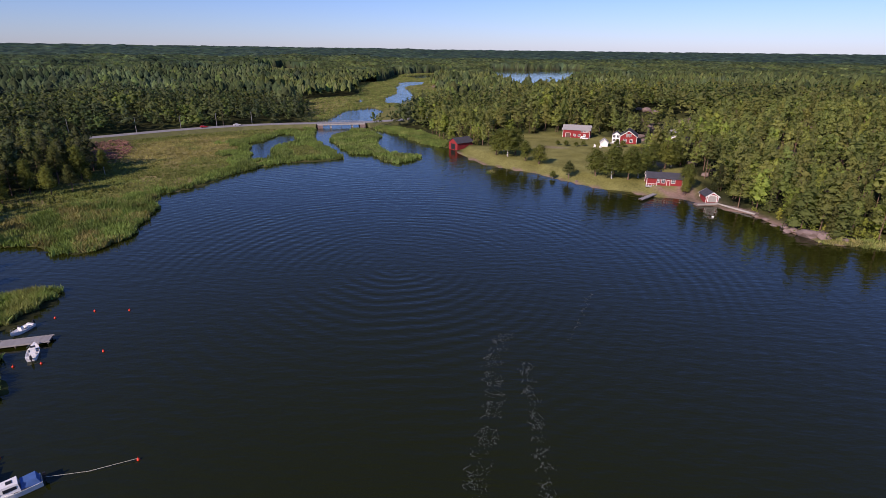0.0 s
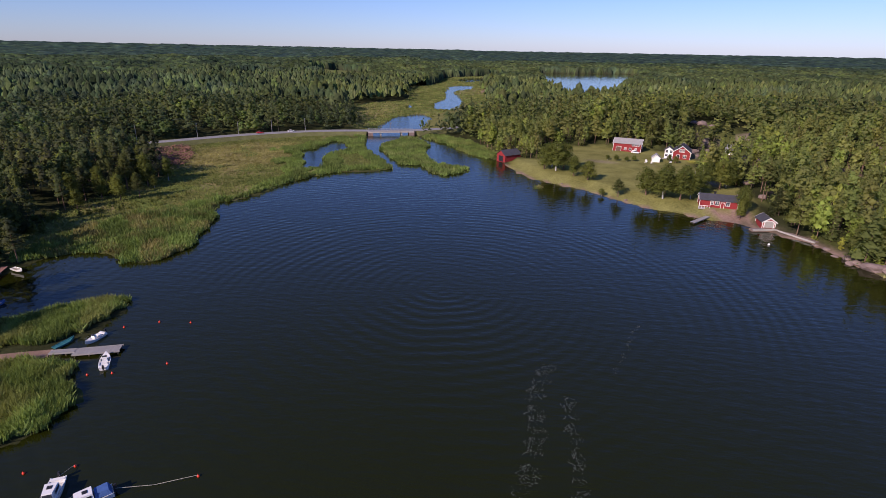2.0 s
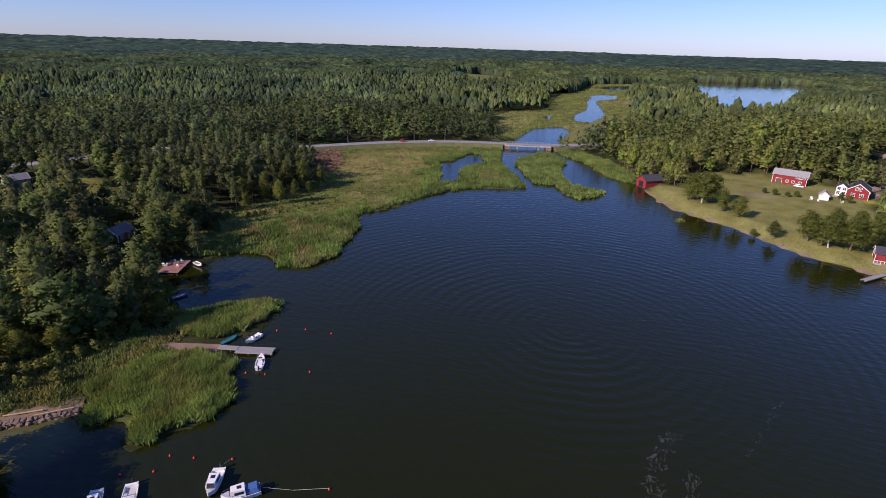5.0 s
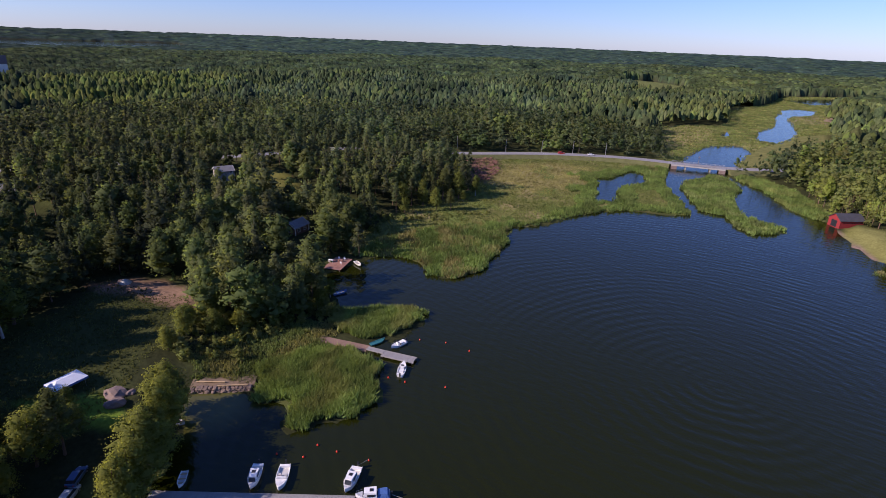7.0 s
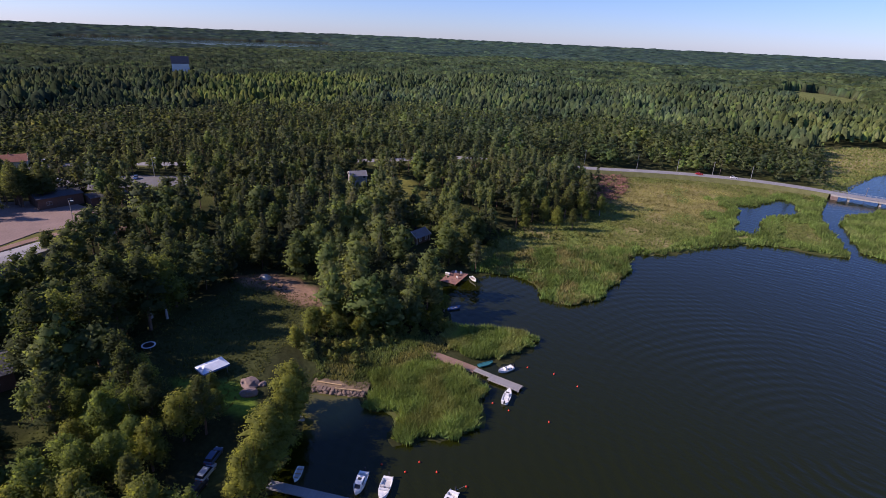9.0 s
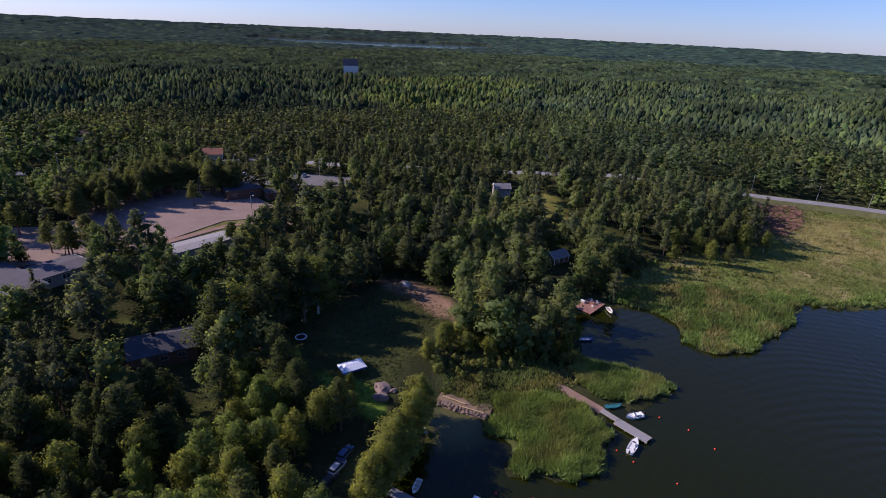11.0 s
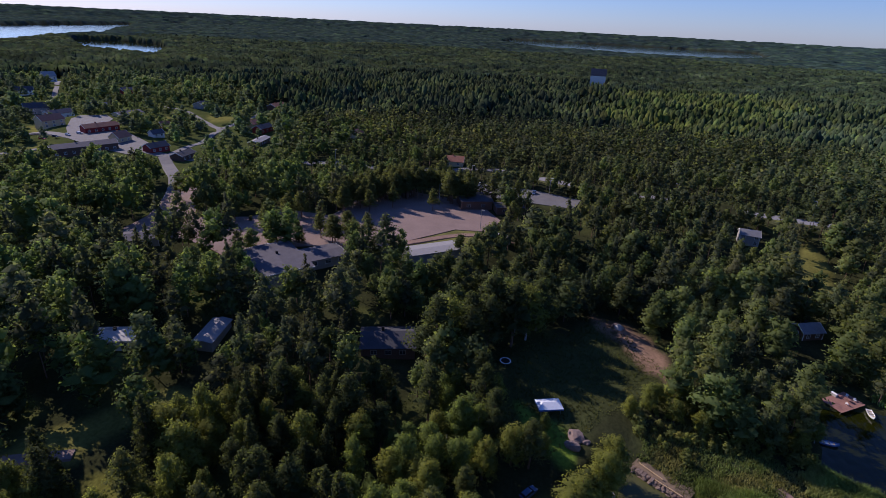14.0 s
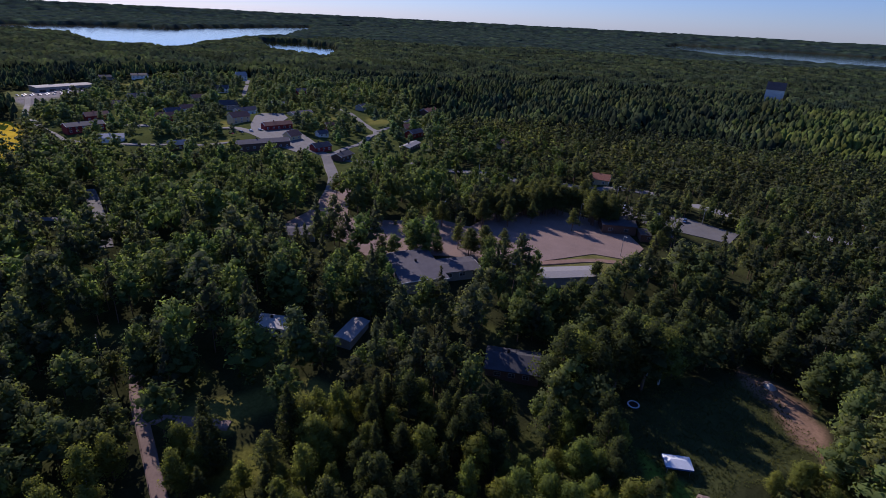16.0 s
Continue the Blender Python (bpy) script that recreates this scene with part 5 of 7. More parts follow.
for i in range(2, len(rp) - 2, 2):
    a, b = rp[i], rp[i] + (rp[i + 1] - rp[i]) * 0.5
    mark.tube((a[0], a[1], rz[i] - 0.04), (b[0], b[1], rz[i] - 0.04), 0.06, n=4)
part("centre_line", mark, LINE, bpy.data.objects["road"], "broken white centre line")
for line, half, m, nm, lab in ((STREET, 3.5, ASPHALT_OLD, "street", "grey village street among the trees"), (LANE, 3.0, ASPHALT_OLD, "lane", "narrow asphalt lane by the school"),
                               (SIDE_LANE, 2.2, ASPHALT_OLD, "side_lane", "narrow lane branching off between trees"), (SIDE_STREET, 2.6, ASPHALT_OLD, "side_street", "narrow village side street between trees"), *[(tr, 2.1, ASPHALT_OLD, "village_road", "pale asphalt village road between gardens") for tr in TOWN_ROADS], (BYWAY, 1.35, GRAVEL, "gravel_track", "narrow gravel track between the trees"), (DRIVE, 1.4, GRAVEL, "driveway", "short gravel driveway off the track")):
    s = Shape()
    ribbon(s, line, half, 0.18, 0.8, 0.6)
    tagged(new(nm, s.mesh(nm, m)), lab, "road", kind="structure")
s = Shape()
ribbon(s, [(-95, 77.3), (-92, 78.5), (-88, 79.7), (-82.5, 81.6)], 1.15, 0.25, 0.6, 0.5)
tagged(new("sand_path", s.mesh("sand_path", SAND)), "reddish sandy path through the reeds to the jetty", "path", kind="structure")
s = Shape()
ribbon(s, [(-204, -14), (-214, 4), (-222, 18), (-219, 27), (-213, 34)], 1.6, 0.28, 0.8, 0.4)
tagged(new("pitch_path", s.mesh("pitch_path", SAND)), "pale sandy path along the gravel pitch", "path", kind="structure")
for poly, z, m, nm, lab in ((PLAZA, 9.0, GRAVEL, "gravel_pitch", "large open pinkish gravel pitch"), (SCHOOLYARD, 9.0, GRAVEL, "school_yard", "gravel school yard under pines"),
                            (CARPARK, 9.5, ASPHALT_OLD, "car_park", "grey asphalt car park beside the street"), (MARKET, 11.0, ASPHALT_OLD, "market_square", "asphalt square in the village centre")):
    tagged(new(nm, Shape().slab(poly, z - 1.5, z + 0.25).mesh(nm, m)), lab, "yard", kind="structure")
s = Shape()
for i in range(9):
    a = (-299 + i * 1.9, 8 + i * 5.5)
    s.box(a[0] - 2.2, a[1] - 0.1, 9.75, a[0] + 2.2, a[1] + 0.1, 9.765)
part("bay_line", s, LINE, bpy.data.objects["car_park"], "white lines between parking bays")

# bridge
br = thing("bridge", pose(-68.5, 363.4, 0, 0, 0, math.degrees(math.atan2(5.6, 23))), "low concrete road bridge with steel railings over the creek", "bridge")
part("deck", Shape().box(-15.5, -4.6, 1.9, 15.5, 4.6, 2.64), CONCRETE, br)
for sx2 in (-7, 7):
    part("pier", Shape().box(sx2 - 0.5, -3.8, -2.5, sx2 + 0.5, 3.8, 1.9, 0.05), CONCRETE, br)
for sx2 in (-1, 1):
    part("abutment", Shape().box(min(sx2 * 12, sx2 * 15.5), -5.5, -2, max(sx2 * 12, sx2 * 15.5), 5.5, 1.9), ROCK, br)
for sy2 in (-4.5, 4.5):
    rail = part("railing", Shape().box(-15.5, sy2 - 0.05, 3.5, 15.5, sy2 + 0.05, 3.62).box(-15.5, sy2 - 0.04, 3.05, 15.5, sy2 + 0.04, 3.13), STEEL, br)
    for i in range(13):
        part("post", Shape().box(-15 + i * 2.5 - 0.06, sy2 - 0.06, 2.64, -15 + i * 2.5 + 0.06, sy2 + 0.06, 3.55), STEEL, rail)


# ---- buildings ----
def heading(ax, ay, bx, by):
    return math.degrees(math.atan2(by - ay, bx - ax))


def window(parent, m, w, h, trim=WHITE):
    a, c, t = w / 2, h / 2, 0.12
    rings = []
    for u, v in ((-1, -1), (1, -1), (1, 1), (-1, 1), (-1, -1)):
        rings.append([(u * (a + t), -0.05, v * (c + t)), (u * a, -0.05, v * c), (u * a, 0.05, v * c), (u * (a + t), 0.05, v * (c + t))])
    o = part("window", Shape().loft(rings, caps=False), trim, parent, at=m)
    part("mullion", Shape().box(-0.04, -0.04, -c, 0.04, 0.04, c), trim, o)
    part("transom", Shape().box(-a, -0.035, 0.1, a, 0.035, 0.16), trim, o)
    part("pane", Shape().box(-a, -0.02, -c, a, 0.03, c), GLASS, o)


def house(name, label, x, y, rot, L, W, H, R, wall, roof, trim=WHITE, front=(), back=(), gable=(), far_gable=(), door=None, chimney=True, over=0.45, z=None, category="house", corners=True):
    """A gabled house: ridge along its own x, front towards its own -y. Openings are (x, z, w, h) on each side."""
    zz = gz(x, y) - 0.1 if z is None else z
    e = thing(name, pose(x, y, zz, 0, 0, rot), label, category)
    a, b = L / 2, W / 2
    sec = [(-b, -1.5), (b, -1.5), (b, H), (0, H + R), (-b, H)]
    part("wall", Shape().loft([[(-a, p, q) for p, q in sec], [(a, p, q) for p, q in sec]]), wall, e)
    sl = R / b
    t = 0.16
    for sgn in (-1, 1):
        r = [(0, H + R + 0.04), (0, H + R + 0.04 + t), (sgn * (b + over), H - sl * over + 0.04 + t), (sgn * (b + over), H - sl * over + 0.04)]
        rf = part("roof", Shape().loft([[(-a - over, p, q) for p, q in r], [(a + over, p, q) for p, q in r]]), roof, e)
        if trim is not None:
            for gx2 in (-a - over, a + over):
                r2 = [(0, H + R - 0.10), (0, H + R + 0.06 + t), (sgn * (b + over), H - sl * over + 0.06 + t), (sgn * (b + over), H - sl * over - 0.10)]
                part("barge_board", Shape().loft([[(gx2 - 0.04, p, q) for p, q in r2], [(gx2 + 0.04, p, q) for p, q in r2]]), trim, rf, "white barge board")
    if trim is not None and corners:
        for cx2 in (-a, a):
            for cy2 in (-b, b):
                part("corner_board", Shape().box(cx2 - 0.09, cy2 - 0.09, -1.0, cx2 + 0.09, cy2 + 0.09, H - 0.05), trim, e)
    tr = trim if trim is not None else GREYWALL
    for wx, wz, ww, wh in front:
        window(e, pose(wx, -b - 0.03, wz), ww, wh, tr)
    for wx, wz, ww, wh in back:
        window(e, pose(wx, b + 0.03, wz, 0, 0, 180), ww, wh, tr)
    for wx, wz, ww, wh in gable:
        window(e, pose(-a - 0.03, wx, wz, 0, 0, -90), ww, wh, tr)
    for wx, wz, ww, wh in far_gable:
        window(e, pose(a + 0.03, wx, wz, 0, 0, 90), ww, wh, tr)
    if door:
        dx, dw, dh, dm = door
        d = part("door", Shape().box(dx - dw / 2, -b - 0.08, 0.05, dx + dw / 2, -b + 0.02, dh), dm, e, at=None)
        part("door_frame", Shape().box(dx - dw / 2 - 0.13, -b - 0.10, 0.0, dx - dw / 2, -b + 0.01, dh + 0.13).box(dx + dw / 2, -b - 0.10, 0.0, dx + dw / 2 + 0.13, -b + 0.01, dh + 0.13)
             .box(dx - dw / 2, -b - 0.10, dh, dx + dw / 2, -b + 0.01, dh + 0.13), tr, d)
    if chimney:
        c = part("chimney", Shape().box(-0.1 * L - 0.35, 0.2, H + R * 0.5, -0.1 * L + 0.35, 0.9, H + R + 0.9).box(-0.1 * L - 0.42, 0.13, H + R + 0.75, -0.1 * L + 0.42, 0.97, H + R + 0.9), ROOF_TILE if roof is ROOF_TILE else DARK, e)
    return e


# red boathouse at the creek mouth, its gable open to the water
bh = house("boathouse", "red wooden boathouse with a dark roof at the water's edge", 9.0, 284.5, 38, 10.5, 7.0, 3.2, 2.2, RED, ROOF_DARK, trim=None, chimney=False, z=0.6, category="boathouse")
part("gate", Shape().box(-5.33, -1.6, -0.3, -5.22, 1.6, 2.6), DARK, bh, "dark open boat gate")
# red cottage on the shore
ct = house("shore_cottage", "long red shore cottage with white trim and dark roof", 83.4, 199.7, -14, 12.6, 6.0, 2.8, 1.5, RED, ROOF_DARK,
           front=[(-0.5, 1.7, 1.2, 1.3), (3.0, 1.7, 1.2, 1.3), (-2.2, 1.7, 0.9, 1.2)], door=(1.3, 0.9, 2.0, RED), category="cottage")
part("porch_floor", Shape().box(-6.6, -4.9, -0.5, -2.4, -3.0, 0.0), PLANK, ct)
for i in range(5):
    part("porch_post", Shape().box(-6.6 + i * 0.9, -4.8, 0, -6.48 + i * 0.9, -4.68, 2.5 if i in (0, 4) else 0.9), WHITE, ct)
part("porch_rail", Shape().box(-6.6, -4.8, 0.85, -2.9, -4.7, 0.95), WHITE, ct)
# arched boathouse by the concrete quay
ab = house("boat_shed", "small dark red boat shed with a white arched door surround", 94.5, 183.5, 85, 6.0, 4.0, 2.0, 1.3, RED, ROOF_DARK, chimney=False, z=0.8, category="boathouse")
ab.matrix_basis = pose(92.9, 182.3, 0.8, 0, 0, 85)
n = 10
arch = [(-1.6, 0.0)] + [(-1.6 * math.cos(math.pi * i / n), 1.7 + 0.75 * math.sin(math.pi * i / n)) for i in range(n + 1)] + [(1.6, 0.0)]
inner = [(p * 0.86, q * 0.92) for p, q in arch]
sur = Shape()
for i in range(len(arch) - 1):
    o = [(-3.02, *arch[i]), (-3.02, *arch[i + 1]), (-3.02, *inner[i + 1]), (-3.02, *inner[i])]
    sur.loft([o, [(-3.16, p, q) for _, p, q in o]])
part("door_surround", sur, WHITE, ab, "white arched door surround")
part("door", Shape().loft([[(-3.01, p, q) for p, q in inner], [(-3.08, p, q) for p, q in inner]]), GREYWALL, ab, "grey boarded arched door")

quay = thing("concrete_quay", pose(0, 0, 0), "low pale-edged concrete quay along the rocky shore", "quay")
for (ax, ay), (bx, by) in (((86.6, 177.0), (94.2, 178.4)), ((94.0, 179.0), (100.8, 166.2))):
    m, half = pose((ax + bx) / 2, (ay + by) / 2, 0, 0, 0, heading(ax, ay, bx, by)), math.hypot(bx - ax, by - ay) / 2
    part("slab", Shape().box(-half, -0.4, -1.5, half, 1.8, 0.62), ROCK, quay, at=m)
    part("kerb", Shape().box(-half, -0.5, 0.35, half, -0.05, 0.78), CONCRETE, quay, "pale worn kerb", at=m)


# red barn and white-trimmed villa on the lawn
house("barn", "two-storey red barn with white windows and pale roof", 76.8, 313.5, -21, 15.0, 7.5, 4.6, 2.2, RED, ROOF_GREY,
      front=[(-0.8, 1.6, 1.1, 1.1), (1.8, 1.6, 1.1, 1.1), (4.8, 1.6, 1.1, 1.1), (3.2, 3.9, 1.0, 0.9), (4.7, 3.9, 1.0, 0.9), (6.2, 3.9, 1.0, 0.9)], door=(-4.5, 2.6, 2.6, BROWN), chimney=True, category="barn")
villa = house("villa", "red villa with white trim, gabled wing and dark roof", 101, 296, 70, 12, 8.5, 3.9, 3.0, RED, ROOF_DARK,
              front=[(-3, 1.7, 1.1, 1.4), (0, 1.7, 1.1, 1.4), (3, 1.7, 1.1, 1.4)], back=[(-2, 1.7, 1.1, 1.4), (2, 1.7, 1.1, 1.4)],
              gable=[(-1.6, 1.7, 1.4, 1.5), (1.6, 1.7, 1.4, 1.5), (-0.7, 4.6, 0.9, 1.4), (0.7, 4.6, 0.9, 1.4)], category="house")
part("wing_wall", Shape().loft([[(px, 4.3, 0), (px, 8.4, 0), (px, 8.4, 4.4), (px, 6.35, 5.9), (px, 4.3, 4.4)] for px in (-5.0, -0.6)]), WHITE, villa, "white boarded veranda wing")
for sgn in (-1, 1):
    part("wing_roof", Shape().loft([[(px, 6.35, 6.0), (px, 6.35, 6.16), (px, 6.35 + sgn * 2.5, 4.3), (px, 6.35 + sgn * 2.5, 4.15)] for px in (-5.4, -0.4)]), ROOF_DARK, villa)
for wy, wz in ((5.3, 1.6), (7.4, 1.6), (5.3, 3.6), (7.4, 3.6)):
    window(villa, pose(-5.04, wy, wz, 0, 0, -90), 1.2, 1.3)
part("terrace", Shape().box(-8.5, 3.5, -1.0, -5.0, 9.0, 0.15), CONCRETE, villa, "pale paved terrace")
for i in range(3):
    q = [(-4.4 + i * 3.0 + dx, dy, 6.9 + 0.30 - dy * 3.0 / 4.25 + dz) for dz in (0, 0.07) for dx, dy in ((0, 0.5), (2.6, 0.5), (2.6, 2.6), (0, 2.6))]
    part("solar_panel", Shape().add(q, [(3, 2, 1, 0), (4, 5, 6, 7), (0, 1, 5, 4), (1, 2, 6, 5), (2, 3, 7, 6), (3, 0, 4, 7)]), GLASS, villa, "dark glass solar panel")
house("annex", "small white annex with a grey roof beside the villa", 84, 283, 75, 4.6, 3.6, 2.4, 1.5, WHITE, ROOF_GREY, front=[(0, 1.5, 1.0, 1.0)], chimney=False)
house("white_cabin", "small white cabin at the edge of the wood", 133, 310, -35, 6.5, 5, 2.8, 2.2, WHITE, ROOF_GREY, front=[(-1.2, 1.5, 0.9, 1.0), (1.2, 1.5, 0.9, 1.0)], gable=[(0, 1.6, 0.9, 1.0)], chimney=False)

# houses in the western wood
house("summer_cottage", "dark summer cottage with a grey roof and white windows", -160, 124, 100, 7.5, 6, 2.7, 1.8, BROWN, ROOF_MID, front=[(-1.8, 1.5, 1.2, 1.2), (1.6, 1.5, 1.2, 1.2)], gable=[(0, 1.5, 1.6, 1.2)], far_gable=[(0, 1.5, 1.6, 1.2)])
house("grey_house", "two-storey grey house with a pale roof", -228, 139, 70, 7.6, 6.6, 4.8, 1.7, GREYWALL, ROOF_MID, front=[(-2.5, 1.6, 1.2, 1.3), (2.5, 1.6, 1.2, 1.3), (-2.5, 4.1, 1.2, 1.3), (2.5, 4.1, 1.2, 1.3)], gable=[(0, 4.1, 1.2, 1.3), (0, 1.6, 1.2, 1.3)])
house("forest_house", "low dark house with a broad grey roof in shade", -140, -12, 95, 15, 11, 3.0, 2.0, BROWN, ROOF_DARK, trim=None, front=[(-4, 1.6, 1.6, 1.2), (0, 1.6, 1.6, 1.2), (4, 1.6, 1.6, 1.2)], back=[(-4, 1.6, 1.6, 1.2), (3, 1.6, 1.6, 1.2)])
house("garage", "small garage with a sunlit pale sheet roof", -136.5, -60.5, -4, 12, 5, 2.7, 0.5, GREYWALL, ROOF_GREY, trim=None, chimney=False, front=[(2, 1.5, 1.0, 0.9)], category="garage")
house("long_house", "long low house with a pale flat roof and chimney", -131.5, -83, 96, 14, 6.5, 2.9, 0.8, WHITE, ROOF_WHITE, trim=None, front=[(-5, 1.5, 1.5, 1.2), (-1.5, 1.5, 1.5, 1.2), (2, 1.5, 1.5, 1.2), (5, 1.5, 1.5, 1.2)])
house("school", "school hall with a broad low grey felt roof and white eaves", -177.8, -53.8, 34, 24, 16, 3.9, 0.6, GREYWALL, ROOF_SLATE, chimney=True, over=0.7, corners=False, z=9.0, category="school",
      front=[(-9 + 3.6 * i, 2.2, 2.2, 1.5) for i in range(6)], gable=[(-4, 2.2, 2.2, 1.5), (0, 2.2, 2.2, 1.5), (4, 2.2, 2.2, 1.5)])
house("school_wing", "low school wing with a grey felt roof", -185.8, -40.2, 124, 14, 11, 3.3, 0.5, GREYWALL, ROOF_SLATE, chimney=False, over=0.6, corners=False, z=9.0, category="school", front=[(-5, 2, 2.0, 1.4), (0, 2, 2.0, 1.4), (5, 2, 2.0, 1.4)])
house("school_annex", "low house with a broad grey roof beside the school lane", -193, -112, 118, 17, 10, 3.2, 0.9, GREYWALL, ROOF_SLATE, chimney=False, front=[(-4, 1.7, 1.4, 1.2), (0, 1.7, 1.4, 1.2), (4, 1.7, 1.4, 1.2)])
house("pitch_house", "dark brown clubhouse with a flat dark roof", -258, 19, 98, 15, 14, 4.0, 0.5, BROWN, ROOF_DARK, trim=None, chimney=True, z=9.3, front=[(-4, 2, 1.6, 1.2), (3, 2, 1.6, 1.2)])
house("club_annex", "low dark annex of the clubhouse", -250.5, 35, 98, 13, 8, 3.0, 0.4, BROWN, ROOF_DARK, trim=None, chimney=False, z=9.3, front=[(-3, 1.6, 1.4, 1.1), (3, 1.6, 1.4, 1.1)])
house("stand", "broad low shelter with a pale sheet roof beside the pitch", -196.5, 0, 115, 24, 8.5, 2.7, 0.4, GREYWALL, ROOF_GREY, trim=None, chimney=False, z=8.6, category="shelter")
house("shed", "small white-roofed shed at the pitch corner", -212, 28, 60, 6, 4, 2.4, 0.7, GREYWALL, ROOF_WHITE, trim=None, chimney=False, z=8.9, category="shed")
house("red_roof_house", "house with a red tiled roof in the pines", -337, 11, 80, 12, 8, 3.2, 2.6, YELLOW, ROOF_TILE, front=[(-3, 1.6, 1.2, 1.2), (3, 1.6, 1.2, 1.2)])
house("pale_house", "tall pale grey house in the trees", -255, -222, 50, 11, 8, 6.2, 1.6, WHITE, ROOF_SLATE, front=[(-3, 1.6, 1.2, 1.3), (0, 1.6, 1.2, 1.3), (3, 1.6, 1.2, 1.3), (-3, 4.5, 1.2, 1.3), (0, 4.5, 1.2, 1.3), (3, 4.5, 1.2, 1.3)])

# the village
for x0, y0, rot, L, W0, H0, R0, wm, rm, lab in VILLAGE:
    n = max(2, int(L / 4))
    rowz = [1.7] if H0 < 4.6 else [1.6, 4.0]
    op = [((i - (n - 1) / 2) * L / n, zz, 1.2, 1.3) for i in range(n) for zz in rowz]
    house("village_house", lab, x0, y0, rot + 90, L, W0, H0, R0, wm, rm, front=op, far_gable=[(-1.8, 1.7, 1.2, 1.3), (1.8, 1.7, 1.2, 1.3)], corners=False)
house("store", "long white retail store with a flat grey roof", -468, -537, 160, 54, 20, 5.5, 0.6, GREYWALL, ROOF_GREY, trim=None, chimney=False, front=[(-22 + 9 * i, 2.2, 5.5, 2.4) for i in range(6)], category="shop")
tower = house("tower_block", "pale tower with a dark hipped top rising over the forest", -883, 247, 74, 23, 14, 22, 9.5, STONEWALL, ROOF_DARK, trim=None, chimney=False, z=4.5, category="tower")


# ---- boats, jetties and shore things ----
def plank_run(parent, x0, x1, width, z, material, step_m=0.22, th=0.05):
    """Cross boards laid side by side along x, all on one mesh."""
    me = Shape().box(-step_m * 0.46, -width / 2, 0, step_m * 0.46, width / 2, th).mesh("plank", material)
    n = int((x1 - x0) / step_m)
    for i in range(n):
        o = new("plank", me)
        o.parent = parent
        o.matrix_basis = pose(x0 + (i + 0.5) * step_m, random.uniform(-0.015, 0.015), z + random.uniform(-0.004, 0.004), 0, 0, random.uniform(-0.4, 0.4))


def jetty(label, m, length, width, top, spacing=2.5, material=PLANK):
    e = thing("jetty", m, label, "jetty")
    plank_run(e, 0, length, width, top - 0.05, material)
    for sy2 in (-1, 1):
        part("beam", Shape().box(0, sy2 * (width / 2 - 0.22) - 0.07, top - 0.3, length, sy2 * (width / 2 - 0.22) + 0.07, top - 0.055), POLE, e)
        part("edge_board", Shape().box(0, sy2 * (width / 2) - 0.05, top - 0.22, length, sy2 * (width / 2) + 0.05, top + 0.06), material, e)
        x = 0.4
        while x < length:
            part("pile", Shape().tube((x, sy2 * (width / 2 - 0.22), -2.2), (x, sy2 * (width / 2 - 0.22), top - 0.3), 0.11), POLE, e)
            x += spacing
    return e


jetty("narrow grey plank gangway from the sandy path", pose(-82.4, 81.3, 0, 0, 0, 15), 4.6, 1.3, 0.72)
jetty("wide weathered grey plank jetty among the reeds", pose(-78.1, 82.0, 0, 0, 0, 17), 8.3, 2.4, 0.64)
jetty("long grey plank dock for moored motor boats", pose(-79, 27.2, 0, 0, 0, 36.0), 33, 1.8, 0.6, 3.2)
jetty("short wooden jetty in front of the red cottage", pose(78.0, 191.4, 0, 0, 0, -135), 12.5, 1.5, 0.7)


def hull_shape(L, B, D, bow=0.45, floor=0.25, wall=0.08, transom=0.85):
    rings = []
    for i in range(11):
        s = i / 10
        x = -L / 2 + L * s
        b = B / 2 * (transom + (1 - transom) * math.sin(min(1, s / 0.45) * math.pi / 2)) if s < 0.45 else B / 2 * max(0.02, (1 - ((s - 0.45) / 0.55) ** 2.3))
        rise = bow * max(0, (s - 0.55) / 0.45) ** 2
        keel = -0.32 * D + 0.75 * D * max(0, (s - 0.75) / 0.25) ** 2
        sheer = D * 0.75 + rise
        bi = max(0.01, b - wall)
        fl = min(floor + rise * 0.6, sheer - 0.06) if s > 0.03 else sheer - 0.1
        rings.append([(x, -b, sheer), (x, -b * 0.82, keel + 0.3 * D), (x, 0, keel), (x, b * 0.82, keel + 0.3 * D), (x, b, sheer),
                      (x, bi, sheer), (x, bi * 0.85, fl), (x, -bi * 0.85, fl), (x, -bi, sheer)])
    return Shape().loft(rings)


def deck_patch(L, B, D, s0, bow=0.45, lift=0.03):
    top = []
    for side in (-1, 1):
        line = []
        for i in range(7):
            s = s0 + (0.985 - s0) * i / 6
            b = B / 2 * max(0.02, (1 - (max(0, s - 0.45) / 0.55) ** 2.3)) - 0.03
            line.append((-L / 2 + L * s, side * max(0.005, b), D * 0.75 + bow * max(0, (s - 0.55) / 0.45) ** 2 + lift))
        top.append(line)
    v = top[0] + top[1] + [(x, y, z - 0.05) for x, y, z in top[0] + top[1]]
    f = [(i, i + 1, 8 + i, 7 + i) for i in range(6)] + [(14 + i, 15 + i, 22 + i, 21 + i) for i in range(6)]
    f += [(i, i + 1, 15 + i, 14 + i) for i in range(6)] + [(7 + i, 8 + i, 22 + i, 21 + i) for i in range(6)] + [(0, 7, 21, 14)]
    return Shape().add(v, f)


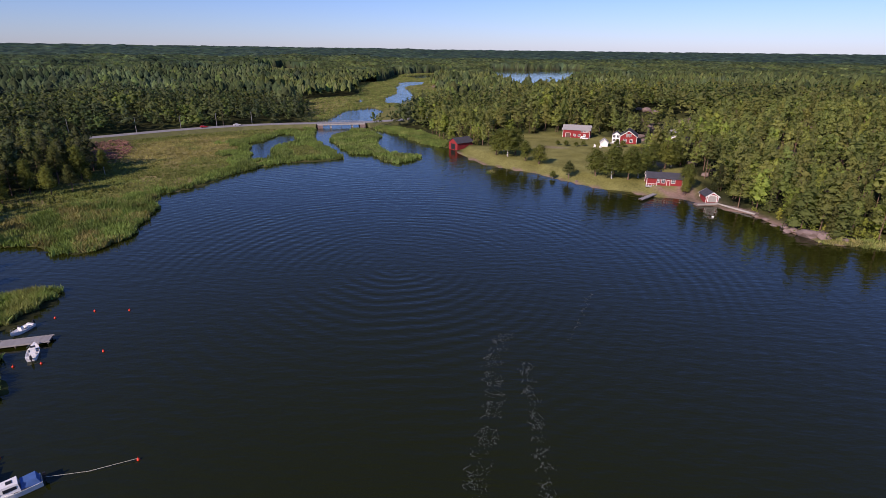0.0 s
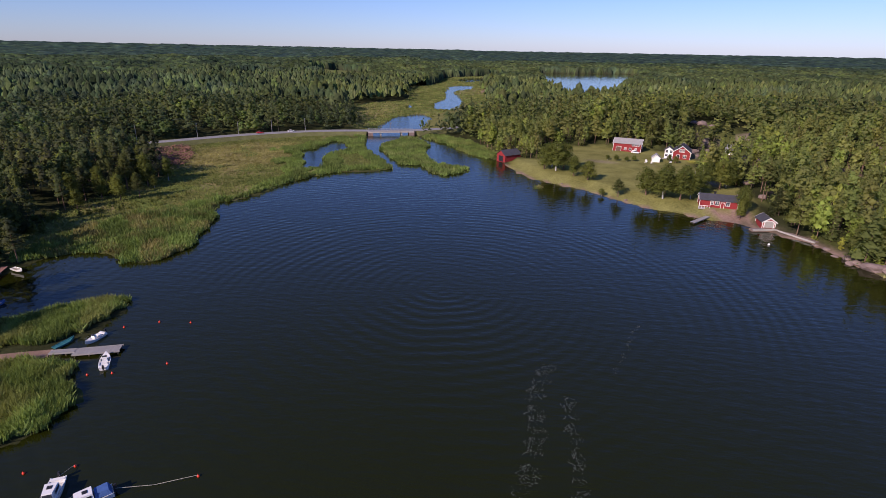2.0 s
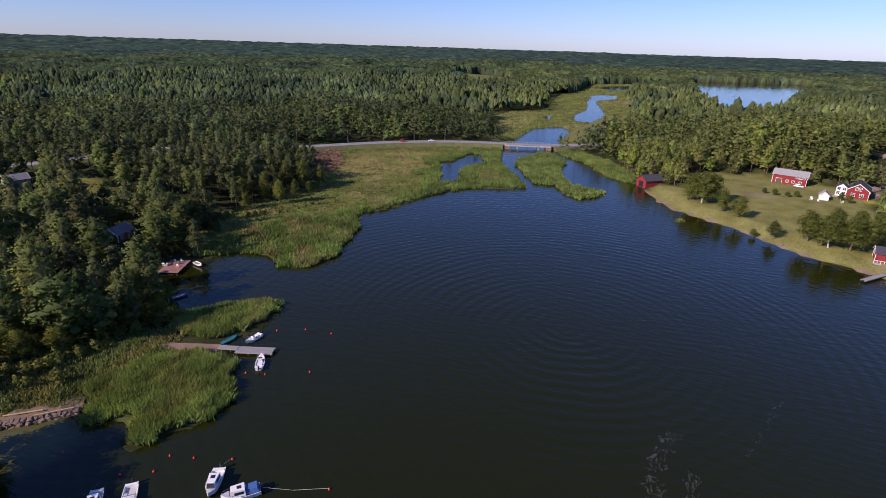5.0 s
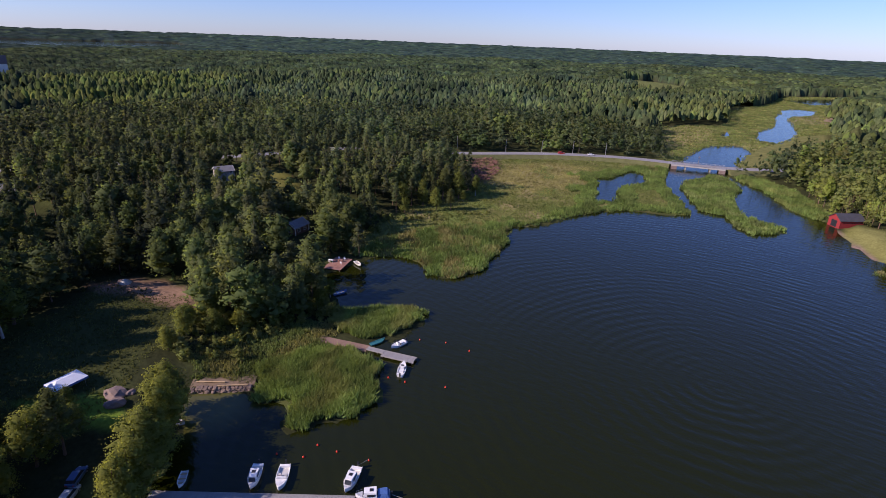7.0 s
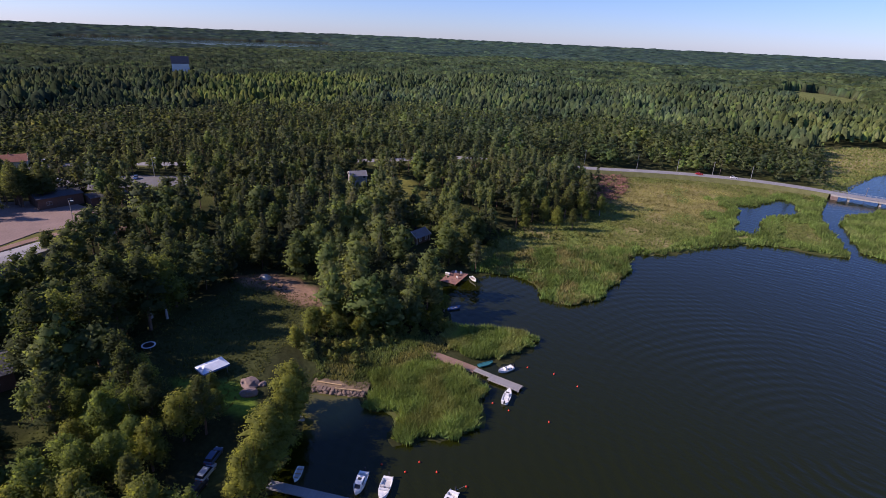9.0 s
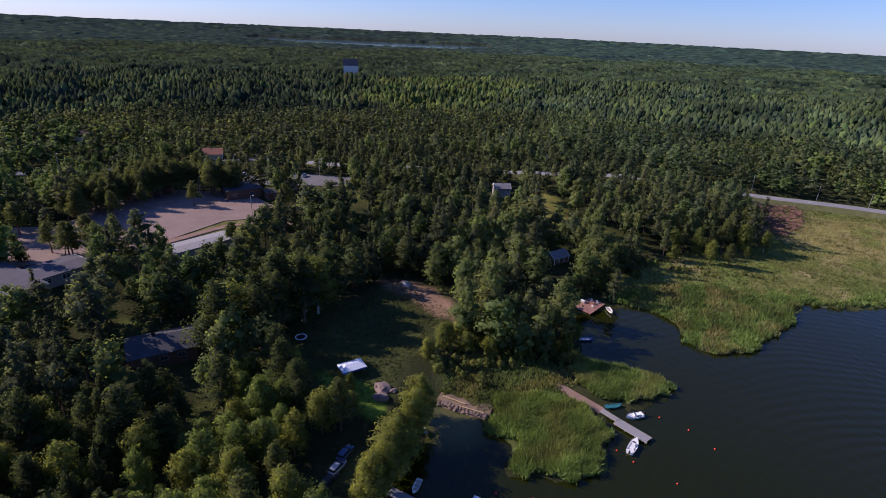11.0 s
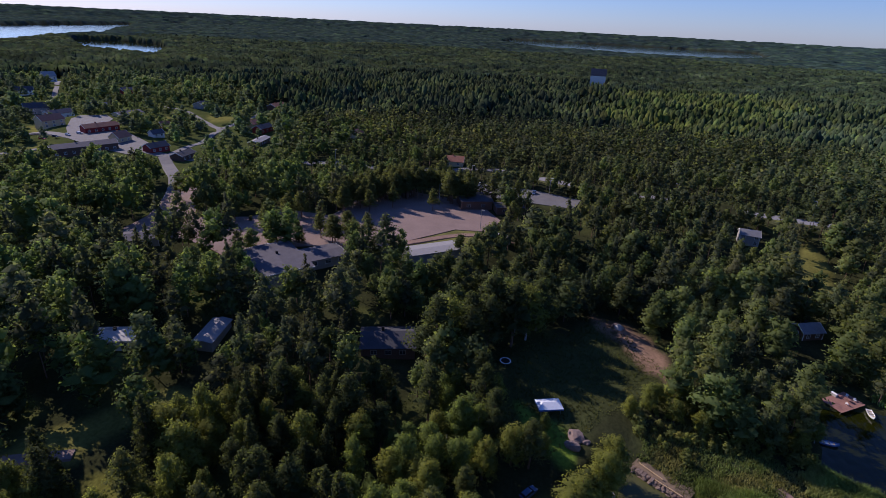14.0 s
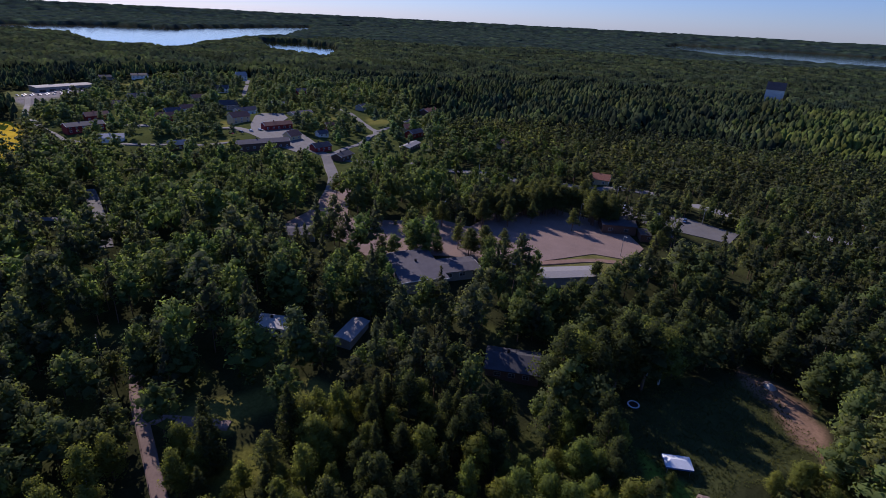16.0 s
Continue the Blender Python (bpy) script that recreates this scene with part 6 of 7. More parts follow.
def cabin_shape(x0, x1, w, z0, z1, rake0=0.35, rake1=0.1, tuck=0.12):
    return Shape().add([(x0, -w, z0), (x1, -w * 0.8, z0), (x1, w * 0.8, z0), (x0, w, z0),
                        (x0 + rake1, -w + tuck, z1), (x1 - rake0, -w * 0.8 + tuck, z1), (x1 - rake0, w * 0.8 - tuck, z1), (x0 + rake1, w - tuck, z1)],
                       [(3, 2, 1, 0), (4, 5, 6, 7), (0, 1, 5, 4), (1, 2, 6, 5), (2, 3, 7, 6), (3, 0, 4, 7)])


def outboard(e, L, D):
    o = part("outboard_motor", Shape().box(-L / 2 - 0.5, -0.18, D * 0.55, -L / 2 - 0.08, 0.18, D * 0.75 + 0.55, 0.06), DARK, e)
    part("shaft", Shape().box(-L / 2 - 0.32, -0.06, -0.5, -L / 2 - 0.16, 0.06, D * 0.55), DARK, o)


def boat(label, x, y, rot, L=5.8, B=2.2, D=0.9, style="open", hull=GEL, inside=BOATIN, z=0.05):
    e = thing("motor_boat" if style != "rowing" else "rowing_boat", pose(x, y, z, 0, 0, rot), label, "boat", "boats in the bay")
    part("hull", hull_shape(L, B, D), hull, e)
    part("floor", Shape().box(-L * 0.45, -B * 0.33, 0.24, L * 0.25, B * 0.33, 0.285), inside, e)
    if style == "rowing":
        for fx in (-0.3, -0.02, 0.22):
            part("thwart", Shape().box(L * fx - 0.14, -B * 0.43, D * 0.58, L * fx + 0.14, B * 0.43, D * 0.58 + 0.05), PLANK_WARM if hull is not TEAL else TEAL, e)
        return e
    part("foredeck", deck_patch(L, B, D, 0.62 if style != "cuddy" else 0.5), hull, e)
    outboard(e, L, D)
    rl = Shape()
    for side in (-1, 1):
        pts = []
        for i in range(6):
            s = 0.62 + 0.36 * i / 5
            pts.append((-L / 2 + L * s, side * B / 2 * max(0.02, 1 - ((s - 0.45) / 0.55) ** 2.3) * 0.96, D * 0.75 + 0.45 * max(0, (s - 0.55) / 0.45) ** 2 + 0.42))
        for p, q in zip(pts[:-1], pts[1:]):
            rl.tube(p, q, 0.018, n=5)
        for p in pts[::2]:
            rl.tube(p, (p[0], p[1], p[2] - 0.42), 0.015, n=5)
    part("bow_rail", rl, STEEL, e)
    if style == "open":
        part("console", Shape().box(-0.2, -0.45, 0.28, 0.45, 0.45, 1.05, 0.08), hull, e)
        part("windscreen", Shape().box(0.3, -0.42, 1.05, 0.36, 0.42, 1.4, 0.02), GLASS, e)
        part("seat", Shape().box(-1.3, -0.5, 0.28, -0.75, 0.5, 0.75, 0.05), hull, e)
        part("bench", Shape().box(-L / 2 + 0.15, -B * 0.4, 0.28, -L / 2 + 0.65, B * 0.4, 0.7, 0.03), hull, e)
    if style == "walkaround":
        part("windscreen_frame", Shape().box(0.5, -B * 0.40, D * 0.72, 0.62, B * 0.40, D * 0.72 + 0.55), hull, e)
        for i in range(3):
            part("windscreen", Shape().box(0.42, -B * 0.36 + i * B * 0.25, D * 0.74, 0.49, -B * 0.36 + i * B * 0.25 + B * 0.21, D * 0.72 + 0.5), GLASS, e)
        for s2 in (-1, 1):
            part("seat", Shape().box(-0.6, s2 * 0.5 - 0.27, 0.28, -0.1, s2 * 0.5 + 0.27, 0.85, 0.04), BOATIN, e)
        part("bench", Shape().box(-L / 2 + 0.15, -B * 0.42, 0.28, -L / 2 + 0.7, B * 0.42, 0.72, 0.03), hull, e)
    if style in ("cabin", "cuddy"):
        h0, h1 = D * 0.72, D * 0.72 + 1.05
        c = part("cabin", cabin_shape(-0.7, 1.7, B * 0.40, h0, h1), hull, e)
        part("hatch", Shape().box(-0.1, -0.3, h1 + 0.005, 0.5, 0.3, h1 + 0.05), DARK, c)
        part("windscreen", Shape().add([(1.66, -B * 0.27, h0 + 0.15), (1.66, B * 0.27, h0 + 0.15), (1.42, B * 0.24, h1 - 0.12), (1.42, -B * 0.24, h1 - 0.12),
                                        (1.72, -B * 0.27, h0 + 0.15), (1.72, B * 0.27, h0 + 0.15), (1.48, B * 0.24, h1 - 0.12), (1.48, -B * 0.24, h1 - 0.12)],
                                       [(3, 2, 1, 0), (4, 5, 6, 7), (0, 1, 5, 4), (1, 2, 6, 5), (2, 3, 7, 6), (3, 0, 4, 7)]), GLASS, c)
        for s2 in (-1, 1):
            part("side_window", Shape().box(-0.4, s2 * B * 0.365 - 0.05, h0 + 0.42, 0.9, s2 * B * 0.365 + 0.03, h0 + 0.82), GLASS, c)
        if style == "cuddy":
            part("canopy", cabin_shape(-L / 2 + 0.15, -0.72, B * 0.42, h0, h0 + 0.75, 0.1, 0.3, 0.2), BLUE, e, "blue canvas cockpit cover")
        else:
            part("bench", Shape().box(-L / 2 + 0.2, -B * 0.4, 0.28, -L / 2 + 0.7, B * 0.4, 0.75, 0.03), hull, e)
    return e


boat("white motor boat with a grey canopy, bow to the dock", -69.2, 40.1, -50, 5.6, 2.1, 0.9, "cabin")
boat("white open motor boat with a windscreen, moored at the dock", -65.4, 42.8, -50, 5.8, 2.1, 0.9, "walkaround")
boat("white cabin boat with a dark hatch, moored at the dock", -55.9, 49.6, -66, 5.8, 2.2, 0.95, "cabin")
boat("white cabin boat with a blue stern cover beside the dock", -50.6, 49.2, -138, 5.6, 2.3, 1.0, "cuddy")
boat("grey open rowing boat at the inner end of the dock", -78.2, 32.4, -44, 3.9, 1.4, 0.55, "rowing", GEL, BOATIN)
boat("white open motor boat tied to the jetty's end", -70.4, 80.0, 120, 5.2, 1.9, 0.8, "open")
boat("small white and grey boat beside the jetty", -78.0, 87.6, 262, 4.6, 1.8, 0.7, "open", GEL, DARK)
boat("teal rowing boat pulled in by the gangway", -82.8, 85.4, 76, 4.3, 1.5, 0.5, "rowing", TEAL, TEAL)
boat("white rowing boat lying on the red deck's edge", -121.2, 117.5, -20, 4.2, 1.5, 0.6, "rowing", GEL, BOATIN, z=0.35)
boat("blue and white rowing boat in the shaded inlet", -110.0, 98.8, 70, 4.2, 1.6, 0.65, "rowing", BLUE, GEL)
boat("dark small boat at the mouth of the stone basin", -92.6, 39.6, 20, 3.6, 1.4, 0.55, "rowing", BOATIN, DARK)


def buoy(x, y, s=1.0, m=BUOY):
    e = thing("mooring_buoy", pose(x, y, 0, random.uniform(-12, 12), random.uniform(-12, 12), 0), "orange-red plastic mooring buoy on the water", "buoy", "mooring buoys")
    rings = []
    for zz, r in ((-0.25, 0.05), (-0.2, 0.2), (0.0, 0.3), (0.2, 0.27), (0.36, 0.14), (0.42, 0.05)):
        rings.append([(r * s * math.cos(2 * math.pi * i / 10), r * s * math.sin(2 * math.pi * i / 10), zz * s) for i in range(10)])
    part("float", Shape().loft(rings), m, e, smooth=True)
    part("eye", Shape().tube((0, 0, 0.4 * s), (0, 0, 0.6 * s), 0.05 * s, n=6), m, e)


for bx, by in ((-63, 96.5), (-69.7, 96), (-75.6, 93), (-59, 81), (-71, 76), (-67, 77), (-63, 53), (-67, 52), (-57, 55), (-66.7, 48.4), (-39, 55), (-71, 46)):
    buoy(bx, by, 0.72)
tagged(new("mooring_line", Shape().tube((-48.6, 51.0, 0.8), (-44, 52.8, 0.15), 0.03, n=5).tube((-44, 52.8, 0.15), (-39, 55, 0.25), 0.03, n=5).mesh("mooring_line", ROPE)), "slack pale mooring line from boat to buoy", "rope")
tagged(new("mooring_line", Shape().tube((-57.0, 52.2, 0.9), (-57, 55, 0.3), 0.025, n=5).mesh("mooring_line", ROPE)), "short mooring line from stern to buoy", "rope")
b = thing("white_buoy", pose(86, 164, 0), "small white buoy off the concrete quay", "buoy")
part("float", Shape().loft([[(r * math.cos(2 * math.pi * i / 10), r * math.sin(2 * math.pi * i / 10), zz) for i in range(10)] for zz, r in ((-0.2, 0.1), (0, 0.36), (0.25, 0.36), (0.45, 0.12))]), GEL, b, smooth=True)

# red deck in the inlet
dk2 = thing("wooden_deck", pose(-125.8, 113, 0, 0, 0, 112), "red-brown plank deck over the water with garden chairs", "deck")
plank_run(dk2, -5, 5, 6.0, 0.75, DECKRED, 0.25)
for i in range(4):
    for j in (-2.6, 2.6):
        part("pile", Shape().tube((-4.6 + i * 3.05, j, -2), (-4.6 + i * 3.05, j, 0.74), 0.12), POLE, dk2)
for cx2, cy2, r in ((-128.0, 115.5, 30), (-126.3, 116.6, 80), (-124.6, 113.2, 200)):
    e = thing("garden_chair", pose(cx2, cy2, 0.8, 0, 0, r), "white plastic garden chair on the deck", "chair", "chairs on the deck")
    part("seat", Shape().box(-0.28, -0.28, 0.4, 0.28, 0.28, 0.45), WHITE, e)
    part("backrest", Shape().box(-0.28, 0.23, 0.45, 0.28, 0.28, 0.95), WHITE, e)
    for lx in (-0.24, 0.24):
        for ly in (-0.24, 0.24):
            part("leg", Shape().box(lx - 0.03, ly - 0.03, 0, lx + 0.03, ly + 0.03, 0.4), WHITE, e)
e = thing("garden_table", pose(-126.4, 114.6, 0.8, 0, 0, 22), "low brown wooden garden table on the deck", "table")
for i in range(4):
    part("slat", Shape().box(-0.85, -0.44 + i * 0.225, 0.68, 0.85, -0.235 + i * 0.225, 0.72), DECKRED, e)
for lx in (-0.72, 0.72):
    for ly in (-0.34, 0.34):
        part("leg", Shape().box(lx - 0.04, ly - 0.04, 0, lx + 0.04, ly + 0.04, 0.68), DECKRED, e)
e = thing("storage_box", pose(-128.6, 112.4, 0.8, 0, 0, 22), "pale grey lidded storage box on the deck", "box")
part("body", Shape().box(-0.8, -0.4, 0, 0.8, 0.4, 0.7, 0.04), CONCRETE, e)
part("lid", Shape().box(-0.84, -0.44, 0.7, 0.84, 0.44, 0.78, 0.03), WHITE, e)

# old stone quay with timber
sq = thing("stone_quay", pose(-95.5, 51.0, 0, 0, 0, heading(-99.5, 46, -91, 54)), "old quay of rough granite blocks with timber beams", "quay")
rnd = random.Random(4)
for k, (count, low, size, back) in enumerate(((9, -0.35, 0.95, 0.0), (12, 0.2, 0.75, 0.25), (14, 0.62, 0.6, 0.5))):
    for i in range(count):
        w2, h2, d2 = 6.2 / count * rnd.uniform(0.82, 1.02), size * rnd.uniform(0.4, 0.56), rnd.uniform(0.45, 0.75)
        x0, y0, z0 = -6.2 + (i + 0.5) * 12.4 / count + rnd.uniform(-0.12, 0.12), -0.7 + back + rnd.uniform(-0.2, 0.2), low + rnd.uniform(-0.08, 0.08)
        q = []
        for dz, sh in ((-1, 1.0), (0.35, 1.0), (1, 0.72)):
            for dx, dy in ((-1, -1), (0.1, -1.15), (1, -1), (1, 1), (-1, 1)):
                q.append((x0 + dx * w2 * sh + rnd.uniform(-0.09, 0.09), y0 + dy * d2 * sh + rnd.uniform(-0.1, 0.1), z0 + dz * h2 + rnd.uniform(-0.06, 0.06)))
        part("stone", Shape().loft([q[0:5], q[5:10], q[10:15]]), DARKROCK, sq)
fill = []
for px, z2 in ((0.1, -0.6), (0.3, 0.62), (1.5, 0.8), (3.2, 0.72), (4.6, 0.2)):
    fill.append([(-6.6 + 13.2 * i / 12, px + 0.3 * math.sin(2.1 * i + px), z2 + 0.12 * math.sin(1.7 * i + 3 * px)) for i in range(13)])
part("fill", Shape().loft(fill, caps=False, closed=False), EARTH, sq, "trodden earth and grass behind the stones", smooth=True)
part("beam", Shape().box(-0.8, -0.35, 0.98, 5.4, -0.12, 1.18), PLANK_WARM, sq, "squared timber lying along the edge")
part("log", Shape().tube((-5.6, 1.75, 1.0), (0.4, 1.2, 0.98), 0.15), PLANK_WARM, sq, "fresh timber pole lying on the quay")


def boulder(x, y, s, seed, flat=0.6, m=ROCK, z=None):
    bm = bmesh.new()
    bmesh.ops.create_icosphere(bm, subdivisions=2, radius=1.0)
    noise_off = Vector((seed * 3.1, seed * 1.7, 0))
    for v in bm.verts:
        v.co *= 1 + 0.42 * noise.noise(v.co * 1.1 + noise_off) + 0.16 * noise.noise(v.co * 2.9 + noise_off)
        v.co = Vector((v.co.x * s, v.co.y * s * 0.8, v.co.z * s * flat))
    me = bpy.data.meshes.new("boulder")
    bm.to_mesh(me)
    bm.free()
    me.materials.append(m)
    ob = new("boulder", me)
    ob.matrix_basis = pose(x, y, (gz(x, y) if z is None else z) + s * flat * 0.3, 0, 0, seed * 47)
    tagged(ob, "rounded reddish granite boulder half sunk in the ground", "rock", "boulders")


for i, (bx, by, s) in enumerate(((-105.6, 34.8, 2.3), (-102.6, 33.4, 1.9), (-104.0, 36.8, 1.0), (105, 146, 3.2), (108.5, 144.2, 2.8), (101.5, 150, 1.5), (100.8, 156, 1.3), (101, 161, 1.1), (100, 164.5, 0.9), (112, 141, 1.2), (102.5, 153.5, 1.2), (105, 302, 3.4), (109, 309, 3.6), (114, 314, 3.0), (121, 316, 2.6), (128, 318, 2.4), (112, 302, 1.8), (117, 306, 1.6), (94, 207, 2.6), (97, 212, 2.4),  (127, 346, 3.6), (131, 343, 2.8), (123, 348, 2.4), (46, 219, 0.7), (53, 210, 0.8), (31, 235, 0.6), (103, 150, 1.7), (110, 236, 2.6), (106, 214, 2.2), (-158, 60, 1.2), (-47, 371, 1.6), (-49, 368, 1.3))):
    boulder(bx, by, s, i, 0.45)

# party tent in the yard
pt = thing("garden_canopy", pose(-114.6, 30.0, gz(-114.6, 30.0), 0, 0, 97), "pale blue and white garden canopy on thin poles", "canopy")
part("roof", Shape().add([(-3.1, -2.1, 2.2), (3.1, -2.1, 2.2), (3.1, 2.1, 2.2), (-3.1, 2.1, 2.2), (-1.7, 0, 2.95), (1.7, 0, 2.95)],
                         [(0, 1, 5, 4), (1, 2, 5), (2, 3, 4, 5), (3, 0, 4), (3, 2, 1, 0)]), TARP, pt)
for vx, vy, hx, hy in ((0, -2.08, 3.08, 0.02), (0, 2.08, 3.08, 0.02), (-3.08, 0, 0.02, 2.06), (3.08, 0, 0.02, 2.06)):
    part("valance", Shape().box(vx - hx, vy - hy, 1.75, vx + hx, vy + hy, 2.19), BLUE, pt, "deep blue canvas valance")
for lx in (-2.5, 2.5):
    for ly in (-1.7, 1.7):
        part("pole", Shape().tube((lx, ly, -0.1), (lx, ly, 2.22), 0.03, n=6), STEEL, pt)
bl = thing("gravel_heap", pose(-156.5, 60.5, gz(-156.5, 60.5)), "pale heap of gravel beside the dirt yard", "gravel heap")
rings = [[(r * (1 + 0.15 * math.sin(3 * t + r)) * math.cos(t), r * math.sin(t), zz) for t in [2 * math.pi * i / 14 for i in range(14)]] for zz, r in ((-0.2, 1.9), (0.4, 1.3), (0.9, 0.7), (1.2, 0.15))]
part("heap", Shape().loft(rings), CONCRETE, bl)


# ---- vehicles ----
def car(label, x, y, rot, paint_m, z=None, estate=True):
    e = thing("car", pose(x, y, gz(x, y) if z is None else z, 0, 0, rot), label, "car", "parked cars")
    secs = [(-2.15, 0.42, 0.78, 0.72), (-2.05, 0.28, 0.95, 0.84), (-1.3, 0.24, 0.98, 0.88), (0.9, 0.24, 0.92, 0.88), (1.7, 0.26, 0.82, 0.84), (2.1, 0.32, 0.66, 0.74), (2.2, 0.42, 0.58, 0.66)]
    body = Shape().loft([[(sx2, -w * 0.94, lo), (sx2, -w, (lo + hi) / 2), (sx2, -w * 0.93, hi), (sx2, w * 0.93, hi), (sx2, w, (lo + hi) / 2), (sx2, w * 0.94, lo)] for sx2, lo, hi, w in secs])
    bd = part("body", body, paint_m, e)
    r0 = -1.75 if estate else -1.1
    part("glasshouse", Shape().add([(-2.0 if estate else -1.6, -0.76, 0.93), (1.15, -0.76, 0.9), (1.15, 0.76, 0.9), (-2.0 if estate else -1.6, 0.76, 0.93),
                                    (r0, -0.6, 1.42), (0.35, -0.6, 1.42), (0.35, 0.6, 1.42), (r0, 0.6, 1.42)],
                                   [(3, 2, 1, 0), (4, 5, 6, 7), (0, 1, 5, 4), (1, 2, 6, 5), (2, 3, 7, 6), (3, 0, 4, 7)]), GLASS, e)
    part("roof", Shape().box(r0 - 0.02, -0.61, 1.41, 0.37, 0.61, 1.46, 0.02), paint_m, e)
    for hx, hm in ((2.14, GEL), (-2.13, BUOY)):
        for s2 in (-0.55, 0.55):
            part("headlight" if hx > 0 else "tail_light", Shape().box(hx - 0.06, s2 - 0.14, 0.6, hx + 0.05, s2 + 0.14, 0.72), hm, bd)
    for wx in (-1.32, 1.32):
        for s2 in (-0.78, 0.78):
            t = part("wheel", Shape().tube((wx, s2 - 0.1, 0.31), (wx, s2 + 0.1, 0.31), 0.31, n=14), RUBBER, e)
            part("rim", Shape().tube((wx, s2 - 0.11, 0.31), (wx, s2 + 0.11, 0.31), 0.18, n=10), STEEL, t)


car("silver-blue estate car parked in deep shade", -87.6, 19.3, 128, CARS[0])
car("dark blue car parked in deep shade", -90.2, 21.6, 132, CARS[3])
car("grey car parked under the trees", -85.2, 17.0, 126, CARS[4])
car("white car parked in front of the barn", 79, 305, -25, CARS[2])
car("red car driving on the causeway road", -148, 335.5, 32, CARS[1], z=2.75)
car("white car on the causeway road", -131, 344.8, 30, CARS[2], z=2.75, estate=False)
for i in range(5):
    car("car in a bay of the car park", -294 + i * 3.5, 14 + i * 9.5, -20, CARS[(2, 0, 4, 2, 3)[i]], z=9.78)
for i in range(9):
    car("car parked in the village square", -345 + (i % 5) * 7 - (i // 5) * 22, -208 - (i % 5) * 3.5 - (i // 5) * 30, 60 + 11 * (i % 3), CARS[(2, 0, 4, 1, 3)[i % 5]], z=11.28)
for i in range(20):
    car("car parked in front of the store", -462 + (i % 10) * 6.5 - (i // 10) * 3, -513 + (i % 10) * -1.6 + (i // 10) * 13, 70, CARS[(2, 0, 4, 3, 2)[i % 5]])


# ---- poles and lamps ----
def street_lamp(x, y, rot, h=8.5, z=None):
    e = thing("street_lamp", pose(x, y, gz(x, y) if z is None else z, 0, 0, rot), "slim grey street lamp beside the road", "street lamp", "street lamps")
    part("pole", Shape().tube((0, 0, -1.5), (0, 0, h), 0.16, 0.1), STEEL, e)
    part("arm", Shape().tube((0, 0, h - 0.1), (1.6, 0, h + 0.35), 0.05), STEEL, e)
    part("lamp_head", Shape().box(1.4, -0.16, h + 0.25, 2.2, 0.16, h + 0.45, 0.05), STEEL, e)


for lx, ly, r in ((-230, 262, -60), (-205, 296, -60), (-182, 321, -55), (-163, 337, -50), (-146, 350, -60), (-127, 361, -70), (-262, 190, -70), (-285, 130, -70)):
    street_lamp(lx, ly, r)
for lx, ly in ((-262, 2), (-256, -30), (-240, -60), (-230, -88), (-225, 20), (-300, 20), (-280, 60), (-322, -60), (-318, -130), (-205, -221), (-181, -193)):
    street_lamp(lx, ly, 30, 9)
for lx, ly in ((-144, 356), (-192, 124), (-128, -72), (-104, -120), (-70, 372), (120, 306), (-148, -160)):
    e = thing("power_pole", pose(lx, ly, gz(lx, ly), 1, -1, 40), "wooden power pole with a crossarm", "pole", "power poles")
    part("pole", Shape().tube((0, 0, -1), (0, 0, 9.5), 0.15, 0.1), POLE, e)
    part("crossarm", Shape().box(-0.9, -0.06, 8.7, 0.9, 0.06, 8.85), POLE, e)
    for ix in (-0.8, 0, 0.8):
        part("insulator", Shape().tube((ix, 0, 8.85), (ix, 0, 9.05), 0.05, n=6), GEL, e)

# heaps of cut brushwood in the clearing
g = np.random.default_rng(31)
n = 5200
x, y = g.uniform(-204, -147, n), g.uniform(231, 307, n)
ok = (away(CLEARCUT, x, y) < -1) & (ripple(x, y, 9, 4) > -0.35)
x, y = x[ok], y[ok]
z = ground(x, y)
t, u = g.uniform(0, 6.283, len(x)), g.uniform(-0.35, 0.5, len(x))
L2 = g.uniform(0.8, 2.6, len(x))
d = np.stack([np.cos(t) * np.cos(u), np.sin(t) * np.cos(u), np.sin(u)], 1) * L2[:, None]
c = np.stack([x, y, z + g.uniform(0.1, 1.2, len(x))], 1)
s2 = np.stack([-np.sin(t), np.cos(t), 0 * t], 1) * 0.13
up = np.array([0, 0, 0.16])
V = np.stack([c - d / 2 - s2, c - d / 2 + s2, c - d / 2 + up, c + d / 2 - s2, c + d / 2 + s2, c + d / 2 + up], 1).reshape(-1, 3)
q = np.array([(0, 1, 4, 3), (1, 2, 5, 4), (2, 0, 3, 5)])[None] + (np.arange(len(x)) * 6)[:, None, None]
tagged(new("brushwood", bulk("brushwood", V, 4, q.reshape(-1), FELLED)), "reddish brown heaps of cut brushwood", "brushwood", kind="stuff")

# pines standing on the edges of the gravel pitch and the school yard
rnd = random.Random(12)
for i in range(34):
    u = i / 34
    tx, ty = -236 - 44 * u + rnd.uniform(-5, 5), -44 + 30 * u + rnd.uniform(-9, 9)
    tree(PINE, tx, ty, rnd.uniform(0.8, 1.15), 2000 + i, rnd.uniform(1.1, 1.5))
for tx, ty in ((-224, -62), (-229, -58), (-238, -90), (-233, -96), (-247, -118), (-221, -84), (-262, 8), (-257, 16), (-246, 36), (-238, 38), (-262, 40), (-270, 30), (-228, 34), (-207, -45), (-200, -39), (-201, -31), (-206, -26), (-249, -20), (-256, -27), (-258, -36), (-250, -33), (-247, -1)):
    tree(PINE, tx, ty, rnd.uniform(0.8, 1.1), int(-tx * 7 + ty), rnd.uniform(1.1, 1.5))

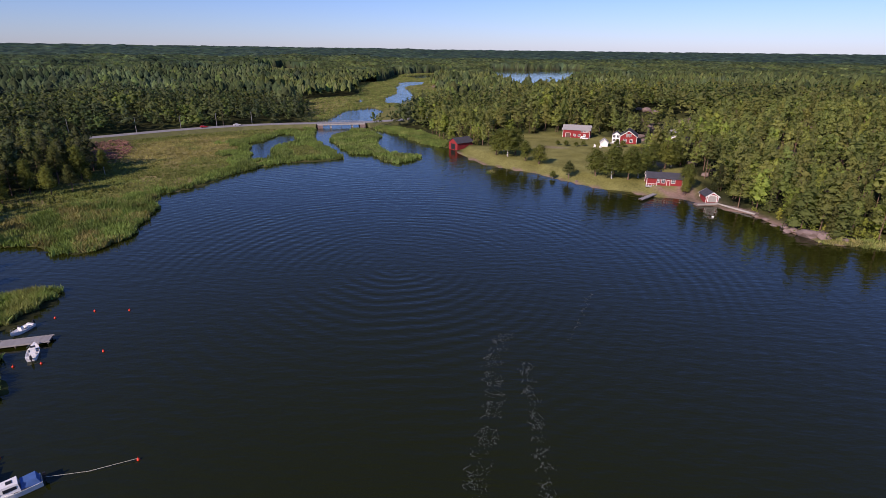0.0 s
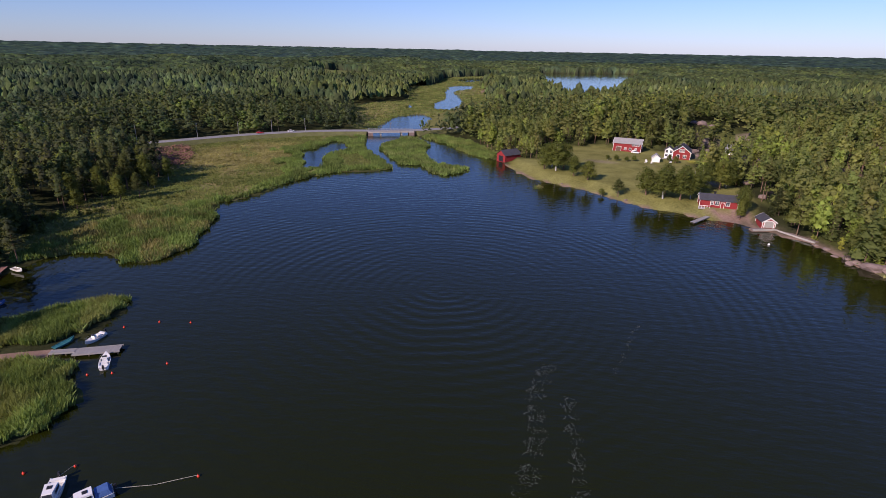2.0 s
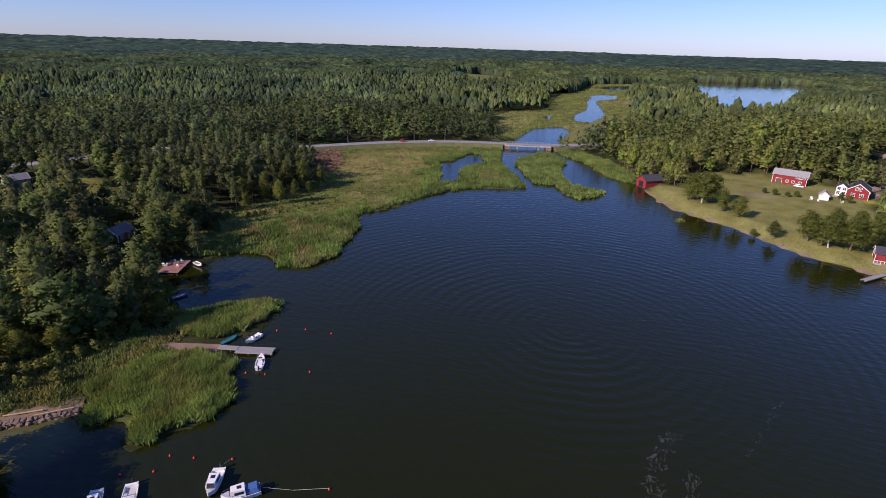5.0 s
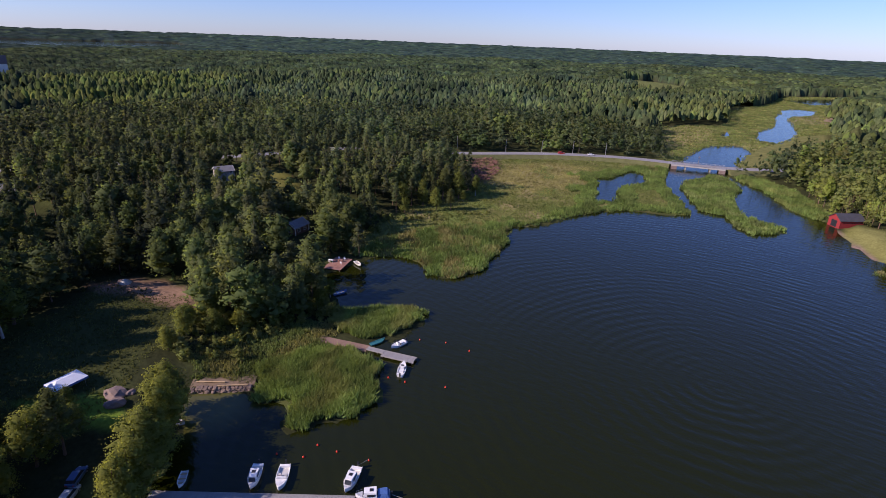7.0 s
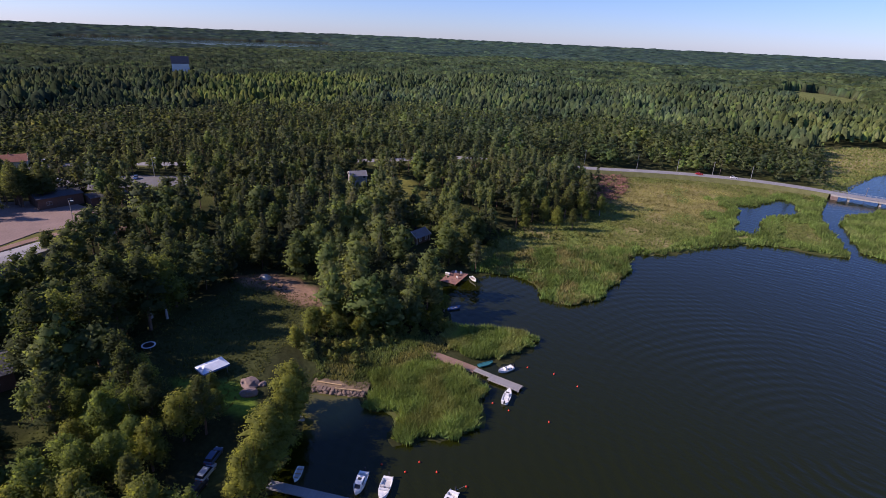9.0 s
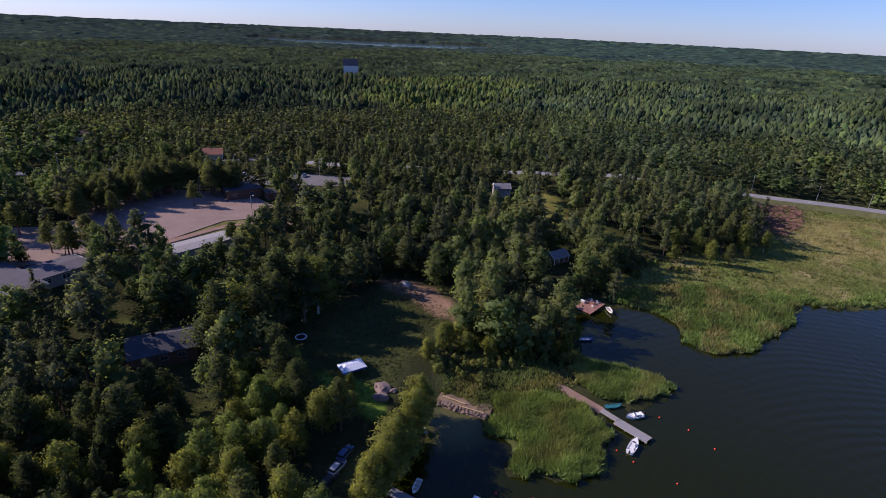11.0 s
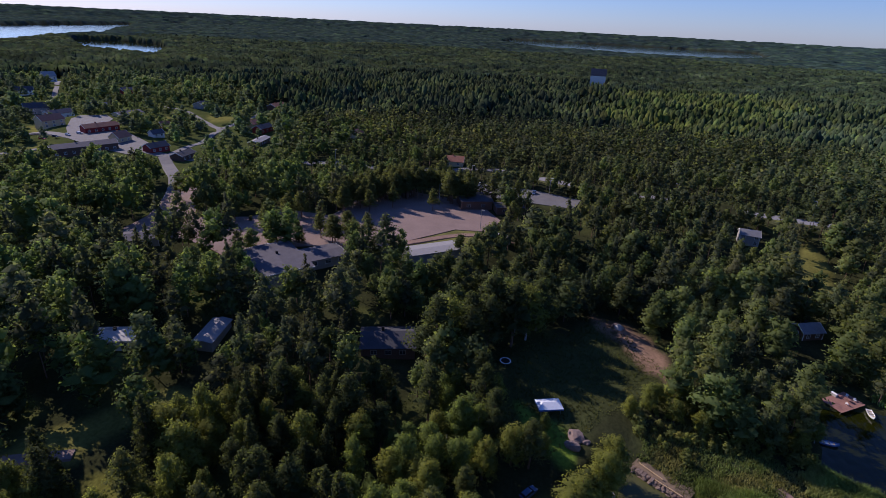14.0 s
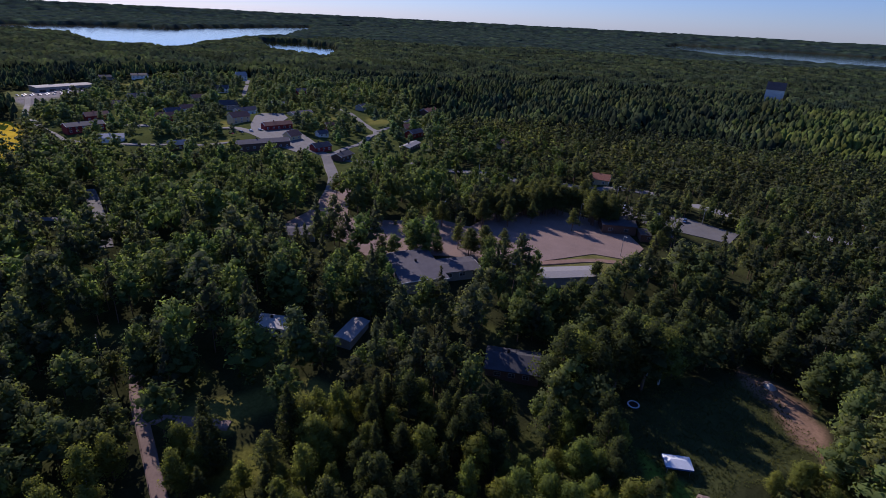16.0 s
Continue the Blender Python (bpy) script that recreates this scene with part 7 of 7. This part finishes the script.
for i in range(150):
    tx, ty = rnd.uniform(-283, -258), rnd.uniform(-40, 22)
    at = np.array([tx]), np.array([ty])
    if away(PLAZA, *at)[0] < 0 and off_line([(-262, -38), (-277, -19), (-281, 2), (-268, 19)], *at)[0] < 15 and i % 2 == 0:
        tree(PINE, tx, ty, rnd.uniform(1.0, 1.3), 2100 + i, rnd.uniform(1.1, 1.5))

# trees on the lawn and single trees in the open
for i, (tx, ty, k, s, wd) in enumerate(((25, 256, LEAFY, 0.95, 1.9), (30, 252, LEAFY, 1.1, 1.9), (34, 256, LEAFY, 1.05, 1.8), (29, 260, LEAFY, 1.0, 1.7), (37, 242, LEAFY, 0.75, 1.7), (42, 235, WILLOW, 0.8, 1.5), (51, 215, PINE, 0.55, 1.7), (45, 217, LEAFY, 0.25, 2.2),
                                        (61, 212, LEAFY, 0.9, 1.9), (66, 207, LEAFY, 0.95, 1.9), (72, 206, LEAFY, 0.95, 1.8), (77, 209, LEAFY, 0.9, 1.8), (69, 214, LEAFY, 1.0, 1.8), (84, 219, LEAFY, 0.9, 1.8), (80, 226, LEAFY, 0.8, 1.7), (87.2, 188.5, WILLOW, 0.7, 0.9), (89.5, 191.5, LEAFY, 0.8, 1.1), (100, 180, WILLOW, 0.6, 1.2), (104, 262, LEAFY, 0.9, 1.6), (60, 284, LEAFY, 0.22, 2.4), (64, 282, LEAFY, 0.25, 2.4), (69, 281, LEAFY, 0.2, 2.6), (73, 282, LEAFY, 0.24, 2.4), (91, 284, LEAFY, 0.3, 2.0), (93, 280, WILLOW, 0.35, 1.6), (108, 286, LEAFY, 0.5, 1.6),
                                        (-114, 50, WILLOW, 0.7, 1.3), (-117, 56, LEAFY, 0.85, 1.5), (-113, 61, LEAFY, 0.75, 1.5), (-119, 65, LEAFY, 0.95, 1.5), (-111, 67, WILLOW, 0.75, 1.4), (-113, 75, LEAFY, 0.9, 1.5), (-108, 81, LEAFY, 0.7, 1.5), (-117, 72, PINE, 0.9, 1.4), (-108, 89, WILLOW, 0.7, 1.3), (-110, 95, GROVE, 0.6, 1.4), (-120, 59, LEAFY, 0.6, 1.6), (-106.5, 87, LEAFY, 0.4, 1.6),
                                        (-138, 183, LEAFY, 0.85, 1.2), (-133, 187, PINE, 0.75, 1.3), (-146, 184, LEAFY, 1.0, 1.2), (-151, 176, LEAFY, 0.95, 1.3), (-145, 170, LEAFY, 0.6, 1.3), (-146, 199, PINE, 1.1, 1.2), (-141, 205, LEAFY, 1.1, 1.2), (-138, 215, LEAFY, 0.85, 1.2), (-150, 208, PINE, 1.15, 1.2), (-137, 203, LEAFY, 0.45, 1.5), (-155, 217, SPRUCE, 1.0, 1.1), (-146, 192, SPRUCE, 0.9, 1.1),
                                        (94, 226, WILLOW, 1.1, 1.3), (98, 229, LEAFY, 1.0, 1.5), (90, 231, LEAFY, 0.9, 1.5), (99, 189, SPRUCE, 0.7, 1.5), (90, 196, LEAFY, 0.7, 1.3), (-207, -66, PINE, 1.0, 1.3), (-201, -52, SPRUCE, 0.7, 1.3), (-206, -34, PINE, 1.0, 1.5), (-199, -38, PINE, 0.95, 1.5), (-232, -74, LEAFY, 0.7, 1.3),
                                        (-163, 236, LEAFY, 1.0, 1.2), (-160, 231, PINE, 0.95, 1.2), (-155, 226, LEAFY, 0.8, 1.2), (-151, 221, LEAFY, 0.9, 1.2), (-100, 26, LEAFY, 0.5, 1.2), (-106, 27, LEAFY, 0.5, 1.2))):
    tree(k, tx, ty, s * (0.78 if -121 < tx < -105 and 48 < ty < 98 else 1.0), 1000 + i, wd)

# white garden furniture by the villa
for fx, fy, r in ((79, 281.5, 20), (80.5, 276.5, 110), (90, 278.5, 200), (78, 278.5, 310)):
    e = thing("garden_chair", pose(fx, fy, gz(fx, fy), 0, 0, r), "white garden chair on the lawn", "chair", "garden chairs by the villa")
    part("seat", Shape().box(-0.45, -0.45, 0.4, 0.45, 0.45, 0.5), WHITE, e)
    part("backrest", Shape().box(-0.45, 0.36, 0.5, 0.45, 0.45, 1.15), WHITE, e)
    for lx in (-0.38, 0.38):
        for ly in (-0.38, 0.38):
            part("leg", Shape().box(lx - 0.04, ly - 0.04, -0.05, lx + 0.04, ly + 0.04, 0.4), WHITE, e)

# broken threads of foam left by a boat
g = np.random.default_rng(77)
V = []
for line, amount, spread in (([(11.9, 88.5), (8.3, 77.1), (8.5, 69.3), (7.0, 61.5), (5.0, 54.9), (4.0, 47)], 1900, 1.3), ([(14.2, 78.9), (13.8, 66.6), (13.4, 57.1), (13.1, 47)], 1100, 0.8), ([(32.3, 106.2), (27.9, 95.6), (22.9, 85.6)], 240, 0.3)):
    p = np.array(line)
    run = np.concatenate([[0], np.cumsum(np.linalg.norm(np.diff(p, axis=0), axis=1))])
    u = g.uniform(0, run[-1], amount)
    fx, fy = np.interp(u, run, p[:, 0]), np.interp(u, run, p[:, 1])
    side = np.where(g.uniform(0, 1, amount) < 0.35, -spread + 0.45 * np.sin(u * 1.9) + 0.3 * np.sin(u * 4.7), g.uniform(-spread, spread, amount) + 0.5 * np.sin(u * 1.3))
    gap = np.sin(u * 0.9) + np.sin(u * 2.3 + 1) + g.normal(0, 0.9, amount) > -0.3
    fx, fy = (fx + side)[gap], fy[gap]
    t, L2 = g.normal(1.4, 0.8, len(fx)), g.uniform(0.04, 0.2, len(fx))
    ax, ay = np.cos(t) * L2, np.sin(t) * L2
    w2 = g.uniform(0.012, 0.03, len(fx))
    z0, z1 = 0.012 + 0 * fx, 0.03 + 0 * fx
    V.append(np.stack([np.stack([fx - ax, fy - ay, z0], 1), np.stack([fx + np.sin(t) * w2, fy - np.cos(t) * w2, z1], 1), np.stack([fx + ax, fy + ay, z0], 1), np.stack([fx - np.sin(t) * w2, fy + np.cos(t) * w2, z1], 1)], 1))
V = np.concatenate(V).reshape(-1, 3)
tagged(new("foam", bulk("foam", V, 4, np.arange(len(V)), FOAM)), "thin broken threads of pale foam on the water", "foam", kind="stuff")

# round trampolines in the shaded garden
for tx, ty in ((-134.5, 21.5), (-128.0, 13.5)):
    e = thing("trampoline", pose(tx, ty, gz(tx, ty)), "round garden trampoline with a pale blue rim", "trampoline", "trampolines in the garden")
    part("mat", Shape().tube((0, 0, 0.78), (0, 0, 0.82), 1.25, n=20), DARK, e)
    rim = Shape()
    for i in range(20):
        a, b = 2 * math.pi * i / 20, 2 * math.pi * (i + 1) / 20
        o = [(math.cos(a) * 1.26, math.sin(a) * 1.26, 0.76), (math.cos(a) * 1.62, math.sin(a) * 1.62, 0.76), (math.cos(a) * 1.62, math.sin(a) * 1.62, 0.86), (math.cos(a) * 1.26, math.sin(a) * 1.26, 0.86)]
        q = [(math.cos(b) * 1.26, math.sin(b) * 1.26, 0.76), (math.cos(b) * 1.62, math.sin(b) * 1.62, 0.76), (math.cos(b) * 1.62, math.sin(b) * 1.62, 0.86), (math.cos(b) * 1.26, math.sin(b) * 1.26, 0.86)]
        rim.loft([o, q], caps=False)
    part("rim", rim, TARP, e, "pale blue padded rim")
    for i in range(6):
        a = math.pi * i / 3
        part("leg", Shape().tube((1.4 * math.cos(a), 1.4 * math.sin(a), -0.1), (1.4 * math.cos(a), 1.4 * math.sin(a), 0.78), 0.03, n=6), STEEL, e)
